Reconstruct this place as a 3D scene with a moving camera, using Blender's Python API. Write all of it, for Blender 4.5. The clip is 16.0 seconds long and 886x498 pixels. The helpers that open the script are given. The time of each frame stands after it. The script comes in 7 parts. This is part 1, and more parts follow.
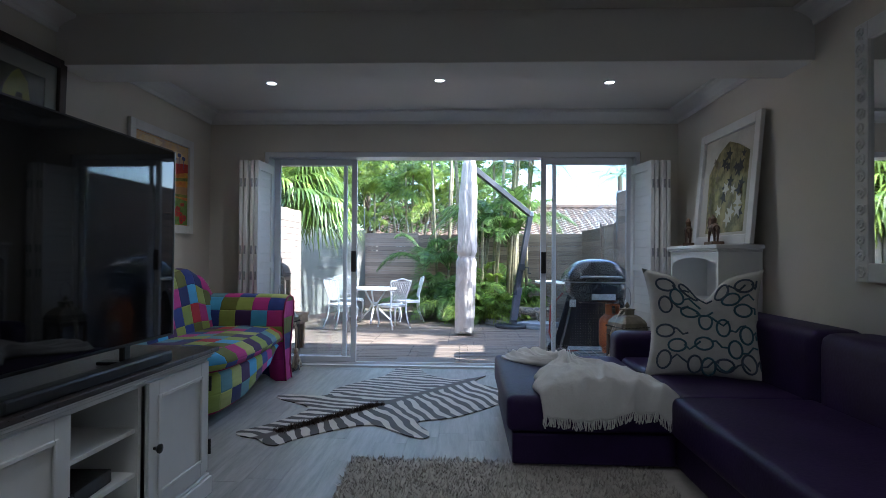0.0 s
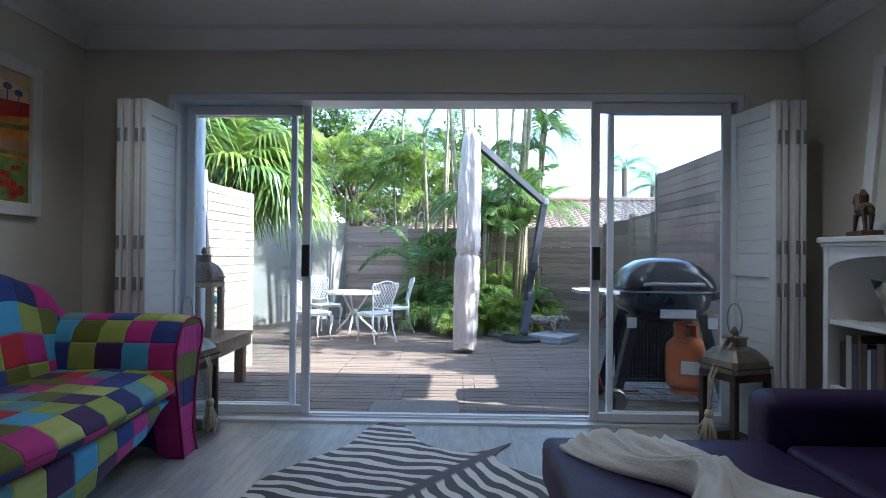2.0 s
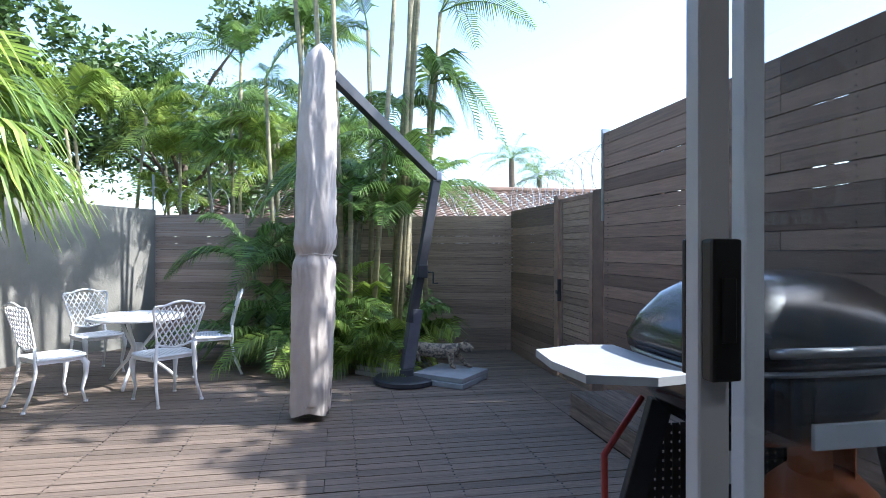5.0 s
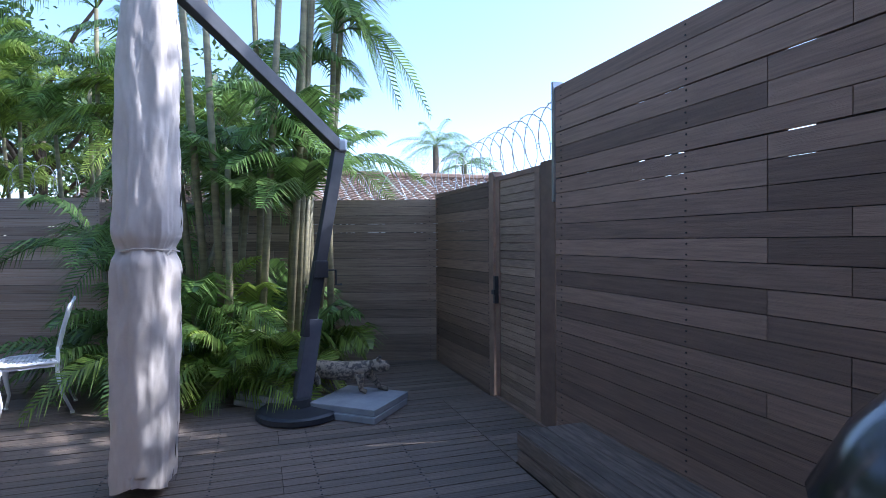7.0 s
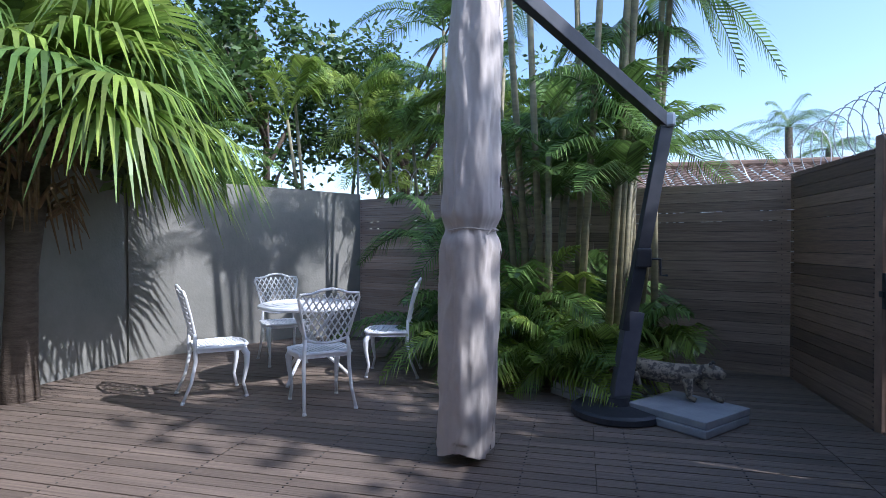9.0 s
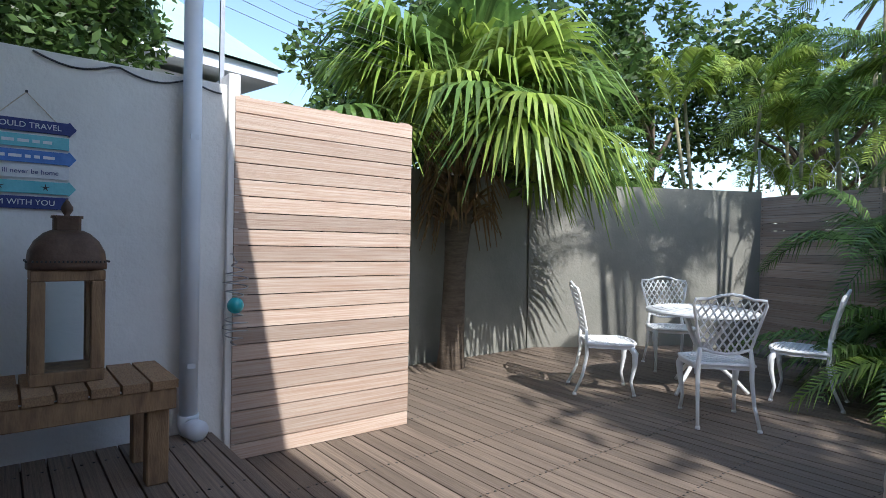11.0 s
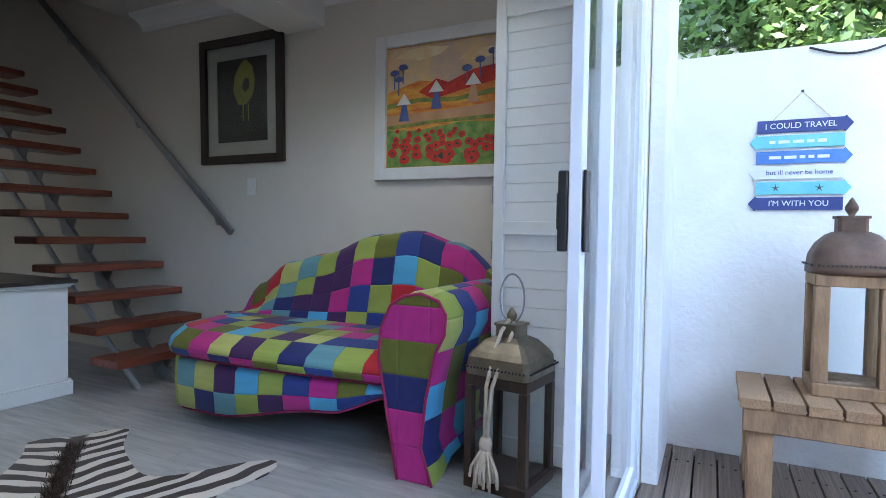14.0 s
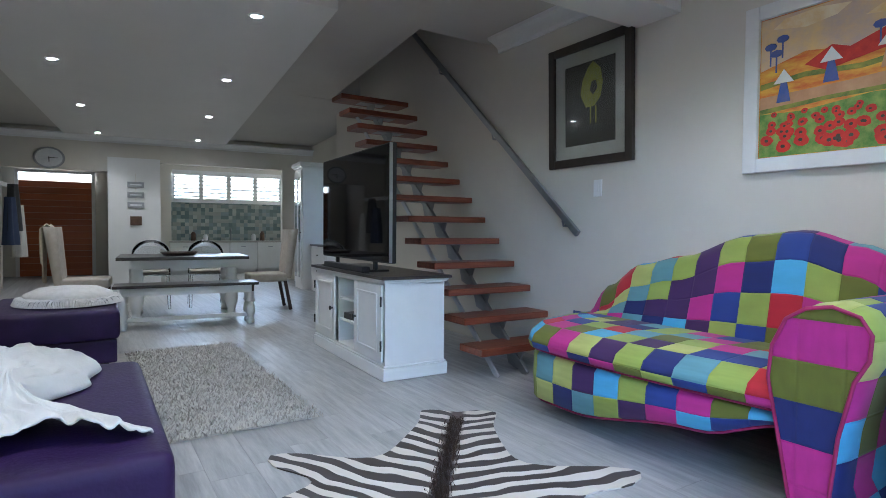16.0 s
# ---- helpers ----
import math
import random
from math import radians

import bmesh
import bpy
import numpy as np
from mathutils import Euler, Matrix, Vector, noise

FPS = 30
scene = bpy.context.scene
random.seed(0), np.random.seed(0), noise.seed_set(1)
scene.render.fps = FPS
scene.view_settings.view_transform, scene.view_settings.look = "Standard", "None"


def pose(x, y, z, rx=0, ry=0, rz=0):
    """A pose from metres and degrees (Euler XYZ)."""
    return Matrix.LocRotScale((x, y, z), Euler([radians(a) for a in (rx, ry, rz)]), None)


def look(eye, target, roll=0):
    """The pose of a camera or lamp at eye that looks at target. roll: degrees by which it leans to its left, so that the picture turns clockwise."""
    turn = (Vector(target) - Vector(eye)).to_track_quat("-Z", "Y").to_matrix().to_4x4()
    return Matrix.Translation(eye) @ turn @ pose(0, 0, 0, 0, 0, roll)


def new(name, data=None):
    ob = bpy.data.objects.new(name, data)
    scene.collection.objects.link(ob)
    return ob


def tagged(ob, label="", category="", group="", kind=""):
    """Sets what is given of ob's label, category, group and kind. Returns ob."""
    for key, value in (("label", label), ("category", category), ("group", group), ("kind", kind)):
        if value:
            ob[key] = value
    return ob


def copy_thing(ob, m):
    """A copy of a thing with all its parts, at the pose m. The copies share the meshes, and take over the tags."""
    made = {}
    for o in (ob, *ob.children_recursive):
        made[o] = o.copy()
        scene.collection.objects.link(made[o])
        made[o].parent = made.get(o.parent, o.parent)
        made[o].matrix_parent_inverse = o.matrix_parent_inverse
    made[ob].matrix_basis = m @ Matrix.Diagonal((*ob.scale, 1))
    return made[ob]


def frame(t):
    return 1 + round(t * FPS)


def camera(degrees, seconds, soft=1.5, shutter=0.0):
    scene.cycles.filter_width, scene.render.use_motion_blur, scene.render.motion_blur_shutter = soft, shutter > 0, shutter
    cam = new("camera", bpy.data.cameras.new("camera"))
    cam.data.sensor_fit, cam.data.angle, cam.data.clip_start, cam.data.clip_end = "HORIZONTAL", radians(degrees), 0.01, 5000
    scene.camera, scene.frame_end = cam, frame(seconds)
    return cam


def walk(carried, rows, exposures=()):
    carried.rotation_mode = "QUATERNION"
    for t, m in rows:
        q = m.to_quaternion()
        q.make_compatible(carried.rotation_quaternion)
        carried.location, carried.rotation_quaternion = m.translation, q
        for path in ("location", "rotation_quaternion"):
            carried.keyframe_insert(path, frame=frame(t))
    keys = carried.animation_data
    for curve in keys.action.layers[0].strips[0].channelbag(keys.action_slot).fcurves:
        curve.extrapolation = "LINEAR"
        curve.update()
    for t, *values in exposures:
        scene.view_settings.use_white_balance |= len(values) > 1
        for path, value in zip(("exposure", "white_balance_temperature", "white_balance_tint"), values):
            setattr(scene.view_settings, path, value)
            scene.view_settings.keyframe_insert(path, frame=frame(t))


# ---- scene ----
cam = camera(77.0, 16.0, soft=0.75)
PATH = [
    (0, (0.159, 0.061, 1.155), (0.08, 2.059, 1.179), 0.4),
    (0.5, (0.085, 0.517, 1.151), (0.004, 2.516, 1.167), 0.4),
    (1, (0.075, 1.046, 1.17), (-0.01, 3.045, 1.182), 0.5),
    (1.5, (0.041, 1.536, 1.16), (-0.034, 3.535, 1.172), 0.4),
    (2, (0.033, 2.051, 1.151), (-0.016, 4.05, 1.165), 0.5),
    (2.5, (0.051, 2.598, 1.19), (0.026, 4.597, 1.197), 0.6),
    (3, (0.066, 3.108, 1.213), (0.084, 5.107, 1.209), 0.4),
    (3.5, (0.153, 3.625, 1.249), (0.241, 5.623, 1.233), 0.4),
    (4, (0.22, 4.142, 1.201), (0.366, 6.137, 1.194), 0.2),
    (4.5, (0.274, 4.578, 1.191), (0.544, 6.56, 1.189), 0.2),
    (5, (0.379, 5.026, 1.182), (0.749, 6.992, 1.185), 0.1),
    (5.2, (0.42, 5.189, 1.171), (0.852, 7.142, 1.176), 0.2),
    (7.3, (0.836, 6.401, 1.178), (1.467, 8.298, 1.146), -0.4),
    (7.5, (0.871, 6.455, 1.146), (1.436, 8.373, 1.117), -0.4),
    (8, (0.905, 6.502, 1.105), (1.091, 8.494, 1.081), -0.5),
    (8.2, (0.879, 6.514, 1.086), (0.919, 8.513, 1.067), -0.5),
    (10.3, (0.777, 6.561, 1.026), (-0.45, 8.14, 1.012), 1.1),
    (10.5, (0.752, 6.54, 1.011), (-0.58, 8.033, 1.001), 1.2),
    (11, (0.716, 6.503, 1.018), (-0.846, 7.752, 1.005), 1.0),
    (11.5, (0.647, 6.47, 1.046), (-1.11, 7.425, 1.013), 1.1),
    (12, (0.585, 6.418, 1.058), (-1.308, 7.064, 1.015), 1.1),
    (12.5, (0.517, 6.363, 1.048), (-1.46, 6.664, 1.008), 1.0),
    (13, (0.513, 6.358, 1.051), (-1.477, 6.173, 0.993), 1.2),
    (13.5, (0.492, 6.32, 1.039), (-1.425, 5.749, 0.982), 1.1),
    (14, (0.509, 6.253, 1.028), (-1.29, 5.381, 0.967), 0.9),
    (14.5, (0.527, 6.186, 1.03), (-1.106, 5.034, 0.961), 0.8),
    (15, (0.547, 6.127, 1.031), (-0.912, 4.761, 0.958), 0.7),
    (15.5, (0.557, 6.077, 1.021), (-0.715, 4.535, 0.952), 0.6),
    (16, (0.589, 6.048, 1.018), (-0.484, 4.362, 0.951), 0.5),
]
EXPOSURES = [(0.0, 2.78, 5600, 9), (1.0, 2.8, 5600, 9), (1.5, 2.75, 5600, 9), (2.5, 2.5, 5650, 8), (3.5, 2.1, 5800, 9), (5.2, 1.9, 5850, 12), (7.3, 1.42, 5300, 17), (8.2, 1.15, 5250, 18), (10.5, 0.92, 6050, 9), (11.5, 1.4, 6050, 9), (12.5, 2.0, 5900, 9), (13.5, 3.3, 5950, 9), (14.5, 3.95, 5950, 9), (16.0, 4.35, 5700, 8)]
walk(cam, [(t, look(eye, target, roll)) for t, eye, target, roll in PATH], EXPOSURES)

# ---- world and light ----
SUN_DIR = Vector((1.1, -0.2, 1.05)).normalized()
world = bpy.data.worlds.new("sky")
scene.world = world
world.use_nodes = True
wn = world.node_tree.nodes
sky = wn.new("ShaderNodeTexSky")
sky.sky_type = "NISHITA"
sky.sun_disc = False
sky.sun_elevation = math.asin(SUN_DIR.z)
sky.sun_rotation = math.atan2(SUN_DIR.x, SUN_DIR.y)
world.node_tree.links.new(sky.outputs[0], wn["Background"].inputs[0])
wn["Background"].inputs[1].default_value = 0.15
sun = new("sun", bpy.data.lights.new("sun", "SUN"))
sun.data.energy = 3.1
sun.data.angle = radians(0.55)
sun.data.color = (1.0, 0.95, 0.88)
sun.matrix_world = look(SUN_DIR * 30, (0, 0, 0))


# ---- helpers of this scene ----
def box(bm, x0, x1, y0, y1, z0, z1, bevel=0.0, seg=2):
    m = Matrix.Translation(((x0 + x1) / 2, (y0 + y1) / 2, (z0 + z1) / 2)) @ Matrix.Diagonal((abs(x1 - x0), abs(y1 - y0), abs(z1 - z0), 1))
    got = bmesh.ops.create_cube(bm, size=1, matrix=m)["verts"]
    if bevel:
        edges = list({e for v in got for e in v.link_edges})
        bmesh.ops.bevel(bm, geom=edges, offset=bevel, segments=seg, profile=0.6, affect="EDGES")
    return bm


def boxes(*items, bevel=0.0, seg=2):
    bm = bmesh.new()
    for it in items:
        box(bm, *it, bevel=bevel, seg=seg)
    return bm


def tube(bm, pts, radius, seg=10, taper=None, cap=True):
    """A round bar along pts; radius a number, or taper a list of radii."""
    pts = [Vector(p) for p in pts]
    radii = taper or [radius] * len(pts)
    rings = []
    up = Vector((0, 0, 1))
    side = None
    for i, p in enumerate(pts):
        d = (pts[min(i + 1, len(pts) - 1)] - pts[max(i - 1, 0)]).normalized()
        if side is None:
            side = d.cross(up if abs(d.z) < 0.95 else Vector((1, 0, 0))).normalized()
        else:
            side = (side - d * side.dot(d)).normalized()
        other = d.cross(side)
        rings.append([bm.verts.new(p + radii[i] * (math.cos(a) * side + math.sin(a) * other)) for a in (2 * math.pi * k / seg for k in range(seg))])
    for a, b in zip(rings, rings[1:]):
        for k in range(seg):
            bm.faces.new((a[k], a[(k + 1) % seg], b[(k + 1) % seg], b[k]))
    if cap:
        bm.faces.new(rings[0][::-1])
        bm.faces.new(rings[-1])
    return bm


def lathe(bm, profile, seg=24, centre=(0, 0, 0)):
    """A turned shape from (radius, height) pairs about a vertical axis."""
    c = Vector(centre)
    rings = []
    for r, z in profile:
        if r < 1e-4:
            rings.append([bm.verts.new(c + Vector((0, 0, z)))])
        else:
            rings.append([bm.verts.new(c + Vector((r * math.cos(a), r * math.sin(a), z))) for a in (2 * math.pi * k / seg for k in range(seg))])
    for a, b in zip(rings, rings[1:]):
        for k in range(seg):
            n = (k + 1) % seg
            if len(a) == 1 and len(b) == 1:
                continue
            if len(a) == 1:
                bm.faces.new((a[0], b[k], b[n]))
            elif len(b) == 1:
                bm.faces.new((a[k], a[n], b[0]))
            else:
                bm.faces.new((a[k], a[n], b[n], b[k]))
    return bm


def sheet(bm, fn, nu, nv, thick=0.0):
    """A curved sheet from fn(u, v), with thickness along its normals where wanted."""
    grid = [[bm.verts.new(fn(i / nu, j / nv)) for j in range(nv + 1)] for i in range(nu + 1)]
    faces = [bm.faces.new((grid[i][j], grid[i + 1][j], grid[i + 1][j + 1], grid[i][j + 1])) for i in range(nu) for j in range(nv)]
    if thick:
        bmesh.ops.recalc_face_normals(bm, faces=bm.faces)
        bmesh.ops.solidify(bm, geom=faces, thickness=thick)
    return bm


def extrude_outline(bm, pts, d):
    """A flat plate with outline pts, made d thick (a vector)."""
    f = bm.faces.new([bm.verts.new(p) for p in pts])
    got = bmesh.ops.extrude_face_region(bm, geom=[f])["geom"]
    bmesh.ops.translate(bm, verts=[g for g in got if isinstance(g, bmesh.types.BMVert)], vec=d)
    bmesh.ops.recalc_face_normals(bm, faces=bm.faces)
    return bm


def mesh_of(bm, name, material, smooth=False):
    me = bpy.data.meshes.new(name)
    bmesh.ops.recalc_face_normals(bm, faces=bm.faces)
    bm.to_mesh(me)
    bm.free()
    for m in material if isinstance(material, (list, tuple)) else (material,):
        me.materials.append(m)
    if smooth:
        me.shade_smooth()
    return me


def part(name, bm, material, parent, label="", smooth=False, at=None):
    ob = new(name, mesh_of(bm, name, material, smooth))
    ob.parent = parent
    if at is not None:
        ob.matrix_basis = at
    return tagged(ob, label)


def thing(name, label, category, at=None, group=""):
    ob = new(name)
    ob.empty_display_size = 0.1
    if at is not None:
        ob.matrix_basis = at
    return tagged(ob, label, category, group)


def solid(name, bm, material, label, category, smooth=False, at=None, group="", kind=""):
    ob = new(name, mesh_of(bm, name, material, smooth))
    if at is not None:
        ob.matrix_basis = at
    return tagged(ob, label, category, group, kind)


def structure(name, bm, material, label="", category="", smooth=False, at=None):
    return solid(name, bm, material, label, category, smooth, at, kind="structure")


# ---- materials ----
def material(name, colour, rough=0.6, colour2=None, scale=3.0, metal=0.0, bump=0.0, bump_scale=60.0, stretch=(1, 1, 1), vary=0.0, sheen=0.0, coat=0.0, spec=0.5, contrast=(0.35, 0.65), island=False):
    m = bpy.data.materials.new(name)
    m.use_nodes = True
    t = m.node_tree
    n, link = t.nodes, t.links.new
    b = n["Principled BSDF"]
    b.inputs["Roughness"].default_value = rough
    b.inputs["Metallic"].default_value = metal
    b.inputs["Specular IOR Level"].default_value = spec
    if sheen:
        b.inputs["Sheen Weight"].default_value = sheen
    if coat:
        b.inputs["Coat Weight"].default_value = coat
        b.inputs["Coat Roughness"].default_value = 0.15
    co = n.new("ShaderNodeTexCoord")
    mp = n.new("ShaderNodeMapping")
    mp.inputs["Scale"].default_value = stretch
    link(co.outputs["Object"], mp.inputs["Vector"])
    place = mp.outputs[0]
    if vary and not island:
        own = n.new("ShaderNodeObjectInfo")
        far = n.new("ShaderNodeMath")
        far.operation = "MULTIPLY"
        far.inputs[1].default_value = 97.0
        link(own.outputs["Random"], far.inputs[0])
        shift = n.new("ShaderNodeVectorMath")
        shift.operation = "ADD"
        link(mp.outputs[0], shift.inputs[0])
        link(far.outputs[0], shift.inputs[1])
        place = shift.outputs[0]
    c2 = colour2 or tuple(c * 0.8 for c in colour)
    big = n.new("ShaderNodeTexNoise")
    big.inputs["Scale"].default_value = scale
    big.inputs["Detail"].default_value = 6
    big.inputs["Roughness"].default_value = 0.65
    link(place, big.inputs["Vector"])
    ramp = n.new("ShaderNodeValToRGB")
    ramp.color_ramp.elements[0].position, ramp.color_ramp.elements[1].position = contrast
    ramp.color_ramp.elements[0].color = (*c2, 1)
    ramp.color_ramp.elements[1].color = (*colour, 1)
    link(big.outputs["Fac"], ramp.inputs[0])
    out = ramp.outputs[0]
    if vary or island:
        if island:
            info = n.new("ShaderNodeNewGeometry")
            rnd = info.outputs["Random Per Island"]
        else:
            info = n.new("ShaderNodeObjectInfo")
            rnd = info.outputs["Random"]
        hsv = n.new("ShaderNodeHueSaturation")
        rng = n.new("ShaderNodeMapRange")
        rng.inputs["To Min"].default_value = 1 - (vary or 0.3)
        rng.inputs["To Max"].default_value = 1 + (vary or 0.3)
        link(rnd, rng.inputs["Value"])
        link(rng.outputs[0], hsv.inputs["Value"])
        link(out, hsv.inputs["Color"])
        out = hsv.outputs[0]
    link(out, b.inputs["Base Color"])
    fine = n.new("ShaderNodeTexNoise")
    fine.inputs["Scale"].default_value = bump_scale
    fine.inputs["Detail"].default_value = 4
    link(place, fine.inputs["Vector"])
    rr = n.new("ShaderNodeMapRange")
    rr.inputs["To Min"].default_value = max(0.03, rough - 0.08)
    rr.inputs["To Max"].default_value = min(1.0, rough + 0.08)
    link(fine.outputs["Fac"], rr.inputs["Value"])
    link(rr.outputs[0], b.inputs["Roughness"])
    if bump:
        bp = n.new("ShaderNodeBump")
        bp.inputs["Strength"].default_value = bump
        bp.inputs["Distance"].default_value = 0.01
        link(fine.outputs["Fac"], bp.inputs["Height"])
        link(bp.outputs[0], b.inputs["Normal"])
    return m


def glow(name, colour, strength):
    m = bpy.data.materials.new(name)
    m.use_nodes = True
    n = m.node_tree.nodes
    b = n["Principled BSDF"]
    b.inputs["Emission Color"].default_value = (*colour, 1)
    b.inputs["Emission Strength"].default_value = strength
    b.inputs["Base Color"].default_value = (*colour, 1)
    return m


def glass_material(name, tint=(0.93, 0.97, 0.97), ior=1.45, rough=0.0):
    m = bpy.data.materials.new(name)
    m.use_nodes = True
    n = m.node_tree.nodes
    b = n["Principled BSDF"]
    b.inputs["Base Color"].default_value = (*tint, 1)
    b.inputs["Transmission Weight"].default_value = 1.0
    b.inputs["Roughness"].default_value = rough
    b.inputs["IOR"].default_value = ior
    return m


WALL = material("wall_paint", (0.68, 0.64, 0.56), 0.75, (0.63, 0.59, 0.52), 0.8, bump=0.06, bump_scale=90)
WHITE = material("white_paint", (0.80, 0.80, 0.79), 0.45, (0.75, 0.75, 0.73), 1.5, bump=0.03, bump_scale=40)
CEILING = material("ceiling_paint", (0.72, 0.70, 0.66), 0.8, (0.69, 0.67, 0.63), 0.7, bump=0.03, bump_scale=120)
# Beige with the rear ceiling's weaker light mixed into the tone.
CEILING_DIM_BEIGE = material("dimmed_beige_ceiling", (0.55, 0.52, 0.47), 0.8, (0.51, 0.485, 0.44), 0.7, bump=0.03, bump_scale=120)
FURNITURE_WHITE = material("furniture_white", (0.80, 0.80, 0.78), 0.4, (0.76, 0.76, 0.74), 4.0, bump=0.04, bump_scale=30)
PLASTER_WHITE = material("garden_plaster", (0.78, 0.77, 0.75), 0.85, (0.66, 0.65, 0.63), 1.2, bump=0.35, bump_scale=45)
PLASTER_GREY = material("grey_plaster", (0.27, 0.26, 0.23), 0.9, (0.19, 0.19, 0.165), 0.9, bump=0.4, bump_scale=30)
FLOOR = material("floor_laminate", (0.43, 0.425, 0.415), 0.38, (0.29, 0.29, 0.285), 3.2, bump=0.08, bump_scale=20, stretch=(1.6, 1.2, 1), vary=0.10)
DECK = material("deck_board", (0.235, 0.18, 0.137), 0.7, (0.115, 0.087, 0.068), 5.0, bump=0.35, bump_scale=30, stretch=(0.8, 2.2, 1), vary=0.22)
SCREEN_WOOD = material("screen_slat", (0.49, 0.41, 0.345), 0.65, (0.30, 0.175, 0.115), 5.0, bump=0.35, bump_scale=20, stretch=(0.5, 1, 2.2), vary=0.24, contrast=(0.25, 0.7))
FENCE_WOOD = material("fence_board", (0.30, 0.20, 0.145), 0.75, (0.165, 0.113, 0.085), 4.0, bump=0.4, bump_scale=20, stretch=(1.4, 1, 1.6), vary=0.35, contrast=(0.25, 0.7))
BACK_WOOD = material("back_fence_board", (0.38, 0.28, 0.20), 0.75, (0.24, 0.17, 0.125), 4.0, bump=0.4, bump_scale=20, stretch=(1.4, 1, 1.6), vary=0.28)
ALU = material("white_aluminium", (0.74, 0.76, 0.80), 0.35, (0.70, 0.72, 0.76), 2.0, bump=0.0)
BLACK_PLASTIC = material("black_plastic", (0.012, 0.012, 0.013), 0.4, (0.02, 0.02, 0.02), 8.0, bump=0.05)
GLASS = glass_material("pane_glass", (0.90, 0.94, 0.96))

STEEL = material("grey_steel", (0.42, 0.43, 0.45), 0.4, (0.34, 0.35, 0.37), 6.0, metal=0.9)
BRIGHT_STEEL = material("brushed_steel", (0.62, 0.64, 0.66), 0.35, (0.54, 0.56, 0.58), 6.0, metal=0.6)
DARK_STEEL = material("charcoal_metal", (0.035, 0.038, 0.045), 0.45, (0.05, 0.052, 0.06), 5.0, metal=0.3)
TREAD = material("red_brown_tread", (0.26, 0.075, 0.04), 0.35, (0.14, 0.035, 0.02), 4.0, stretch=(1, 8, 8), bump=0.05, vary=0.12)
BENCH_WOOD = material("rough_pine", (0.40, 0.25, 0.13), 0.75, (0.21, 0.125, 0.07), 4.0, stretch=(5, 5, 1.2), bump=0.35, bump_scale=35, vary=0.15)
CAST_WHITE = material("white_cast_metal", (0.78, 0.79, 0.80), 0.4, (0.68, 0.69, 0.70), 9.0, bump=0.1)
CANVAS = material("cream_canvas", (0.57, 0.515, 0.465), 0.85, (0.45, 0.40, 0.36), 2.5, bump=0.25, bump_scale=18)
SLAB = material("concrete_slab", (0.36, 0.37, 0.38), 0.85, (0.27, 0.28, 0.29), 5.0, bump=0.3)
TURQUOISE = material("turquoise_glass_ball", (0.02, 0.36, 0.40), 0.15, (0.03, 0.42, 0.45), 8.0, coat=0.5)
PIPE_WHITE = material("white_pipe", (0.66, 0.70, 0.76), 0.45, (0.60, 0.64, 0.70), 2.0)
LANTERN_BRASS = material("aged_brass", (0.30, 0.26, 0.19), 0.45, (0.17, 0.145, 0.11), 9.0, metal=0.75, bump=0.2)
LANTERN_BROWN = material("rusted_metal", (0.16, 0.10, 0.065), 0.6, (0.09, 0.055, 0.04), 9.0, metal=0.5, bump=0.25)
DARK_WOOD = material("dark_wood", (0.055, 0.03, 0.02), 0.45, (0.03, 0.018, 0.012), 6.0, stretch=(6, 6, 1), bump=0.1)
ROPE = material("cotton_rope", (0.62, 0.55, 0.44), 0.9, (0.48, 0.40, 0.30), 30.0, bump=0.5, bump_scale=120)
LEAF_LIGHT = material("palm_leaf_light", (0.32, 0.40, 0.08), 0.32, (0.15, 0.25, 0.04), 2.0, island=True, vary=0.45)
LEAF_MID = material("palm_leaf", (0.20, 0.31, 0.08), 0.3, (0.10, 0.18, 0.045), 2.0, island=True, vary=0.5)
LEAF_DARK = material("tree_leaf", (0.11, 0.18, 0.045), 0.42, (0.05, 0.095, 0.025), 1.5, island=True, vary=0.5)


BARK = material("palm_bark", (0.15, 0.115, 0.085), 0.9, (0.08, 0.06, 0.045), 6.0, stretch=(1, 1, 4), bump=0.8, bump_scale=25)
CANE = material("palm_cane", (0.30, 0.27, 0.15), 0.6, (0.17, 0.15, 0.09), 3.0, stretch=(1, 1, 5), bump=0.2)
ROOF_TILE = material("roof_tile", (0.23, 0.15, 0.105), 0.85, (0.14, 0.095, 0.07), 1.5, bump=0.3, island=True, vary=0.15)
for m in (LEAF_LIGHT, LEAF_MID, LEAF_DARK):
    b = m.node_tree.nodes["Principled BSDF"]
    tr = m.node_tree.nodes.new("ShaderNodeBsdfTranslucent")
    mx = m.node_tree.nodes.new("ShaderNodeMixShader")
    mx.inputs[0].default_value = 0.38
    tint = b.inputs["Base Color"].links[0].from_socket
    m.node_tree.links.new(tint, tr.inputs["Color"])
    m.node_tree.links.new(b.outputs[0], mx.inputs[1])
    m.node_tree.links.new(tr.outputs[0], mx.inputs[2])
    m.node_tree.links.new(mx.outputs[0], m.node_tree.nodes["Material Output"].inputs[0])


def plank(material_, name="plank"):
    return mesh_of(boxes((-0.5, 0.5, -0.5, 0.5, -0.5, 0.5)), name, material_)


def piece(mesh, name, parent, x0, x1, y0, y1, z0, z1, turn=None):
    """One board of its own on a shared mesh."""
    ob = new(name, mesh)
    ob.parent = parent
    m = Matrix.Translation(((x0 + x1) / 2, (y0 + y1) / 2, (z0 + z1) / 2)) @ Matrix.Diagonal((x1 - x0, y1 - y0, z1 - z0, 1))
    ob.matrix_basis = m if turn is None else turn @ m
    return ob


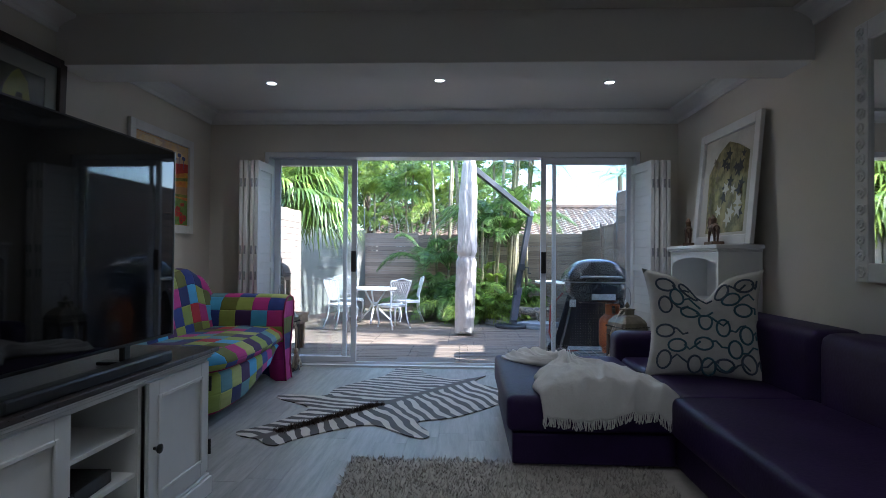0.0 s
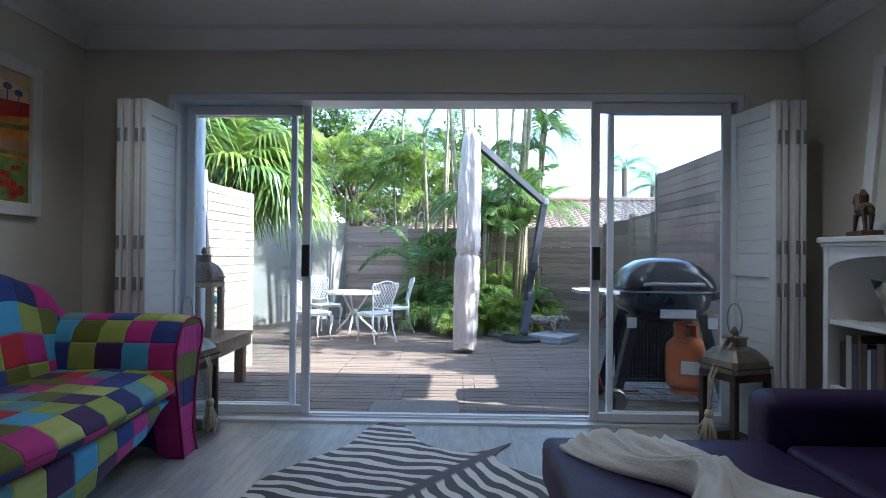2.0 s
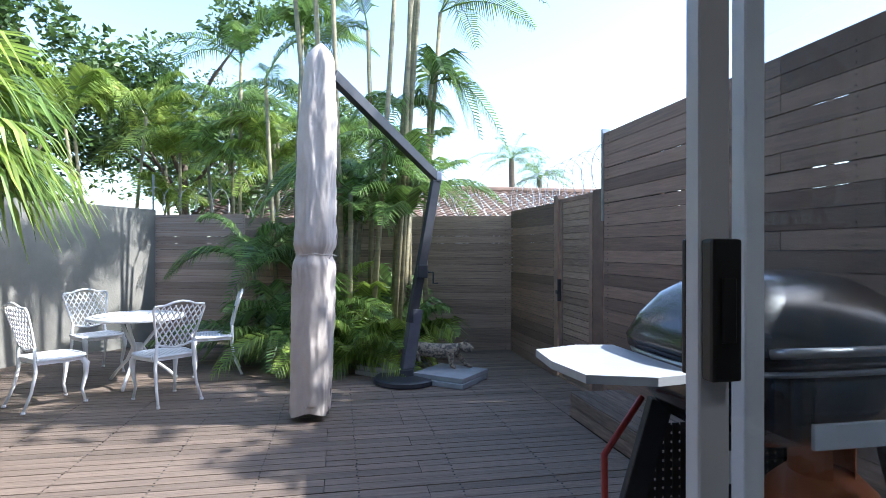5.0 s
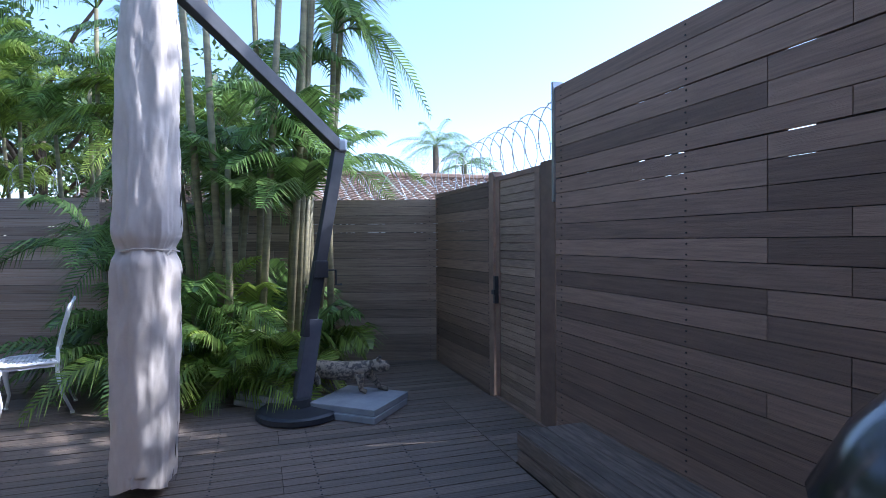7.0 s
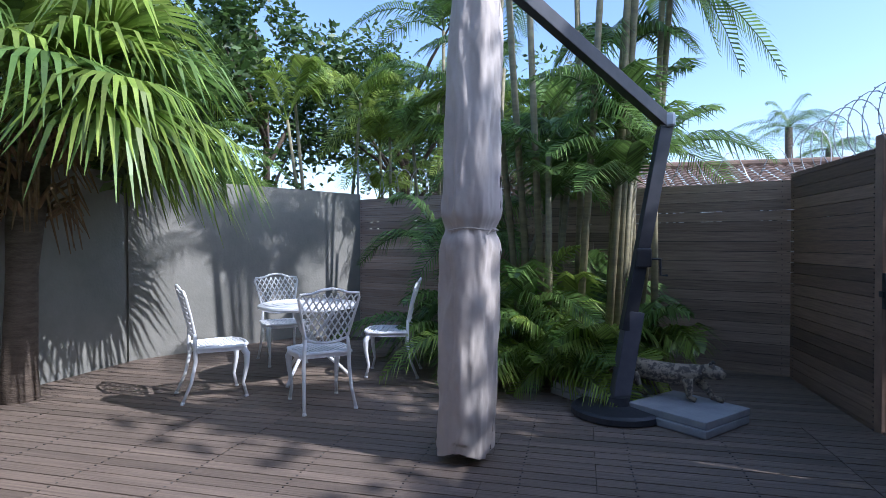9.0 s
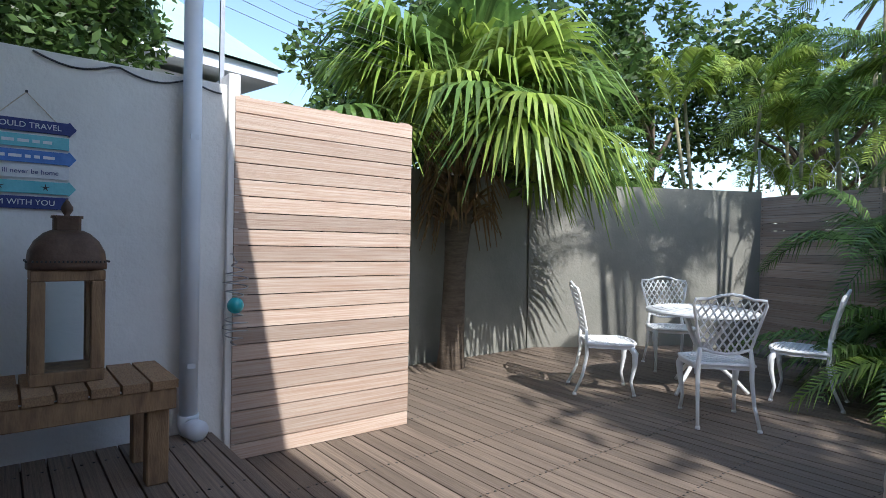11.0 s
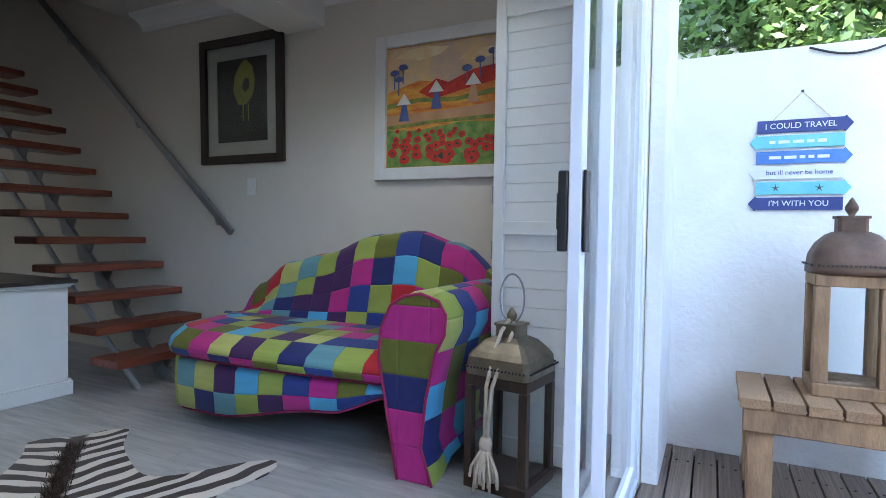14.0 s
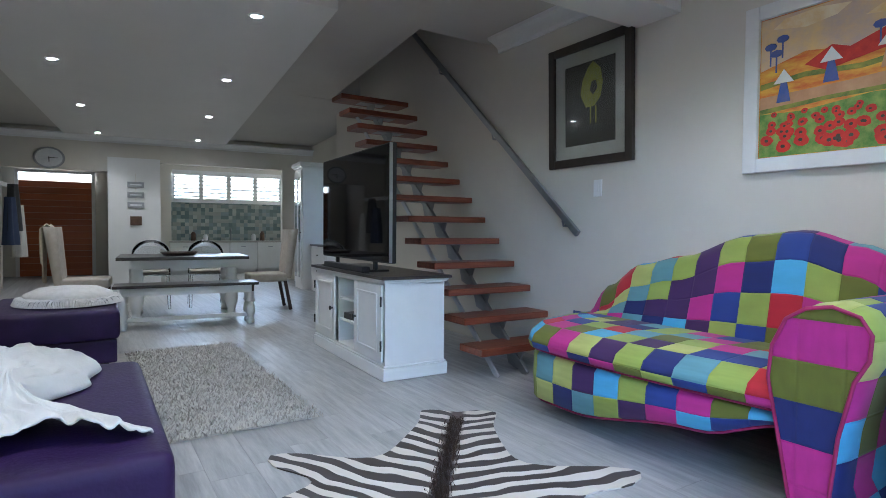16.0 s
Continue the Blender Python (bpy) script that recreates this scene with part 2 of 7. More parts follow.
# ---- the large structure ----
XL, XR, YD = -2.5, 2.3, 5.76
floor = structure("floor", boxes((XL - 0.05, XR + 0.05, -1.7, 5.78, -0.2, -0.012), (-4.4, XR + 0.05, -8.6, -1.7, -0.2, -0.012)), FLOOR, "pale grey wood-look laminate floor", "floor")
structure("wall_west", boxes((XL - 0.15, XL, -1.75, YD + 0.24, -0.2, 5.4)), WALL, "warm greige painted wall with pictures", "wall")
structure("wall_east", boxes((XR, XR + 0.15, -8.6, YD + 0.24, -0.2, 2.8)), WALL, "warm greige painted wall", "wall")
structure("wall_north", boxes((XL, -1.93, YD, YD + 0.24, -0.2, 2.8), (1.93, XR, YD, YD + 0.24, -0.2, 2.8), (-1.93, 1.93, YD, YD + 0.24, 2.222, 2.8)), WALL, "greige painted wall round the patio doors", "wall")
structure("ceiling_front", boxes((XL, XR, 3.9, YD, 2.62, 2.8)), CEILING, "plain white painted ceiling before the patio doors", "ceiling")
structure("ceiling", boxes((-1.62, XR, -8.6, 3.55, 2.70, 2.8), (XL, -1.62, 1.95, 3.55, 2.70, 2.8), (-4.4, -1.62, -8.6, -0.9, 2.70, 2.8)), CEILING_DIM_BEIGE, "plain ceiling with a stairwell opening, beige darkened as if less lit", "ceiling")
structure("ceiling_stair_edge", extrude_outline(bmesh.new(), [Vector(p) for p in ((-1.62, 1.95, 2.702), (-1.77, 1.948, 2.702), (-2.08, -0.898, 2.702), (-1.62, -0.898, 2.702))], Vector((0, 0, 0.095))), CEILING_DIM_BEIGE, "painted ceiling edge along the stairwell", "ceiling")
structure("ceiling_upper", boxes((XL, XR, -8.25, YD, 5.2, 5.4), (-1.62, -1.5, -0.9, 1.95, 2.8, 5.2), (XL, -1.62, 1.95, 2.07, 2.8, 5.2), (XL, -1.62, -1.02, -0.9, 2.8, 5.2)), CEILING, "painted walls and ceiling above the stairwell", "ceiling")
structure("ceiling_beam", boxes((XL, XR, 3.55, 3.9, 2.37, 2.8), bevel=0.004, seg=1), CEILING, "painted plaster ceiling beam", "beam")
# balcony above the doors and the upper storey, which shade the near deck
structure("balcony", boxes((XL - 0.1, 2.68, YD + 0.24, 7.27, 2.72, 2.9)), PLASTER_WHITE, "white plastered balcony slab", "balcony")
structure("wall_upper", boxes((XL - 0.15, XR + 0.15, YD, YD + 0.24, 2.8, 5.4)), PLASTER_WHITE, "white plastered upper wall of the house", "wall")


def cornice(name, p, q, inward):
    """A moulded cornice from p to q under the ceiling; inward points into the room."""
    p, q, n = Vector(p), Vector(q), Vector(inward)
    prof = [(0, 0), (0.012, 0), (0.016, -0.0), (0.022, 0.03), (0.05, 0.055), (0.09, 0.078), (0.13, 0.09), (0.136, 0.114), (0.0, 0.114)]
    bm = bmesh.new()
    a = [bm.verts.new(p + n * u + Vector((0, 0, v))) for u, v in prof]
    b = [bm.verts.new(q + n * u + Vector((0, 0, v))) for u, v in prof]
    for k in range(len(prof)):
        j = (k + 1) % len(prof)
        bm.faces.new((a[k], a[j], b[j], b[k]))
    bm.faces.new(a)
    bm.faces.new(b[::-1])
    return structure(name, bm, WHITE, "white moulded plaster cornice", "cornice")


cornice("cornice_north", (XL, YD, 2.505), (XR, YD, 2.505), (0, -1, 0))
cornice("cornice_west", (XL, 3.9, 2.505), (XL, YD, 2.505), (1, 0, 0))
cornice("cornice_east", (XR, 3.9, 2.505), (XR, YD, 2.505), (-1, 0, 0))
cornice("cornice_stair", (XL, 2.1, 2.586), (XL, 3.55, 2.586), (1, 0, 0))
cornice("cornice_east_rear", (XR, -5.0, 2.586), (XR, 3.55, 2.586), (-1, 0, 0))

# laminate planks
pm = plank(FLOOR, "floor_plank")
rnd = random.Random(4)
for k in range(25):
    x0 = XL + 0.192 * k
    y = -1.7 - rnd.uniform(0, 1.2)
    while y < 5.77:
        y1 = min(y + 1.38, 5.779)
        piece(pm, "plank", floor, x0 + 0.0006, min(x0 + 0.1914, XR), max(y, -1.7) + 0.0006, y1 - 0.0006, -0.012, 0.0)
        y += 1.38
for k in range(-10, 25):
    x0 = XL + 0.192 * k
    piece(pm, "plank", floor, x0 + 0.0006, min(x0 + 0.1914, XR), -8.5, -1.7, -0.012, -0.0005)

# ---- patio doors ----
door = thing("door_1", "white aluminium sliding patio doors standing open", "sliding door")
tagged(door, kind="structure")
part("frame", boxes((-1.93, -1.89, 5.78, 5.999, 0.0, 2.222), (1.89, 1.93, 5.78, 5.999, 0.0, 2.222), (-1.89, 1.89, 5.78, 5.999, 2.172, 2.222), bevel=0.003, seg=1), ALU, door)
part("track", boxes((-1.89, 1.89, 5.78, 5.999, -0.012, 0.018), (-1.89, 1.89, 5.854, 5.862, 0.018, 0.03), (-1.89, 1.89, 5.914, 5.922, 0.018, 0.03)), ALU, door, "sliding door floor track")
HANDLE = BLACK_PLASTIC
for sx, xin, xfix, ya in ((-1, 0.985, 1.1, 5.9), (1, 0.935, 1.06, 5.81)):
    for nm, xa, y0, w in (("sliding_leaf", xin, ya, 0.055), ("fixed_leaf", xfix, ya + 0.055, 0.04)):
        xe = 1.885 if nm == "fixed_leaf" else 1.86
        xs = sorted((sx * xa, sx * xe))
        y1 = y0 + 0.036
        leaf = part(nm, boxes((xs[0], xs[0] + w, y0, y1, 0.03, 2.168), (xs[1] - w, xs[1], y0, y1, 0.03, 2.168), (xs[0] + w, xs[1] - w, y0, y1, 0.03, 0.085), (xs[0] + w, xs[1] - w, y0, y1, 2.103, 2.168), bevel=0.003, seg=1), ALU, door)
        pane = part("pane", boxes((xs[0] + w - 0.005, xs[1] - w + 0.005, y0 + 0.015, y0 + 0.02, 0.08, 2.108)), GLASS, leaf)
        pane.visible_shadow = False
        if nm == "sliding_leaf":
            hx = sx * (xa + w / 2)
            bm = boxes((hx - 0.026, hx + 0.026, y0 - 0.03, y0 - 0.002, 0.98, 1.2), bevel=0.006)
            box(bm, hx - 0.012, hx + 0.012, y0 - 0.036, y0 - 0.03, 1.04, 1.14, 0.002, 1)
            part("handle", bm, HANDLE, leaf, "black plastic pull handle")
            part("handle", boxes((hx - 0.026, hx + 0.026, y1 + 0.002, y1 + 0.012, 0.98, 1.2), bevel=0.004), HANDLE, leaf, "black plastic pull handle")


def shutter(x, y0, y1, side, mirror=1):
    """One louvred shutter leaf in the plane of x, from y0 to y1."""
    ob = thing("shutter", "white louvred wooden shutter folded back beside the doors", "shutter", group="folded door shutters")
    t = 0.018
    part("frame", boxes((x - t, x + t, y0, y0 + 0.05, 0.03, 2.07), (x - t, x + t, y1 - 0.05, y1, 0.03, 2.07), (x - t, x + t, y0 + 0.05, y1 - 0.05, 0.03, 0.12), (x - t, x + t, y0 + 0.05, y1 - 0.05, 1.98, 2.07), (x - t, x + t, y0 + 0.05, y1 - 0.05, 1.02, 1.08), bevel=0.003, seg=1), FURNITURE_WHITE, ob)
    lm = mesh_of(boxes((-0.005, 0.005, -(y1 - y0) / 2 + 0.051, (y1 - y0) / 2 - 0.051, -0.045, 0.045), bevel=0.003, seg=1), "louvre", FURNITURE_WHITE)
    for z in [0.165 + 0.083 * i for i in range(11)] + [1.125 + 0.083 * i for i in range(11)]:
        if z < 1.0 or 1.09 < z < 1.96:
            lv = new("louvre", lm)
            lv.parent = ob
            lv.matrix_basis = pose(x, (y0 + y1) / 2, z, 0, side * 2.0, 0)
    for z in (0.25, 0.95, 1.2, 1.85):
        part("hinge", tube(bmesh.new(), [(x, y0 - 0.005, z - 0.04), (x, y0 - 0.005, z + 0.04)], 0.009, 8), STEEL, ob, "small steel hinge")
    return ob


for sx in (-1, 1):
    for k in range(4):
        x = sx * (1.845 + 0.048 * k + 0.012 * (k // 2))
        leaf = shutter(x, 5.36 + 0.008 * (k % 2), 5.755, sx if k % 2 == 0 else -sx)
        hinge = Matrix.Translation((x, 5.75, 0))
        leaf.matrix_basis = hinge @ Matrix.Rotation(radians(11 if sx > 0 else -2), 4, "Z") @ hinge.inverted()

# ---- garden: ground, deck, walls and fences ----
structure("ground", boxes((-90, 90, 5.9, 160, -0.75, -0.5), (-90, -2.7, -60, 5.9, -0.75, -0.5), (2.5, 90, -60, 5.9, -0.75, -0.5)), material("soil", (0.12, 0.09, 0.06), 0.95, (0.07, 0.06, 0.04), 2.0, bump=0.8, bump_scale=12), "dark planted garden soil", "ground")
deck = structure("deck", boxes((-3.95, 2.8, 7.41, 13.4, -0.5, -0.262), (-2.5, 2.8, 6.005, 7.41, -0.5, -0.062), (2.33, 2.8, 7.41, 9.45, -0.262, -0.062), (-3.95, -2.5, 13.4, 14.0, -0.5, -0.262), (-2.5, 2.0, 13.4, 13.9, -0.5, -0.262)), material("deck_frame", (0.05, 0.04, 0.03), 0.9), "weathered brown timber deck with a low step", "deck")
dm = plank(DECK, "deck_board")
rnd = random.Random(7)


def deck_rows(x0, x1, y0, y1, z, w=0.098, gap=0.0085, joints=(), name="deck_board"):
    y = y0
    while y < y1 - 0.02:
        e = min(y + w - gap, y1)
        cuts = [x0, *[j + rnd.choice((0, 0.6)) for j in joints], x1]
        for a, b in zip(cuts, cuts[1:]):
            dz = rnd.uniform(-0.0015, 0.0015)
            piece(dm, name, deck, a + 0.002, b - 0.002, y, e, z - 0.04, z + dz)
        y += w


deck_rows(-2.49, 2.79, 6.008, 7.41, -0.02, joints=(-0.4,))
deck_rows(-3.94, 2.3, 7.43, 10.9, -0.22, joints=(-1.9, 0.3))
deck_rows(2.302, 2.79, 9.464, 10.9, -0.22)
deck_rows(-3.94, 2.75, 10.9, 13.4, -0.22, w=0.103, joints=(0.1,))
bm = bmesh.new()
for x0, x1, y0, y1, z in ((-2.3, 2.6, 6.008, 7.4, -0.02), (-3.7, 2.2, 7.43, 10.8, -0.22)):
    for i in range(int((y1 - y0) / 0.098)):
        for k in range(int((x1 - x0) / 0.6) + 1):
            for dy in (0.02, 0.07):
                x, y = x0 + 0.6 * k + rnd.uniform(-0.006, 0.006), y0 + 0.098 * i + dy
                box(bm, x - 0.005, x + 0.005, y - 0.005, y + 0.005, z - 0.004, z + 0.0025)
tagged(part("screw", bm, BLACK_PLASTIC, deck, "dark deck screws"), kind="stuff")
# riser boards of the step
for k in range(2):
    piece(dm, "deck_board", deck, -2.45, 2.32, 7.41, 7.43, -0.22 + 0.098 * k + 0.003, -0.22 + 0.098 * k + 0.092)
    piece(dm, "deck_board", deck, 2.31, 2.33, 7.43, 9.45, -0.22 + 0.098 * k + 0.003, -0.22 + 0.098 * k + 0.092)
for k in range(5):
    piece(dm, "deck_board", deck, 2.32 + 0.096 * k, 2.41 + 0.096 * k, 7.42, 9.46, -0.06, -0.02)

structure("wall_garden_white", boxes((-2.68, -2.5, 6.003, 7.56, -0.5, 1.9), (-2.72, -2.46, 7.5, 7.565, -0.5, 1.96), bevel=0.008), PLASTER_WHITE, "white plastered garden wall", "wall")
structure("pillar", boxes((-2.5, -1.96, 6.003, 6.07, -0.1, 2.72), bevel=0.006), PLASTER_WHITE, "white plastered pier beside the doors", "wall")


def plate(p, q, z0, z1, t):
    """A wall between two plan points."""
    p, q = Vector((*p, 0)), Vector((*q, 0))
    n = (q - p).cross(Vector((0, 0, 1))).normalized() * t
    bm = bmesh.new()
    return extrude_outline(bm, [p + Vector((0, 0, z0)), q + Vector((0, 0, z0)), q + Vector((0, 0, z1)), p + Vector((0, 0, z1))], -n)


structure("wall_garden_grey", plate((-4.05, 7.0), (-4.0, 11.62), -0.5, 1.82, 0.2), PLASTER_GREY, "tall grey plastered boundary wall", "wall")
structure("wall_garden_grey_end", plate((-3.97, 11.6), (-2.42, 14.4), -0.5, 1.8, 0.2), PLASTER_GREY, "grey plastered boundary wall dappled with shade", "wall")


def slat_wall(name, p, q, z0, z1, w, material_, label, gap=0.008, posts=(), depth=0.022, backing=True, category="fence", joint=None, tight=True):
    """A fence of level boards between two plan points, with posts behind."""
    p, q = Vector((*p, 0)), Vector((*q, 0))
    d = (q - p)
    length = d.length
    turn = Matrix.Translation(p) @ Matrix.Rotation(math.atan2(d.y, d.x), 4, "Z")
    ob = thing(name, label, category)
    me = plank(material_, "slat")
    z = z0
    r = random.Random(len(name) * 7 + int(length * 10))
    while z < z1 - 0.03:
        e = min(z + w - (gap if tight is False else (0.009 if z1 > 2 and (abs(z - 1.5) < 0.06 or abs(z - 1.83) < 0.05) else 0.0045)), z1)
        if joint:
            c = joint * length + r.choice((0, 0.35))
            piece(me, "slat", ob, 0, c - 0.002, -depth / 2, depth / 2 + r.uniform(-0.002, 0.002), z, e, turn)
            piece(me, "slat", ob, c + 0.002, length, -depth / 2, depth / 2 + r.uniform(-0.002, 0.002), z, e, turn)
        else:
            piece(me, "slat", ob, 0, length, -depth / 2, depth / 2 + r.uniform(-0.002, 0.002), z, e, turn)
        z += w
    for u in posts:
        side = 1 if backing else -1
        bm = boxes((u * length - 0.04, u * length + 0.04, side * (depth / 2 + 0.002), side * (depth / 2 + 0.075), z0, z1 - 0.02))
        part("post", bm, material_, ob, at=turn)
    if tight:
        face = -1 if backing else 1
        bm, zz = bmesh.new(), z0
        while zz < z1 - 0.03:
            for u in posts:
                for dz in (0.025, w - 0.03):
                    c = (u * length + r.uniform(-0.004, 0.004), face * (depth / 2 + 0.002), zz + dz)
                    box(bm, c[0] - 0.004, c[0] + 0.004, c[1] - 0.003, c[1] + 0.003, c[2] - 0.004, c[2] + 0.004)
            zz += w
        tagged(part("screw", bm, BLACK_PLASTIC, ob, "dark screw heads along the posts", at=turn), kind="stuff")
        # Added sheet blocks light in the board gaps; its cuts leave bright dashes.
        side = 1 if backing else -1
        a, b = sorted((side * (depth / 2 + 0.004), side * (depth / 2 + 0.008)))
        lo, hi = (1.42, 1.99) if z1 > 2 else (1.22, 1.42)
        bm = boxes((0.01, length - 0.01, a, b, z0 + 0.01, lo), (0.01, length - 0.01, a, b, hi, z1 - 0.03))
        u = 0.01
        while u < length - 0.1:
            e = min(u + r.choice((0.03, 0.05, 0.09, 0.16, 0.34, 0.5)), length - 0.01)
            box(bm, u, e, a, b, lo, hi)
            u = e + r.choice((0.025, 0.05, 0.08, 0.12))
        part("backing", bm, BLACK_PLASTIC, ob, "added dark sheet blocking light between the boards", at=turn)
    return ob


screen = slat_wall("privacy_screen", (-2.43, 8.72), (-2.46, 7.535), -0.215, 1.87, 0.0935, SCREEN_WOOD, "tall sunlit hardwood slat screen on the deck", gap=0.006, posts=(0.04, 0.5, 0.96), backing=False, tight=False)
# Sheet added so the gaps between the screen slats read as dark lines.
part("backing", boxes((-2.50, -2.475, 7.57, 8.68, -0.2, 1.84)), BLACK_PLASTIC, screen, "added dark sheet that keeps the slat gaps dark")
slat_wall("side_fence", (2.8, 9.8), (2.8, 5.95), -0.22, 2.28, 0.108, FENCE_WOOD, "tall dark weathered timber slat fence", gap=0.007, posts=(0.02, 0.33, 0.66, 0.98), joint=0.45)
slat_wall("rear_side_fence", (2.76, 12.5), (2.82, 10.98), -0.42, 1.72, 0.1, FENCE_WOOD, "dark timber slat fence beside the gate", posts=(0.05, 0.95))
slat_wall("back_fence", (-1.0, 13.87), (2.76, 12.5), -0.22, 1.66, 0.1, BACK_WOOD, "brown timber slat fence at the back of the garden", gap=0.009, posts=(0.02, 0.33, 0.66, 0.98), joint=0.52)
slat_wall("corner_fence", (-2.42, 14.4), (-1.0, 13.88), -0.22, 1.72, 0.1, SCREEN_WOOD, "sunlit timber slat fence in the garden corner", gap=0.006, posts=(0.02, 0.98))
# fence end post, gate
part_gate = thing("garden_gate", "closed dark timber slat garden gate with a latch", "gate")
gm = plank(FENCE_WOOD, "slat")
gm2 = plank(BACK_WOOD, "slat")
z = -0.2
while z < 1.7:
    piece(gm2, "slat", part_gate, 2.80, 2.82, 10.12, 10.78, z, z + 0.062)
    z += 0.068
# Low board and backing are added to stop light through the gate's gaps.
part("kick_board", boxes((2.775, 2.815, 9.83, 10.86, -0.45, -0.205)), FENCE_WOOD, part_gate)
part("backing", boxes((2.825, 2.832, 10.1, 10.8, -0.2, 1.7)), FENCE_WOOD, part_gate, "added boarding blocking light between the gate slats")
part("gate_frame", boxes((2.79, 2.83, 10.04, 10.12, -0.2, 1.74), (2.79, 2.83, 10.78, 10.86, -0.2, 1.74), (2.79, 2.83, 10.12, 10.78, 1.7, 1.74)), FENCE_WOOD, part_gate)
part("latch", boxes((2.755, 2.79, 10.8, 10.84, 0.62, 0.86), (2.74, 2.755, 10.79, 10.85, 0.70, 0.74), bevel=0.004), DARK_STEEL, part_gate, "dark steel gate latch")
solid("gate_post", boxes((2.77, 2.86, 10.87, 10.97, -0.3, 1.79), bevel=0.004), FENCE_WOOD, "weathered timber gate post between the fences", "post")
solid("gate_post", boxes((2.79, 2.87, 9.82, 10.03, -0.3, 1.76), bevel=0.004), FENCE_WOOD, "dark timber post beside the gate", "post")
solid("fence_post", boxes((2.77, 2.85, 9.8, 9.825, 1.45, 2.3), bevel=0.004), STEEL, "grey steel end post on the tall fence", "post")

# ---- garden things ----
def text_mesh(body, size, depth=0.001):
    cu = bpy.data.curves.new("lettering", "FONT")
    cu.body, cu.size, cu.extrude, cu.align_x, cu.align_y = body, size, depth, "CENTER", "CENTER"
    tmp = bpy.data.objects.new("lettering", cu)
    scene.collection.objects.link(tmp)
    bpy.context.view_layer.update()
    me = bpy.data.meshes.new_from_object(tmp.evaluated_get(bpy.context.evaluated_depsgraph_get()))
    bpy.data.objects.remove(tmp)
    return me


NAVY = material("navy_paint", (0.02, 0.035, 0.17), 0.6, (0.035, 0.05, 0.2), 12.0, bump=0.2)
AQUA = material("aqua_paint", (0.13, 0.45, 0.52), 0.6, (0.18, 0.52, 0.58), 12.0, bump=0.2)
BLUE = material("mid_blue_paint", (0.06, 0.17, 0.48), 0.6, (0.09, 0.22, 0.55), 12.0, bump=0.2)
CHALK = material("chalk_white_paint", (0.74, 0.75, 0.76), 0.6, (0.62, 0.64, 0.66), 12.0, bump=0.2)
sign = thing("hanging_sign", "six painted wooden arrow planks hung as a wall sign", "sign", pose(-2.497, 6.595, 1.36))
rows = [(NAVY, 1, "I COULD TRAVEL", CHALK), (AQUA, -1, "", CHALK), (BLUE, 1, "", CHALK), (CHALK, -1, "but ill never be home", NAVY), (AQUA, 1, "*", NAVY), (NAVY, -1, "I'M WITH YOU", CHALK)]
for k, (m, way, words, ink) in enumerate(rows):
    zc = 0.178 - 0.071 * k
    h = 0.0285
    pts = [Vector((0.0, way * y, zc + z)) for y, z in ((-0.17, -h), (0.165, -h), (0.172, -h - 0.006), (0.2, 0), (0.172, h + 0.006), (0.165, h), (-0.17, h))]
    pl = part("arrow_plank", extrude_outline(bmesh.new(), pts, Vector((0.012, 0, 0))), m, sign)
    if words and words != "*":
        me = text_mesh(words, 0.036 if k in (0, 5) else 0.03)
        me.materials.append(ink)
        tx = new("lettering", me)
        tx.parent = pl
        tx.matrix_basis = Matrix.Translation((0.0135, 0.0, zc)) @ Matrix(((0, 0, 1, 0), (1, 0, 0, 0), (0, 1, 0, 0), (0, 0, 0, 1)))
    elif words == "*":
        for yy in (-0.09, 0.08):
            star = []
            for i in range(10):
                a = math.pi * i / 5
                r = 0.019 if i % 2 == 0 else 0.005
                star.append(Vector((0.012, yy + r * math.sin(a), zc + r * math.cos(a))))
            part("starfish", extrude_outline(bmesh.new(), star, Vector((0.003, 0, 0))), DARK_STEEL, pl)
    else:
        bm = bmesh.new()
        yy = -0.12
        r = random.Random(k)
        while yy < 0.1:
            w = r.uniform(0.02, 0.05)
            box(bm, 0.012, 0.0135, yy, yy + w, zc - 0.008, zc + 0.006)
            yy += w + 0.012
        part("lettering", bm, CHALK, pl)
part("cord", tube(tube(bmesh.new(), [(0.006, -0.11, 0.205), (0.006, 0.005, 0.33)], 0.0025, 6), [(0.006, 0.12, 0.205), (0.006, 0.005, 0.33)], 0.0025, 6), ROPE, sign, "thin hanging cord")
part("nail", boxes((0.0, 0.015, 0.0, 0.01, 0.327, 0.337)), DARK_STEEL, sign)

pipe = thing("downpipe", "white plastic rainwater downpipe on the garden wall", "downpipe")
part("pipe", tube(bmesh.new(), [(-2.42, 7.3, 0.06), (-2.42, 7.3, 2.72)], 0.046, 20), PIPE_WHITE, pipe, smooth=True)
part("shoe", tube(bmesh.new(), [(-2.42, 7.3, 0.1), (-2.42, 7.3, 0.05), (-2.40, 7.305, 0.03), (-2.36, 7.315, 0.032), (-2.31, 7.325, 0.035)], 0.053, 20), PIPE_WHITE, pipe, smooth=True)
for z in (0.35, 1.55):
    part("bracket", boxes((-2.5, -2.37, 7.28, 7.32, z, z + 0.025)), PIPE_WHITE, pipe)

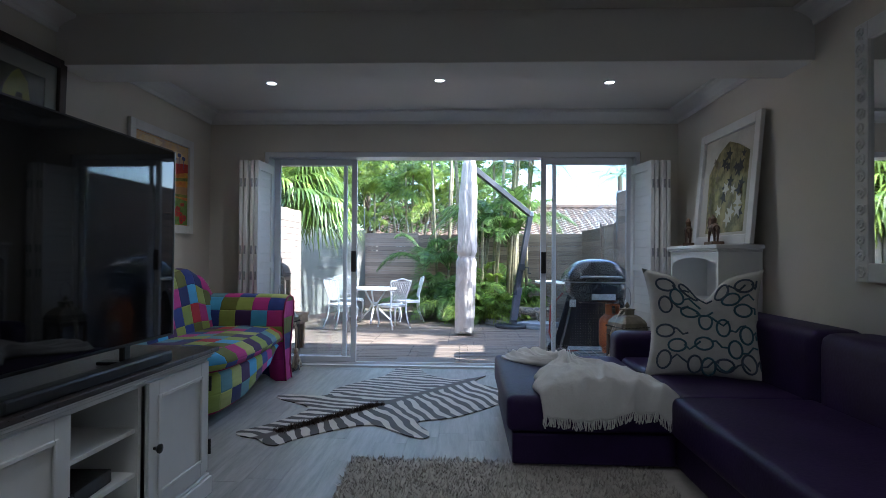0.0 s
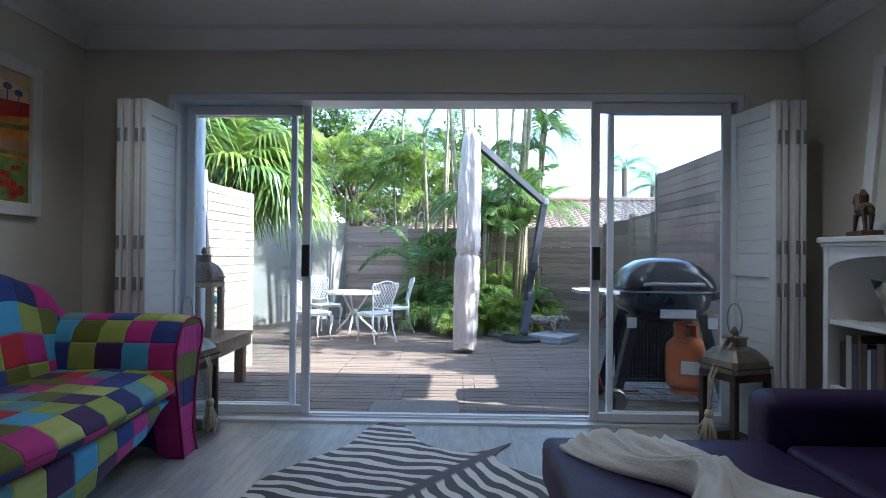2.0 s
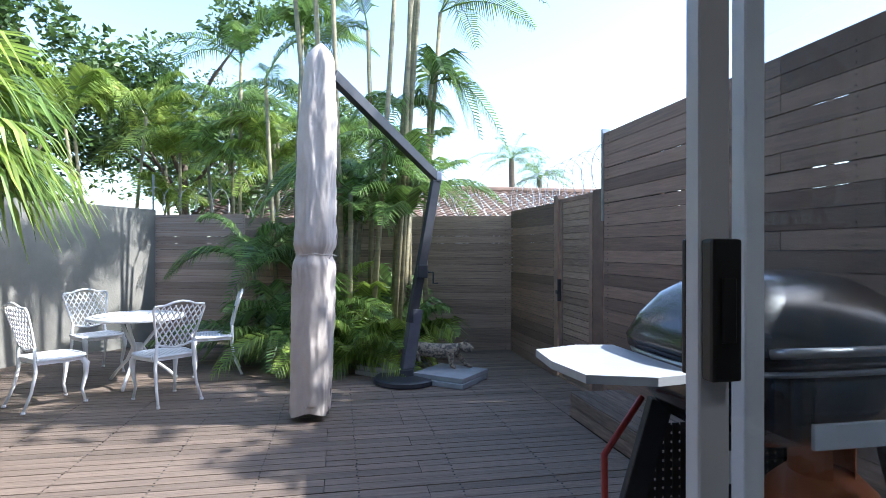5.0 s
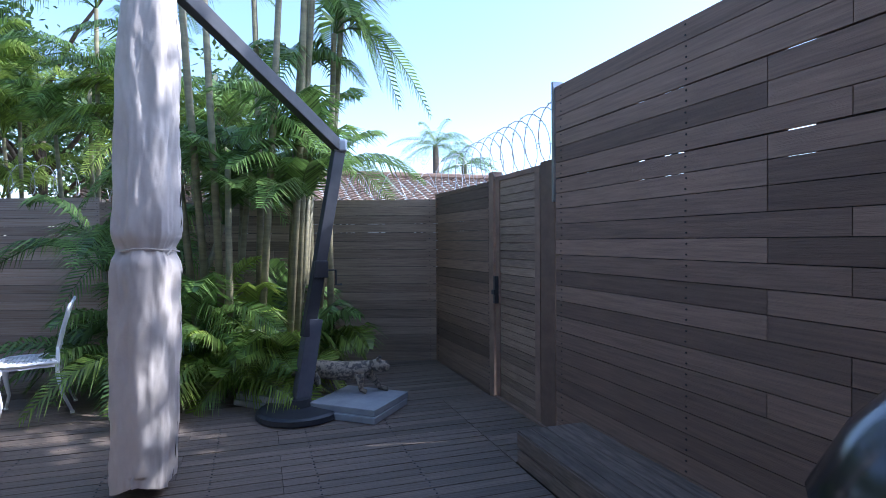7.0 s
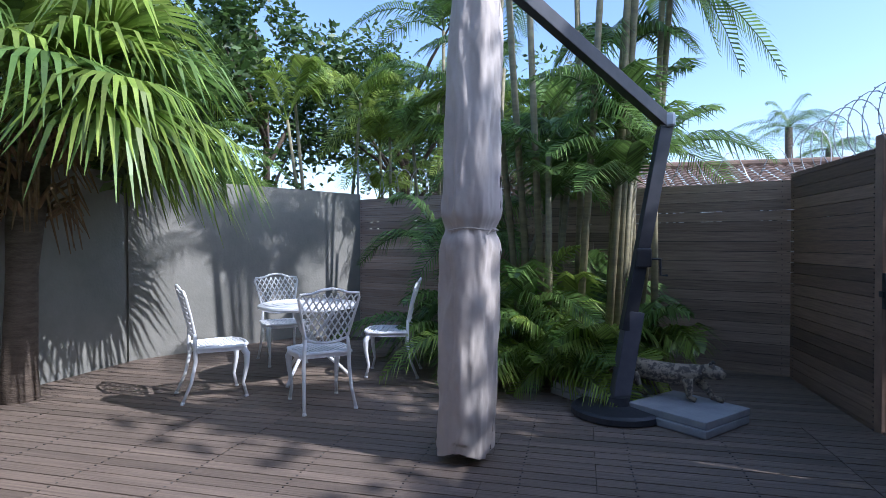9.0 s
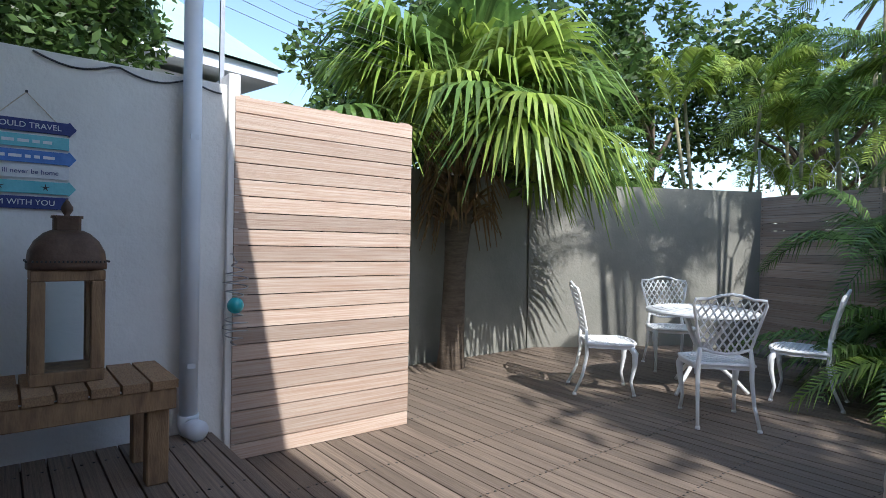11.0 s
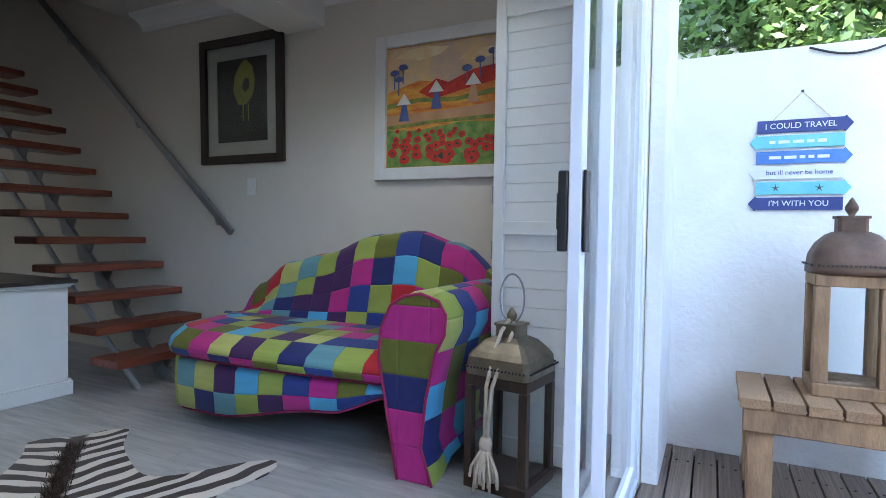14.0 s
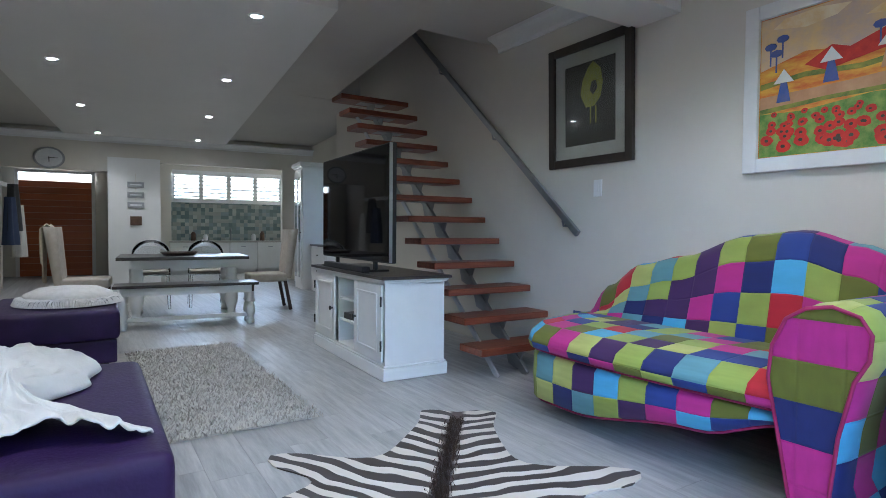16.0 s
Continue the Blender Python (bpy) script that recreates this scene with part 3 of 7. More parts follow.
spin = thing("wind_spinner", "coiled wire wind spinner with a turquoise ball", "ornament", pose(-2.36, 7.52, 0.67))
for s0, s1 in ((0.045, 0.24), (-0.045, -0.22)):
    pts = []
    for i in range(90):
        u = i / 89
        z = s0 + (s1 - s0) * u
        r = 0.062 * math.sin(math.pi * (0.15 + 0.85 * u)) + 0.004
        pts.append((r * math.cos(u * 26), r * math.sin(u * 26), z))
    part("wire_coil", tube(bmesh.new(), pts, 0.0034, 5), STEEL, spin, "thin twisted wire coil")
bm = bmesh.new()
bmesh.ops.create_uvsphere(bm, u_segments=20, v_segments=12, radius=0.045)
part("ball", bm, TURQUOISE, spin, "glossy turquoise ball", smooth=True)
part("hanger", tube(bmesh.new(), [(0, 0, 0.24), (-0.06, 0, 0.28), (-0.11, 0, 0.28)], 0.003, 6), STEEL, spin)

# electric fence bracket on the wall end
def wire_bracket(x, y, z0, z1):
    ob = thing("wire_bracket", "slim white security-wire bracket on the wall", "bracket", group="security-wire brackets")
    part("upright", boxes((x - 0.012, x + 0.012, y - 0.012, y + 0.012, z0, z1)), STEEL, ob)
    for k in range(5):
        part("wire", tube(bmesh.new(), [(x, y, z1 - 0.05 - 0.08 * k), (x - 0.15, y + 0.5, z1 - 0.07 - 0.08 * k), (x - 0.4, y + 1.6, z1 - 0.05 - 0.08 * k)], 0.002, 4), STEEL, ob)
    return ob


wire_bracket(-2.6, 7.5, 1.55, 2.75)
solid("wall_cable", tube(bmesh.new(), [(-2.488, 6.62 + 0.85 * k / 24, 1.885 - 0.045 * abs(math.sin(math.pi * 2.5 * k / 24))) for k in range(25)], 0.005, 6), DARK_STEEL, "thin dark cable looped along the wall top", "cable", smooth=True)
wire_bracket(-2.45, 14.38, 1.3, 2.35)
solid("wall_stay", boxes((-2.49, -2.46, 6.03, 6.055, 1.62, 2.7), bevel=0.003), STEEL, "slim grey metal strip fixed on the wall", "bracket")

# bench and lanterns
bench = thing("garden_bench", "rough pine slatted garden bench against the wall", "bench", pose(-2.06, 6.735, -0.02))
bw = plank(BENCH_WOOD, "slat")
for k in range(7):
    y0 = -0.375 + 0.1085 * k
    piece(bw, "slat", bench, -0.23, 0.235, y0, y0 + 0.098, 0.415, 0.45)
part("rail", boxes((0.195, 0.225, -0.365, 0.37, 0.325, 0.413), bevel=0.004, seg=1), BENCH_WOOD, bench)
part("rail", boxes((-0.22, -0.19, -0.365, 0.37, 0.325, 0.413), bevel=0.004, seg=1), BENCH_WOOD, bench)
for x in (-0.16, 0.15):
    for y in (-0.345, 0.265):
        part("leg", boxes((x - 0.04, x + 0.04, y, y + 0.085, 0.0, 0.412), bevel=0.005, seg=1), BENCH_WOOD, bench)

CLEAR = glass_material("lantern_glass")


def dome_profile(w, h):
    return [(w, 0.0), (w, 0.02), (w * 0.985, 0.03), (w * 0.95, h * 0.45), (w * 0.8, h * 0.72), (w * 0.58, h * 0.92), (w * 0.4, h)]


def hip_profile(w, h):
    return [(w, 0.0), (w, 0.03), (w * 0.98, 0.033), (w * 0.96, 0.07), (w * 0.86, 0.092), (w * 0.62, 0.13), (w * 0.4, h)]


def square_dome(bm, prof, seg=24, power=5):
    rings = []
    for r, z in prof:
        ring = []
        for k in range(seg):
            a = 2 * math.pi * (k + 0.5) / seg
            c, s = math.cos(a), math.sin(a)
            n = (abs(c) ** power + abs(s) ** power) ** (-1 / power)
            ring.append(bm.verts.new((r * n * c, r * n * s, z)))
        rings.append(ring)
    for a, b in zip(rings, rings[1:]):
        for k in range(seg):
            bm.faces.new((a[k], a[(k + 1) % seg], b[(k + 1) % seg], b[k]))
    bm.faces.new(rings[0][::-1])
    bm.faces.new(rings[-1])
    return bm


def lantern(label, at, w, h, frame_m, roof_m, post=0.035, tassel=False, ring=False, rise=0.24):
    """A square lantern: w wide, h to the top of its frame, with a domed lid."""
    ob = thing("lantern", label, "lantern", at)
    a = w / 2
    part("base", boxes((-a, a, -a, a, 0.0, 0.05), bevel=0.004, seg=1), frame_m, ob)
    for x in (-a, a - post):
        for y in (-a, a - post):
            part("post", boxes((x, x + post, y, y + post, 0.051, h - 0.045), bevel=0.003, seg=1), frame_m, ob)
    part("top_rail", boxes((-a, a, -a, a, h - 0.044, h), bevel=0.004, seg=1), frame_m, ob)
    for sx, sy in ((1, 0), (-1, 0), (0, 1), (0, -1)):
        o = a - post * 0.5
        i = a - post
        bm = boxes((o - 0.002, o + 0.002, -i, i, 0.052, h - 0.046)) if sx else boxes((-i, i, o - 0.002, o + 0.002, 0.052, h - 0.046))
        if sx < 0 or sy < 0:
            bmesh.ops.rotate(bm, verts=bm.verts, matrix=Matrix.Rotation(math.pi, 3, "Z"))
        g = part("pane", bm, CLEAR, ob)
        g.visible_shadow = False
    roof = part("lid", square_dome(bmesh.new(), [(r, h + 0.002 + z) for r, z in (hip_profile if ring else dome_profile)(a + (0.005 if ring else 0.012), rise * 0.62)], 40, 14 if ring else 5), roof_m, ob, "hipped metal lid" if ring else "domed metal lid", smooth=not ring)
    z = h + rise * 0.62
    part("vent", square_dome(bmesh.new(), [(a * 0.38, z), (a * 0.38, z + rise * 0.2), (a * 0.43, z + rise * 0.2), (a * 0.43, z + rise * 0.24)], 24, 10), roof_m, roof, "square vent collar")
    part("finial", lathe(bmesh.new(), [(0.0, z + rise * 0.52), (0.008, z + rise * 0.48), (0.022, z + rise * 0.38), (0.022, z + rise * 0.33), (0.01, z + rise * 0.25), (0.018, z + rise * 0.235), (0.0, z + rise * 0.23)], 14), roof_m, roof, smooth=True)
    n = 18
    bm = bmesh.new()
    for k in range(n):
        for s in range(4):
            u = -a + 2 * a * (k + 0.5) / n
            q = Matrix.Rotation(s * math.pi / 2, 4, "Z")
            p = q @ Vector((a + 0.0125, u, h + 0.035))
            box(bm, p.x - 0.003, p.x + 0.003, p.y - 0.003, p.y + 0.003, p.z - 0.004, p.z + 0.004)
    tagged(part("rivets", bm, BLACK_PLASTIC, roof), kind="stuff")
    if ring:
        zz = z + rise * 0.3
        part("ring", tube(bmesh.new(), [(0, 0.055 * math.sin(t), zz + 0.085 - 0.1 * math.cos(t)) for t in [0.3 + i * (2 * math.pi - 0.6) / 20 for i in range(21)]], 0.004, 8), STEEL, ob, "steel carrying ring", smooth=True)
    if tassel:
        rope = part("rope", tube(bmesh.new(), [(0.02, 0, z + 0.07), (0.07, -0.01, z + 0.03), (a * 0.8, -0.02, h + 0.09), (a + 0.03, -0.02, h - 0.03), (a + 0.035, -0.02, h - 0.24)], 0.008, 8), ROPE, ob, "cream cotton rope", smooth=True)
        part("rope", tube(bmesh.new(), [(-0.02, 0, z + 0.07), (0.04, 0.03, z + 0.035), (a * 0.8, 0.02, h + 0.085), (a + 0.03, 0.005, h - 0.03), (a + 0.035, -0.012, h - 0.23)], 0.008, 8), ROPE, ob, "cream cotton rope", smooth=True)
        part("knot", lathe(bmesh.new(), [(0, 0.0), (0.02, -0.008), (0.027, -0.03), (0.02, -0.055), (0, -0.06)], 12, (a + 0.036, -0.016, h - 0.22)), ROPE, rope, smooth=True)
        bm = bmesh.new()
        r = random.Random(3)
        for k in range(26):
            t = r.uniform(0, 6.28)
            d = r.uniform(0.01, 0.055)
            l = r.uniform(0.12, 0.19)
            tube(bm, [(a + 0.036 + 0.012 * math.cos(t), -0.016 + 0.012 * math.sin(t), h - 0.265), (a + 0.036 + max(-0.02, d * math.cos(t)), -0.016 + d * math.sin(t), h - 0.27 - l * 0.55), (a + 0.036 + max(-0.02, d * 1.1 * math.cos(t)), -0.016 + d * 1.1 * math.sin(t), h - 0.27 - l * 0.85)], 0.006, 5)
        tagged(part("tassel", bm, ROPE, rope, "knotted cream rope tassel", smooth=True), kind="stuff")
    return ob


lantern("weathered wooden lantern with a rusted domed lid on the bench", pose(-2.11, 6.73, 0.4305), 0.255, 0.46, BENCH_WOOD, LANTERN_BROWN, post=0.05, rise=0.26)
lantern("dark wooden lantern with brass lid and tassel beside the sofa", pose(-1.66, 5.52, 0.0, 0, 0, -8), 0.275, 0.46, DARK_WOOD, LANTERN_BRASS, tassel=True, ring=True, rise=0.235)
lantern("dark wooden lantern with brass lid and tassel by the doors", pose(1.71, 5.45, 0.0, 0, 0, 200), 0.275, 0.46, DARK_WOOD, LANTERN_BRASS, tassel=True, ring=True, rise=0.235)


# cast chairs and table
def garden_chair():
    ob = thing("garden_chair", "white cast metal garden chair with a lattice back", "chair", pose(0, 0, 0), group="chairs round the garden table")
    seat = bmesh.new()
    outline = [(-0.2, -0.19), (0.2, -0.19), (0.23, 0.05), (0.215, 0.16), (0.12, 0.21), (0, 0.22), (-0.12, 0.21), (-0.215, 0.16), (-0.23, 0.05)]
    pts = [Vector((x, y, 0.43)) for x, y in outline]
    tube(seat, pts + [pts[0]], 0.014, 8)
    for k in range(len(pts)):
        a, b = pts[k], pts[(k + 1) % len(pts)]
        seat.faces.new([seat.verts.new(p) for p in (a, b, b - Vector((0, 0, 0.035)), a - Vector((0, 0, 0.035)))])
    for d in (1, -1):
        for k in range(-6, 7):
            line = []
            for i in range(21):
                u = -0.32 + 0.032 * i
                x, y = 0.5 * (u + k * 0.062), d * 0.5 * (u - k * 0.062) + 0.01
                if -0.2 < y < 0.205 and abs(x) < 0.2 + 0.02 * (y > -0.1):
                    line.append((x, y, 0.431))
            if len(line) > 1:
                tube(seat, [line[0], line[-1]], 0.0065, 5)
    part("seat", seat, CAST_WHITE, ob, "pierced lattice seat")

    def bend(x, z):
        return Vector((x, -0.19 - 0.30 * (z - 0.43) ** 1.25 + 0.22 * (x * x), z))

    rim = [(-0.165, 0.545), (-0.2, 0.7), (-0.235, 0.86), (-0.225, 0.895), (-0.14, 0.9), (-0.07, 0.925), (0, 0.935), (0.07, 0.925), (0.14, 0.9), (0.225, 0.895), (0.235, 0.86), (0.2, 0.7), (0.165, 0.545), (0.09, 0.52), (0, 0.508), (-0.09, 0.52)]
    bk = bmesh.new()
    ps = [bend(x, z) for x, z in rim]
    tube(bk, ps + [ps[0]], 0.0115, 8)

    def inside(x, z):
        return 0.525 < z < 0.905 - 0.0 * x and abs(x) < 0.165 + (z - 0.545) * 0.22 - 0.004

    for d in (1, -1):
        for k in range(-9, 10):
            run = []
            for i in range(25):
                z = 0.51 + i * 0.0168
                x = d * ((z - 0.72) * 0.62 + 0.25 * (z - 0.72) ** 2 * d) + k * 0.052
                if inside(x, z):
                    run.append(bend(x, z))
            if len(run) > 1:
                tube(bk, run[::3] + [run[-1]], 0.0068, 5)
    part("backrest", bk, CAST_WHITE, ob, "curved lattice backrest")
    for s in (-1, 1):
        part("back_leg", tube(bmesh.new(), [bend(s * 0.165, 0.55), (s * 0.175, -0.205, 0.45), (s * 0.178, -0.2, 0.33), (s * 0.185, -0.235, 0.16), (s * 0.2, -0.3, 0.012)], 0, 8, [0.013, 0.017, 0.016, 0.013, 0.012]), CAST_WHITE, ob, smooth=True)
        part("front_leg", tube(bmesh.new(), [(s * 0.19, 0.15, 0.42), (s * 0.205, 0.19, 0.36), (s * 0.2, 0.19, 0.26), (s * 0.185, 0.165, 0.12), (s * 0.195, 0.19, 0.012)], 0, 8, [0.026, 0.028, 0.02, 0.013, 0.013]), CAST_WHITE, ob, smooth=True)
        for n_, (x, y) in (("foot", (s * 0.2, -0.3)), ("foot", (s * 0.195, 0.19))):
            part(n_, lathe(bmesh.new(), [(0, 0), (0.017, 0), (0.018, 0.01), (0.012, 0.022), (0, 0.022)], 10, (x, y, 0)), CAST_WHITE, ob)
    return ob


TABLE = (-1.68, 11.33)
first = garden_chair()
first.matrix_basis = pose(-1.22, 10.64, -0.217, 0, 0, 42)
for x, y, rz in ((-2.17, 10.66, -44), (-1.02, 11.72, 102), (-2.3, 11.95, 225)):
    copy_thing(first, pose(x, y, -0.217, 0, 0, rz))
table = thing("garden_table", "round white cast metal garden table with a pierced top", "table", pose(TABLE[0], TABLE[1], -0.217))
part("tabletop", lathe(bmesh.new(), [(0.0, 0.715), (0.43, 0.715), (0.455, 0.708), (0.46, 0.695), (0.455, 0.68), (0.42, 0.675), (0, 0.675)], 40), CAST_WHITE, table, smooth=False)
bm = bmesh.new()
for r in (0.12, 0.22, 0.32, 0.4):
    tube(bm, [(r * math.cos(a), r * math.sin(a), 0.717) for a in (2 * math.pi * k / 36 for k in range(37))], 0.005, 5, cap=False)
part("rings", bm, CAST_WHITE, table, "raised ring pattern on the top")
for k in range(3):
    a = 2 * math.pi * k / 3 + 0.5
    c, s = math.cos(a), math.sin(a)
    part("leg", tube(bmesh.new(), [(0.26 * c, 0.26 * s, 0.675), (0.16 * c, 0.16 * s, 0.52), (0.05 * c, 0.05 * s, 0.38), (0.14 * c, 0.14 * s, 0.24), (0.3 * c, 0.3 * s, 0.1), (0.38 * c, 0.38 * s, 0.014)], 0, 9, [0.02, 0.017, 0.02, 0.018, 0.016, 0.016]), CAST_WHITE, table, smooth=True)
part("hub", lathe(bmesh.new(), [(0, 0.33), (0.05, 0.34), (0.06, 0.38), (0.05, 0.42), (0, 0.43)], 16), CAST_WHITE, table, smooth=True)

# cantilever umbrella
umb = thing("cantilever_umbrella", "closed cream cantilever umbrella on a charcoal mast", "umbrella")


def cover(u, v):
    a = 2 * math.pi * u
    z = -0.16 + 3.06 * v
    fold = 0.010 * math.sin(4 * a + 0.6 * math.sin(2.1 * z)) + 0.006 * math.sin(7 * a + 1.5 * z) + 0.012 * (1 - abs(noise.noise((2.6 * math.cos(a), 2.6 * math.sin(a), z * 3.0))) * 2.2) + 0.007 * (1 - abs(noise.noise((6 * math.cos(a) + 3, 6 * math.sin(a), z * 7.0 + 2 * a))) * 2.2)
    r = 0.15 + fold + 0.006 * math.sin(2.3 * z)
    pinch = math.exp(-((z - 1.14) / 0.05) ** 2)
    r -= 0.028 * pinch
    r += 0.006 * math.exp(-((z - 1.26) / 0.09) ** 2)
    if z > 2.25:
        r *= max(0.2, 1 - 0.35 * ((z - 2.25) / 0.65)) * (1 if z < 2.74 else max(0.05, 1 - ((z - 2.74) / 0.17) ** 2))
    lean = 0.028 * (z + 0.16)
    return Vector((0.15 + lean + r * math.cos(a), 9.78 + r * math.sin(a), z + 0.02 * math.sin(3 * a) * (v < 0.02)))


part("cover", sheet(bmesh.new(), cover, 90, 220), CANVAS, umb, "creased cream canvas cover", smooth=True)
bm = bmesh.new()
tube(bm, [(0.19 + 0.142 * math.cos(t), 9.78 + 0.142 * math.sin(t), 1.14 + 0.006 * math.sin(3 * t)) for t in [2 * math.pi * k / 30 for k in range(31)]], 0.006, 6, cap=False)
for s in (-1, 1):
    tube(bm, [(0.19 + 0.14, 9.66, 1.14), (0.34 + 0.03 * s, 9.64, 1.12 + 0.01 * s)], 0.005, 5)
part("tie", bm, CANVAS, umb, "tie cord round the cover")


def bar(p, q, w, d):
    """A flat box bar from p to q, w wide level and d deep."""
    p, q = Vector(p), Vector(q)
    m = (q - p).to_track_quat("Z", "Y").to_matrix().to_4x4()
    l = (q - p).length
    bm = boxes((-w / 2, w / 2, -d / 2, d / 2, 0, l), bevel=0.006, seg=2)
    bmesh.ops.transform(bm, matrix=Matrix.Translation(p) @ m, verts=bm.verts)
    return bm


ELBOW, FOOT = Vector((1.44, 11.06, 1.98)), Vector((1.1, 10.95, -0.1))
mast = part("mast", bar(FOOT + Vector((0.05, 0, 0.5)), ELBOW, 0.07, 0.1), DARK_STEEL, umb)
part("sleeve", bar(FOOT, FOOT.lerp(ELBOW, 0.31), 0.1, 0.13), material("grey_metal_sleeve", (0.10, 0.105, 0.13), 0.5, (0.14, 0.145, 0.17), 5.0, metal=0.2), umb, "grey mast sleeve")
part("arm", bar(ELBOW + Vector((0.02, 0.02, -0.02)), (0.33, 9.9, 2.68), 0.075, 0.1), DARK_STEEL, umb)
part("elbow", boxes((1.39, 1.5, 11.0, 11.11, 1.93, 2.04), bevel=0.02), STEEL, umb, "grey elbow joint")
cr = FOOT.lerp(ELBOW, 0.5)
crank = part("crank_box", boxes((cr.x - 0.055, cr.x + 0.055, cr.y - 0.08, cr.y + 0.08, cr.z - 0.06, cr.z + 0.08), bevel=0.01), DARK_STEEL, umb)
part("crank_handle", tube(bmesh.new(), [(cr.x + 0.055, cr.y - 0.03, cr.z), (cr.x + 0.12, cr.y - 0.04, cr.z), (cr.x + 0.12, cr.y - 0.04, cr.z - 0.12), (cr.x + 0.17, cr.y - 0.04, cr.z - 0.12)], 0.009, 8), DARK_STEEL, crank)
part("base_plate", lathe(bmesh.new(), [(0, -0.215), (0.33, -0.215), (0.34, -0.205), (0.335, -0.17), (0.31, -0.155), (0.1, -0.14), (0.09, -0.08), (0, -0.08)], 40, (1.08, 10.9, 0)), DARK_STEEL, umb, "round dark base plate", smooth=False)
for k, (x, y, rz) in enumerate(((0.98, 11.36, -44), (1.56, 10.86, -40), (1.0, 11.37, -43), (1.57, 10.88, -41))):
    solid("paving_slab", boxes((-0.3, 0.3, -0.29, 0.29, 0.0, 0.052), bevel=0.008), SLAB, "grey concrete ballast slab under the umbrella mast", "slab", at=pose(x, y, -0.217 + 0.0535 * (k // 2), 0, 0, rz), group="umbrella ballast slabs")

# leopard ornament
def big_cat():
    bm = bmesh.new()
    path = [(-0.34, 0, 0.19), (-0.25, 0, 0.2), (-0.1, 0, 0.185), (0.05, 0, 0.18), (0.17, 0, 0.2), (0.25, 0, 0.225)]
    tube(bm, path, 0, 14, [0.03, 0.075, 0.08, 0.08, 0.07, 0.05])
    tube(bm, [(0.23, 0, 0.225), (0.3, 0, 0.235), (0.36, 0, 0.22), (0.395, 0, 0.205)], 0, 12, [0.045, 0.058, 0.048, 0.026])
    for y in (-0.04, 0.04):
        tube(bm, [(0.31, y, 0.28), (0.305, y * 1.15, 0.305)], 0, 8, [0.018, 0.008])
    for x, y, dx in ((0.18, 0.05, 0.16), (0.15, -0.05, 0.02), (-0.22, 0.05, -0.08), (-0.24, -0.055, 0.06)):
        tube(bm, [(x, y, 0.17), (x + dx * 0.5, y, 0.1), (x + dx * 0.8, y, 0.03), (x + dx + 0.04, y, 0.016)], 0, 9, [0.045, 0.03, 0.022, 0.02])
    tube(bm, [(-0.33, 0, 0.2), (-0.42, 0.02, 0.16), (-0.5, 0.02, 0.08), (-0.58, 0, 0.06), (-0.62, 0, 0.09)], 0, 8, [0.022, 0.018, 0.015, 0.014, 0.012])
    return bm


solid("leopard_ornament", big_cat(), material("spotted_resin", (0.36, 0.30, 0.22), 0.7, (0.10, 0.085, 0.07), 26.0, bump=0.3, contrast=(0.45, 0.55)), "spotted grey-brown leopard garden ornament on the slabs", "ornament", smooth=True, at=pose(1.46, 11.08, -0.112, 0, 0, -22))

# gas barbecue
bbq = thing("gas_barbecue", "black gas barbecue with a domed lid on a cart", "barbecue", pose(1.65, 6.5, -0.02))
ENAMEL = material("black_enamel", (0.015, 0.016, 0.02), 0.22, (0.02, 0.021, 0.026), 6.0, coat=0.4)
MESH_BLACK = material("black_cart", (0.014, 0.014, 0.016), 0.5, (0.02, 0.02, 0.022), 8.0)


def super_ring(bm, levels, n=36, p=3.2):
    rings = []
    for a, b, z in levels:
        ring = []
        for k in range(n):
            t = 2 * math.pi * k / n
            c, s = math.cos(t), math.sin(t)
            ring.append(bm.verts.new((a * math.copysign(abs(c) ** (2 / p), c), b * math.copysign(abs(s) ** (2 / p), s), z)))
        rings.append(ring)
    for u, v in zip(rings, rings[1:]):
        for k in range(n):
            bm.faces.new((u[k], u[(k + 1) % n], v[(k + 1) % n], v[k]))
    bm.faces.new(rings[0][::-1])
    bm.faces.new(rings[-1])
    return bm


lid = part("lid", super_ring(bmesh.new(), [(0.365, 0.27, 0.90), (0.37, 0.275, 0.935), (0.335, 0.25, 1.0), (0.275, 0.205, 1.07), (0.195, 0.145, 1.12), (0.105, 0.08, 1.142), (0.02, 0.014, 1.147)], 40, 4.5), ENAMEL, bbq, "glossy black domed lid", smooth=True)
part("lid_handle", tube(bmesh.new(), [(-0.22, -0.27, 0.945), (-0.2, -0.32, 0.955), (0.2, -0.32, 0.955), (0.22, -0.27, 0.945)], 0.013, 8), STEEL, lid, smooth=True)
part("firebox", super_ring(bmesh.new(), [(0.18, 0.14, 0.66), (0.27, 0.21, 0.7), (0.34, 0.255, 0.78), (0.362, 0.27, 0.897)]), ENAMEL, bbq, smooth=True)
part("rim", super_ring(bmesh.new(), [(0.372, 0.282, 0.885), (0.375, 0.285, 0.892), (0.372, 0.282, 0.899)]), STEEL, bbq, "thin pale rim")
part("panel", boxes((-0.1, 0.16, -0.275, -0.262, 0.7, 0.765), bevel=0.003), PIPE_WHITE, bbq, "pale control panel plate")
part("side_shelf", extrude_outline(bmesh.new(), [Vector((-0.385 - x, y, 0.87)) for x, y in ((0, -0.22), (0.12, -0.24), (0.28, -0.18), (0.3, 0), (0.28, 0.18), (0.12, 0.24), (0, 0.22))], Vector((0, 0, 0.022))), material("pale_grey_plastic", (0.46, 0.49, 0.52), 0.35), bbq, "pale grey folding side shelf")
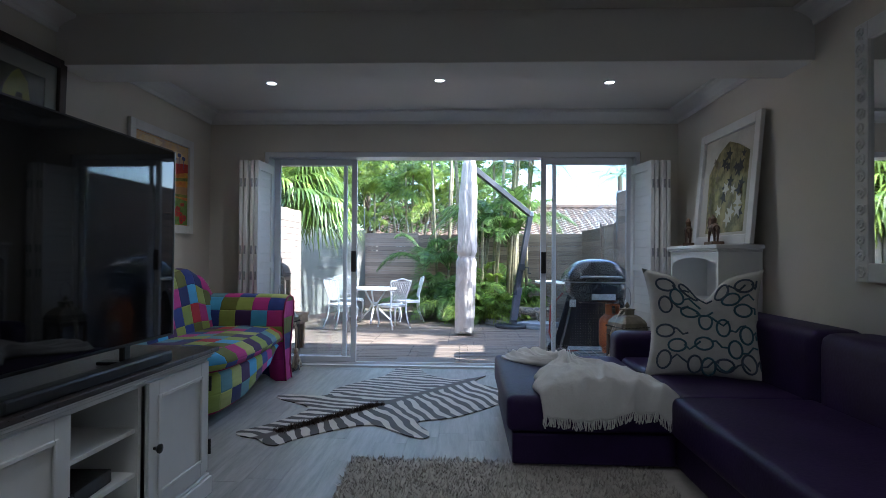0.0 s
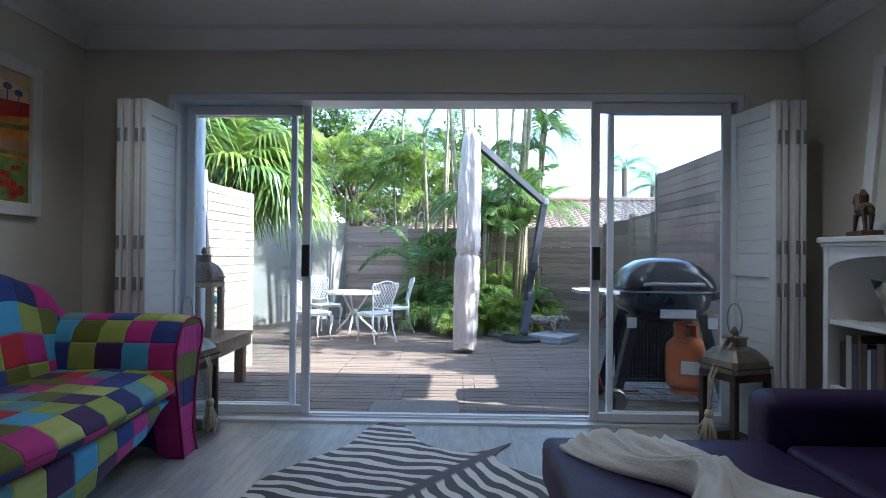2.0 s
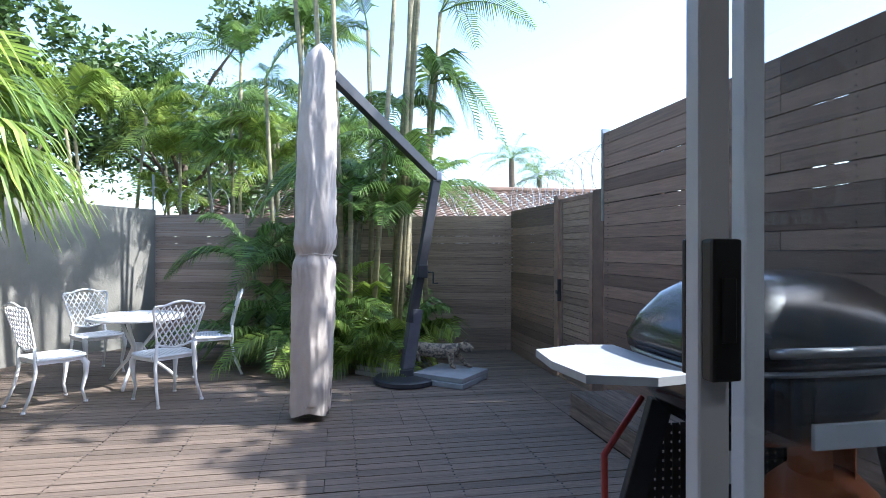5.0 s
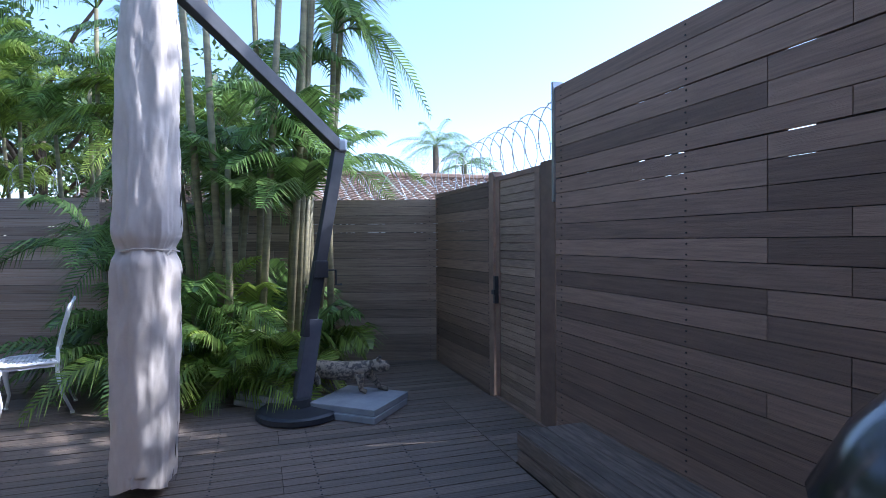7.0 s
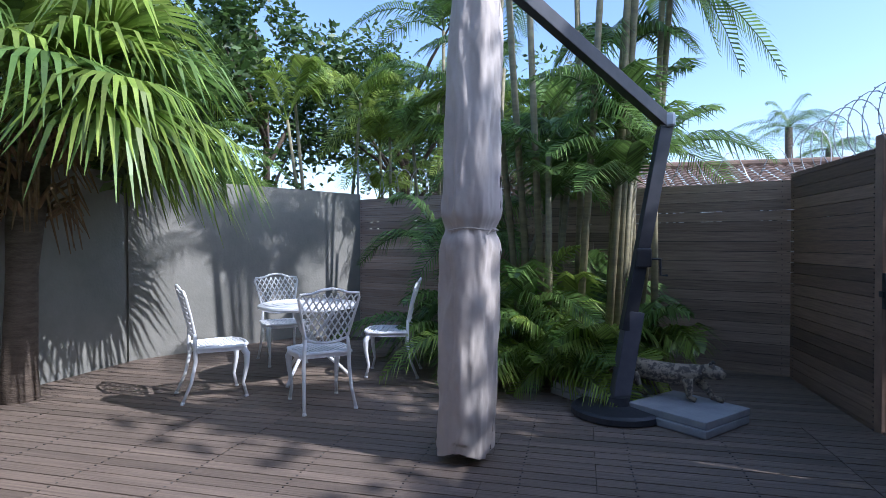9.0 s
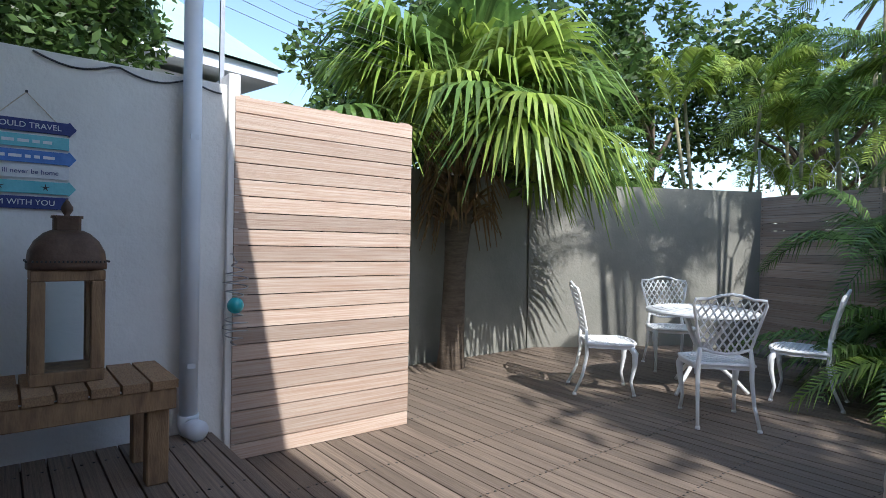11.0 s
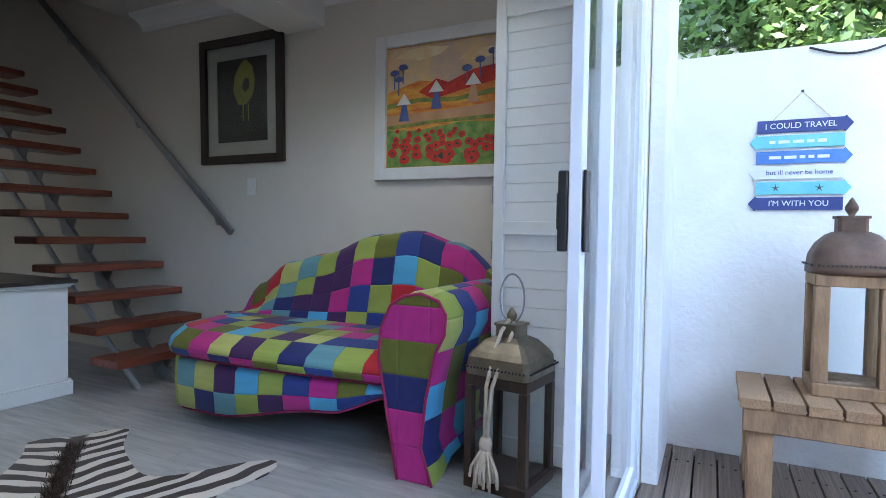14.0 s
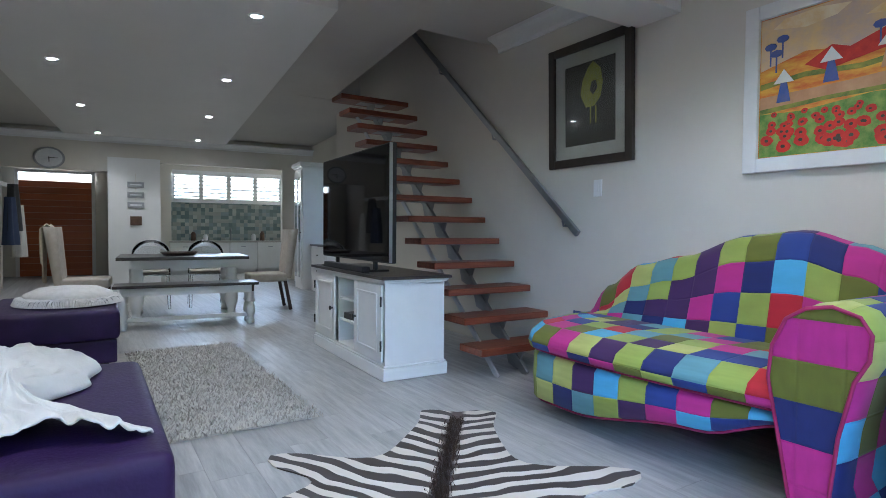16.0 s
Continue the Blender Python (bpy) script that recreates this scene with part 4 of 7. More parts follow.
part("side_shelf", tube(bmesh.new(), [(0.39, 0, 0.84), (0.46, -0.02, 0.86), (0.58, -0.04, 0.93)], 0.035, 10), MESH_BLACK, bbq, "folded side handle", smooth=True)
for sx in (-1, 1):
    for sy in (-1, 1):
        part("leg", bar((sx * 0.42, sy * 0.21, 0.0 if sx > 0 else 0.06), (sx * 0.25, sy * 0.16, 0.72), 0.055, 0.07), MESH_BLACK, bbq)
    part("sticker", boxes((sx * 0.3 - 0.035, sx * 0.3 + 0.035, -0.238, -0.234, 0.62, 0.7)), CHALK, bbq, "small white paper sticker")
bm = bmesh.new()
for k in range(9):
    box(bm, -0.4 + 0.1 * k - 0.004, -0.4 + 0.1 * k + 0.004, -0.2, 0.2, 0.075, 0.083)
for y in (-0.2, 0, 0.2):
    box(bm, -0.42, 0.42, y - 0.005, y + 0.005, 0.066, 0.076)
part("wire_shelf", bm, STEEL, bbq, "wire bottom shelf")
bm = bmesh.new()
for i in range(20):
    box(bm, -0.3 + 0.03 * i, -0.278 + 0.03 * i, 0.2, 0.203, 0.12, 0.63)
for j in range(17):
    box(bm, -0.3, 0.292, 0.2035, 0.206, 0.12 + 0.03 * j, 0.142 + 0.03 * j)
part("mesh_panel", bm, MESH_BLACK, bbq, "perforated black rear panel")
for sy in (-1, 1):
    bm = lathe(bmesh.new(), [(0, -0.03), (0.07, -0.03), (0.085, -0.015), (0.085, 0.015), (0.07, 0.03), (0, 0.03)], 22)
    bmesh.ops.rotate(bm, verts=bm.verts, matrix=Matrix.Rotation(math.pi / 2, 3, "X"))
    part("wheel", bm, MESH_BLACK, bbq, at=pose(-0.42, sy * 0.25, 0.086))
part("hose", tube(bmesh.new(), [(-0.35, 0.1, 0.75), (-0.5, 0.05, 0.6), (-0.52, 0.0, 0.3), (-0.45, -0.05, 0.1), (-0.2, -0.1, 0.12)], 0.01, 8), material("red_hose", (0.4, 0.04, 0.03), 0.5), bbq, "red rubber gas hose", smooth=True)
gas = thing("gas_bottle", "orange steel gas bottle below the barbecue", "gas bottle", pose(1.86, 6.52, 0.066))
ORANGE = material("orange_steel", (0.62, 0.17, 0.05), 0.45, (0.5, 0.13, 0.04), 6.0, bump=0.1)
part("body", lathe(bmesh.new(), [(0, 0.03), (0.12, 0.035), (0.155, 0.08), (0.16, 0.12), (0.16, 0.33), (0.15, 0.38), (0.1, 0.43), (0, 0.44)], 32), ORANGE, gas, smooth=True)
part("foot_ring", lathe(bmesh.new(), [(0.115, 0.0), (0.12, 0.0), (0.12, 0.045), (0.115, 0.045)], 28), ORANGE, gas)
col = bmesh.new()
for k in range(28):
    if k % 14 in (5, 6, 7, 8):
        continue
    a, b = 2 * math.pi * k / 28, 2 * math.pi * (k + 1) / 28
    sheet(col, lambda u, v: Vector((0.09 * math.cos(a + (b - a) * u), 0.09 * math.sin(a + (b - a) * u), 0.42 + 0.12 * v)), 1, 1)
tube(col, [(0.09 * math.cos(t), 0.09 * math.sin(t), 0.54) for t in [2 * math.pi * k / 28 for k in range(29)]], 0.007, 6, cap=False)
part("collar", col, ORANGE, gas)
part("valve", boxes((-0.02, 0.02, -0.02, 0.02, 0.44, 0.5), bevel=0.005), LANTERN_BRASS, gas)
part("sticker", sheet(bmesh.new(), lambda u, v: Vector((0.162 * math.cos(-2.2 + u), 0.162 * math.sin(-2.2 + u), 0.17 + 0.1 * v)), 8, 1), CHALK, gas, "worn white paper label")
solid("doormat", boxes((-0.6, 0.06, 6.0, 6.42, -0.017, -0.003), bevel=0.004), material("coir_mat", (0.27, 0.25, 0.225), 0.95, (0.19, 0.175, 0.16), 40.0, bump=0.8, bump_scale=150), "worn grey-brown coir doormat on the deck", "mat")

# ---- living room ----
def palette_material(name, colours, size, rough=0.8, sheen=0.3, bump=0.15):
    """Sewn patches: each square of the cloth's own map takes one colour of the palette."""
    m = bpy.data.materials.new(name)
    m.use_nodes = True
    n, link = m.node_tree.nodes, m.node_tree.links.new
    b = n["Principled BSDF"]
    uv = n.new("ShaderNodeUVMap")
    sc = n.new("ShaderNodeVectorMath")
    sc.operation = "SCALE"
    sc.inputs["Scale"].default_value = 1 / size
    fl = n.new("ShaderNodeVectorMath")
    fl.operation = "FLOOR"
    wn_ = n.new("ShaderNodeTexWhiteNoise")
    wn_.noise_dimensions = "2D"
    ramp = n.new("ShaderNodeValToRGB")
    ramp.color_ramp.interpolation = "CONSTANT"
    e = ramp.color_ramp.elements
    while len(e) < len(colours):
        e.new(0.5)
    for k, c in enumerate(colours):
        e[k].position = k / len(colours)
        e[k].color = (*c, 1)
    link(uv.outputs[0], sc.inputs[0])
    link(sc.outputs[0], fl.inputs[0])
    link(fl.outputs[0], wn_.inputs["Vector"])
    link(wn_.outputs["Value"], ramp.inputs[0])
    nz = n.new("ShaderNodeTexNoise")
    nz.inputs["Scale"].default_value = 9
    nz.inputs["Detail"].default_value = 5
    rg = n.new("ShaderNodeMapRange")
    rg.inputs["To Min"].default_value = 0.75
    rg.inputs["To Max"].default_value = 1.2
    link(nz.outputs["Fac"], rg.inputs["Value"])
    mx = n.new("ShaderNodeVectorMath")
    mx.operation = "SCALE"
    link(ramp.outputs[0], mx.inputs[0])
    link(rg.outputs[0], mx.inputs["Scale"])
    link(mx.outputs[0], b.inputs["Base Color"])
    fr = n.new("ShaderNodeVectorMath")
    fr.operation = "FRACTION"
    link(sc.outputs[0], fr.inputs[0])
    sp = n.new("ShaderNodeSeparateXYZ")
    link(fr.outputs[0], sp.inputs[0])
    hs = []
    for o in ("X", "Y"):
        pp = n.new("ShaderNodeMath")
        pp.operation = "PINGPONG"
        pp.inputs[1].default_value = 0.5
        link(sp.outputs[o], pp.inputs[0])
        hs.append(pp)
    mn = n.new("ShaderNodeMath")
    mn.operation = "MINIMUM"
    link(hs[0].outputs[0], mn.inputs[0])
    link(hs[1].outputs[0], mn.inputs[1])
    ss = n.new("ShaderNodeMapRange")
    ss.interpolation_type = "SMOOTHSTEP"
    ss.inputs["From Max"].default_value = 0.06
    link(mn.outputs[0], ss.inputs["Value"])
    bp = n.new("ShaderNodeBump")
    bp.inputs["Strength"].default_value = 0.5
    bp.inputs["Distance"].default_value = 0.006
    link(ss.outputs[0], bp.inputs["Height"])
    link(bp.outputs[0], b.inputs["Normal"])
    b.inputs["Roughness"].default_value = rough
    b.inputs["Sheen Weight"].default_value = sheen
    return m


def loft(bm, sections, offset=(0.0, 0.0), caps=True):
    """A skin over a row of equal polylines, mapped in metres along and across."""
    uvl = bm.loops.layers.uv.verify()
    grid = [[bm.verts.new(p) for p in s] for s in sections]
    mid = len(sections[0]) // 2
    us = [0.0]
    for a, b in zip(sections, sections[1:]):
        us.append(us[-1] + (Vector(b[mid]) - Vector(a[mid])).length)
    ref = sections[len(sections) // 2]
    vs = [0.0]
    for a, b in zip(ref, ref[1:]):
        vs.append(vs[-1] + (Vector(b) - Vector(a)).length)
    for i in range(len(grid) - 1):
        for j in range(len(ref) - 1):
            f = bm.faces.new((grid[i][j], grid[i + 1][j], grid[i + 1][j + 1], grid[i][j + 1]))
            f.smooth = True
            for l, (u, v) in zip(f.loops, ((us[i], vs[j]), (us[i + 1], vs[j]), (us[i + 1], vs[j + 1]), (us[i], vs[j + 1]))):
                l[uvl].uv = (u + offset[0], v + offset[1])
    if caps:
        for row in (grid[0], grid[-1][::-1]):
            f = bm.faces.new(row)
            for l in f.loops:
                p = l.vert.co
                l[uvl].uv = (p.x * 0.9 + p.y + offset[0] + 0.05, p.z + 0.02)
    return bm


PATCH_COLOURS = {"G": (0.30, 0.37, 0.07), "Y": (0.44, 0.47, 0.13), "O": (0.13, 0.14, 0.015), "B": (0.02, 0.045, 0.22), "L": (0.09, 0.38, 0.62), "R": (0.46, 0.012, 0.025), "M": (0.46, 0.02, 0.21), "P": (0.050, 0.014, 0.085), "T": (0.12, 0.28, 0.32), "N": (0.012, 0.02, 0.12)}
PATCHES = [palette_material("patchwork_velvet", [c], 0.145, sheen=0.08) for c in PATCH_COLOURS.values()]


def patch_loft(sections, rows, size=0.135, offset=(0.0, 0.0), front=""):
    """The skin of loft(), cut along its seams; each letter of rows is the colour of one sewn square."""
    mid, keys = len(sections[0]) // 2, list(PATCH_COLOURS)
    us, vs = [0.0], [0.0]
    for a, b in zip(sections, sections[1:]):
        us.append(us[-1] + (Vector(b[mid]) - Vector(a[mid])).length)
    ref = sections[len(sections) // 2]
    for a, b in zip(ref, ref[1:]):
        vs.append(vs[-1] + (Vector(b) - Vector(a)).length)

    def cuts(marks, off):
        seams = [size * k - off for k in range(-2, 60) if 1e-3 < size * k - off < marks[-1] - 1e-3]
        return sorted(marks + [x for x in seams if min(abs(x - m) for m in marks) > 1e-4])

    def mix(row, marks, t):
        k = max(0, min(len(marks) - 2, sum(m <= t + 1e-7 for m in marks) - 1))
        return Vector(row[k]).lerp(Vector(row[k + 1]), (t - marks[k]) / (marks[k + 1] - marks[k]))

    cu, cv = cuts(us, offset[0]), cuts(vs, offset[1])
    columns = [[mix([s_[j] for s_ in sections], us, u) for j in range(len(ref))] for u in cu]
    bm = bmesh.new()
    uvl = bm.loops.layers.uv.verify()
    grid = [[bm.verts.new(mix(c, vs, v)) for v in cv] for c in columns]
    for i in range(len(cu) - 1):
        for j in range(len(cv) - 1):
            f = bm.faces.new((grid[i][j], grid[i + 1][j], grid[i + 1][j + 1], grid[i][j + 1]))
            f.smooth = True
            a, b = int(((cu[i] + cu[i + 1]) / 2 + offset[0]) // size), int(((cv[j] + cv[j + 1]) / 2 + offset[1]) // size)
            line = rows[b % len(rows)]
            f.material_index = keys.index(line[a % len(line)])
            for l, (u, v) in zip(f.loops, ((cu[i], cv[j]), (cu[i + 1], cv[j]), (cu[i + 1], cv[j + 1]), (cu[i], cv[j + 1]))):
                l[uvl].uv = (u + offset[0], v + offset[1])
    caps = [bm.faces.new(row) for row in (grid[0], grid[-1][::-1])]
    for f in caps:
        f.material_index = keys.index(rows[0][0])
        for l in f.loops:
            l[uvl].uv = (l.vert.co.x + l.vert.co.y, l.vert.co.z)
    pieces_ = [caps[0]]
    for k in range(1, len(front)):
        geom = list({g for f in pieces_ for g in (f, *f.edges, *f.verts)})
        got = bmesh.ops.bisect_plane(bm, geom=geom, plane_co=(0, 0, size * k), plane_no=(0, 0, 1))["geom"]
        pieces_ = [g for g in got if isinstance(g, bmesh.types.BMFace)]
    for f in pieces_ if front else []:
        f.material_index = keys.index(front[min(len(front) - 1, int(f.calc_center_median().z / size))])
    return bm


PIPING = material("magenta_piping", (0.35, 0.015, 0.10), 0.7, (0.28, 0.012, 0.08), 20.0)


def smooth_at(keys, t):
    for (a, va), (b, vb) in zip(keys, keys[1:]):
        if t <= b:
            u = max(0.0, min(1.0, (t - a) / (b - a)))
            u = u * u * (3 - 2 * u)
            return va + (vb - va) * u
    return keys[-1][1]


sofa = thing("patchwork_sofa", "bright patchwork velvet sofa with a waved back and one arm", "sofa")
ys = [3.47 + (5.1 - 3.47) * k / 28 for k in range(29)]


def front_x(y):
    return -1.5 - 0.42 * max(0.0, 1 - (y - 3.47) / 0.34) ** 2.2 + 0.05 * math.sin((y - 3.5) * 2.2)


def low_z(y):
    return smooth_at([(3.47, 0.075), (4.0, 0.09), (4.7, 0.2), (5.05, 0.31)], y)


base, cushion, back = [], [], []
for y in ys:
    f, z0 = front_x(y), low_z(y)
    base.append([(-2.35, y, z0), (f - 0.06, y, z0), (f - 0.01, y, z0 + 0.02), (f, y, (z0 + 0.36) / 2), (f - 0.005, y, 0.34), (f - 0.03, y, 0.365), (-2.35, y, 0.365)])
    s = 0.028 * math.sin(math.pi * min(1.0, (y - 3.47) / 0.2) / 2)
    cushion.append([(-2.2, y, 0.37), (f - 0.02, y, 0.37), (f + 0.025, y, 0.385), (f + 0.04, y, 0.42), (f + 0.02, y, 0.46), (f - 0.06, y, 0.475 + s), (f - 0.3, y, 0.49 + s), (-2.2, y, 0.47 + s)])
for k in range(34):
    y = 3.43 + (5.29 - 3.43) * k / 33
    zt = smooth_at([(3.43, 0.48), (3.6, 0.68), (3.85, 0.83), (4.1, 0.885), (4.5, 1.01), (4.75, 1.035), (5.0, 0.97), (5.29, 0.78)], y)
    back.append([(-2.06, y, 0.3), (-2.1, y, 0.5), (-2.17, y, zt - 0.16), (-2.195, y, zt - 0.06), (-2.235, y, zt - 0.01), (-2.29, y, zt), (-2.35, y, zt - 0.015), (-2.395, y, zt - 0.07), (-2.42, y, zt - 0.2), (-2.42, y, 0.3), (-2.40, y, 0.1)])
part("base", patch_loft(base, ("PGTMBO", "GBOTMY", "LRGMNB", "NMGBTY", "GBMTOY", "OMBTGP", "BGTGYNTGPMLB", "LRNGTYPLGBMO"), 0.145, (0.03, 0.03)), PATCHES, sofa)
part("seat_cushion", patch_loft(cushion, ("TGMBOP", "BYRTGN", "MLGPOB", "GNTMYL", "RBGOTM", "OMPGBMNMOGB", "GRGLOMYPGNT", "BGTRMOLGPYB", "TNGMBGRTOGM", "RGBLYPNGTMO"), 0.145, (0.03, 0.055)), PATCHES, sofa)
part("backrest", patch_loft(back, ("BMGTPO", "BOGMTNLPG", "LRYTNPPMBGRM", "OBRYTGPPMNLG", "MMORYTGPGOBN", "TBGOLRYTBGPM", "GPMBLRYTNGO", "OTGBMR", "GBPMTY"), 0.145, (0.05, 0.02)), PATCHES, sofa)
arm = []
for k in range(11):
    x = -1.47 - 0.93 * k / 10
    foot = 0.0 if k < 2 else 0.06 + 0.03 * min(1, (k - 2) / 3)
    g = 0.0 if k else -0.012
    arm.append([(x, 5.10, foot), (x, 5.03 - g, 0.3), (x, 4.99 - g, 0.5), (x, 5.0 - g, 0.62), (x, 5.045 - g, 0.72), (x, 5.12, 0.775 + g), (x, 5.2, 0.79 + g), (x, 5.28, 0.765 + g), (x, 5.325 + g, 0.7), (x, 5.32 + g, 0.62), (x, 5.28 + g, 0.54), (x, 5.24 + g, 0.35), (x, 5.22 + g, 0.15), (x, 5.26, foot)])
part("arm", patch_loft(arm, ("MNOMBGT", "MBOLRPG", "GOMBTNY", "MLPGBOM", "BMGOLPT", "YGBMTRO", "GBMOPLG", "YBLMGTP", "MOBGNRT", "LOMBGTY", "NMLGPBO", "GLBMTOY"), 0.145, (0.0, 0.0), "MMNOMO"), PATCHES, sofa)
part("piping", tube(bmesh.new(), [(p[0] + 0.004, p[1], p[2]) for p in arm[0]], 0.007, 6), PIPING, sofa, "magenta piping round the arm", smooth=True)
part("piping", tube(bmesh.new(), [(s[1][0] + 0.055, s[1][1], 0.372) for s in base], 0.006, 6), PIPING, sofa, "magenta piping below the cushion", smooth=True)
part("piping", tube(bmesh.new(), [(s[1][0] + 0.02, s[1][1], s[1][2] + 0.003) for s in base], 0.006, 6), PIPING, sofa, "magenta piping along the hem", smooth=True)
for x, y, h in ((-1.72, 3.75, 0.09), (-2.3, 3.6, 0.09), (-2.3, 5.0, 0.2)):
    part("foot", lathe(bmesh.new(), [(0, 0), (0.025, 0), (0.035, h), (0, h)], 12, (x, y, 0)), DARK_WOOD, sofa)

# zebra hide
ZEBRA = bpy.data.materials.new("zebra_hide")
ZEBRA.use_nodes = True
n, link = ZEBRA.node_tree.nodes, ZEBRA.node_tree.links.new
co = n.new("ShaderNodeTexCoord")
sep = n.new("ShaderNodeSeparateXYZ")
link(co.outputs["Object"], sep.inputs[0])
ab = n.new("ShaderNodeMath")
ab.operation = "ABSOLUTE"
link(sep.outputs["X"], ab.inputs[0])
cmb = n.new("ShaderNodeCombineXYZ")
bend_ = n.new("ShaderNodeMath")
bend_.operation = "MULTIPLY_ADD"
bend_.inputs[1].default_value = -0.45
link(ab.outputs[0], bend_.inputs[0])
link(sep.outputs["Y"], bend_.inputs[2])
link(bend_.outputs[0], cmb.inputs["Y"])
link(sep.outputs["X"], cmb.inputs["X"])
wv = n.new("ShaderNodeTexWave")
wv.bands_direction = "Y"
wv.inputs["Scale"].default_value = 2.9
wv.inputs["Distortion"].default_value = 6.5
wv.inputs["Detail"].default_value = 2.0
wv.inputs["Detail Scale"].default_value = 0.9
link(cmb.outputs[0], wv.inputs["Vector"])
rp = n.new("ShaderNodeValToRGB")
rp.color_ramp.elements[0].position, rp.color_ramp.elements[1].position = 0.5, 0.58
rp.color_ramp.elements[0].color, rp.color_ramp.elements[1].color = (0.035, 0.022, 0.016, 1), (0.62, 0.57, 0.50, 1)
link(wv.outputs["Fac"], rp.inputs[0])
spine = n.new("ShaderNodeMapRange")
spine.interpolation_type = "SMOOTHSTEP"
spine.inputs["From Min"].default_value, spine.inputs["From Max"].default_value = 0.02, 0.055
link(ab.outputs[0], spine.inputs["Value"])
mixz = n.new("ShaderNodeMix")
mixz.data_type = "RGBA"
mixz.inputs[6].default_value = (0.05, 0.025, 0.018, 1)
link(spine.outputs[0], mixz.inputs[0])
link(rp.outputs[0], mixz.inputs[7])
link(mixz.outputs[2], n["Principled BSDF"].inputs["Base Color"])
n["Principled BSDF"].inputs["Roughness"].default_value = 0.65
n["Principled BSDF"].inputs["Sheen Weight"].default_value = 0.15
# outline in the hide's own frame: y from rump (-) to head (+), mirrored with small differences
half = [(0.0, -1.28), (0.04, -1.08), (0.15, -0.95), (0.42, -0.94), (0.7, -1.1), (0.86, -1.1), (0.86, -0.92), (0.72, -0.62), (0.7, -0.3), (0.66, 0.0), (0.54, 0.22), (0.76, 0.36), (0.82, 0.48), (0.7, 0.52), (0.42, 0.5), (0.3, 0.56), (0.24, 0.74), (0.2, 0.98), (0.21, 1.18), (0.1, 1.2), (0.0, 1.16)]
full = [(x, y) for x, y in half] + [(-x * 0.96, y + 0.02 * math.sin(9 * y)) for x, y in half[-2:0:-1]]


def dense(pts, step=0.05):
    out = []
    k = len(pts)
    for i in range(k):
        p0, p1, p2, p3 = (Vector((*pts[(i + j - 1) % k], 0)) for j in range(4))
        m_ = max(2, int((p2 - p1).length / step))
        for s in range(m_):
            u = s / m_
            out.append(0.5 * ((2 * p1) + (p2 - p0) * u + (2 * p0 - 5 * p1 + 4 * p2 - p3) * u * u + (3 * p1 - p0 - 3 * p2 + p3) * u ** 3))
    return out


hide = thing("zebra_hide", "striped brown and cream zebra hide lying on the floor", "rug", pose(-0.42, 4.42, 0.002, 0, 0, 142))
part("hide", extrude_outline(bmesh.new(), [Vector((p.x, p.y, 0)) for p in dense(full)], Vector((0, 0, 0.006))), ZEBRA, hide)
bm = bmesh.new()
rz_ = random.Random(9)
for k in range(1500):
    y = rz_.uniform(0.1, 1.02)
    x = rz_.gauss(0, 0.02)
    t_ = rz_.uniform(0, 6.28)
    q = Vector((x, y, 0.006))
    s_ = Vector((0.003 * math.cos(t_), 0.003 * math.sin(t_), 0))
    bm.faces.new([bm.verts.new(p) for p in (q - s_, q + s_, q + Vector((rz_.gauss(0, 0.012), rz_.gauss(0, 0.012), rz_.uniform(0.012, 0.04))))])
tagged(part("mane", bm, DARK_WOOD, hide, "dark bristly mane down the neck"), kind="stuff")

# shaggy rug
rug = thing("shaggy_rug", "pale beige shaggy rug under the corner sofa", "rug", pose(0, 0, 0))
SHAG = material("shag_pile", (0.50, 0.475, 0.43), 0.95, (0.40, 0.38, 0.345), 9.0, island=True, vary=0.25, bump=0.3)
part("backing", boxes((-0.45, 1.7, 0.95, 3.17, 0.001, 0.012)), SHAG, rug)
bm = bmesh.new()
rs = random.Random(12)
for k in range(21000):
    x, y = rs.uniform(-0.47, 1.2), rs.uniform(0.95, 3.2)
    if y > 1.6 or x < 0.35:
        a, l = rs.uniform(0, 6.28), rs.uniform(0.012, 0.028)
        w = 0.0045
        dx, dy = math.cos(a) * l, math.sin(a) * l
        bm.faces.new([bm.verts.new(p) for p in ((x - dy * 0.25, y + dx * 0.25, 0.01), (x + dy * 0.25, y - dx * 0.25, 0.01), (x + dx + dy * 0.1, y + dy, rs.uniform(0.022, 0.04)))])
tagged(part("shag", bm, SHAG, rug, "long shaggy pile"), kind="stuff")

# television unit
TOPWOOD = material("dark_stained_top", (0.055, 0.045, 0.042), 0.3, (0.035, 0.03, 0.028), 4.0, stretch=(8, 1, 1), bump=0.06)
unit = thing("television_unit", "white panelled television unit with a dark top", "cabinet", pose(-1.06, 2.73, 0, 0, 0, -1.5))
W, D, H = 1.47, 0.5, 0.7
part("base_panel", boxes((-D + 0.02, -0.02, -W + 0.02, -0.02, 0.1, 0.115)), FURNITURE_WHITE, unit)
part("back_panel", boxes((-D + 0.02, -D + 0.035, -W + 0.02, -0.02, 0.115, 0.655)), FURNITURE_WHITE, unit)
part("end_panel", boxes((-D + 0.035, -0.02, -0.04, -0.02, 0.115, 0.655)), FURNITURE_WHITE, unit)
part("end_panel", boxes((-D + 0.035, -0.02, -W + 0.02, -W + 0.04, 0.115, 0.655)), FURNITURE_WHITE, unit)
part("divider", boxes((-D + 0.035, -0.03, -0.55, -0.53, 0.115, 0.655)), FURNITURE_WHITE, unit)
part("divider", boxes((-D + 0.035, -0.03, -0.94, -0.92, 0.115, 0.655)), FURNITURE_WHITE, unit)
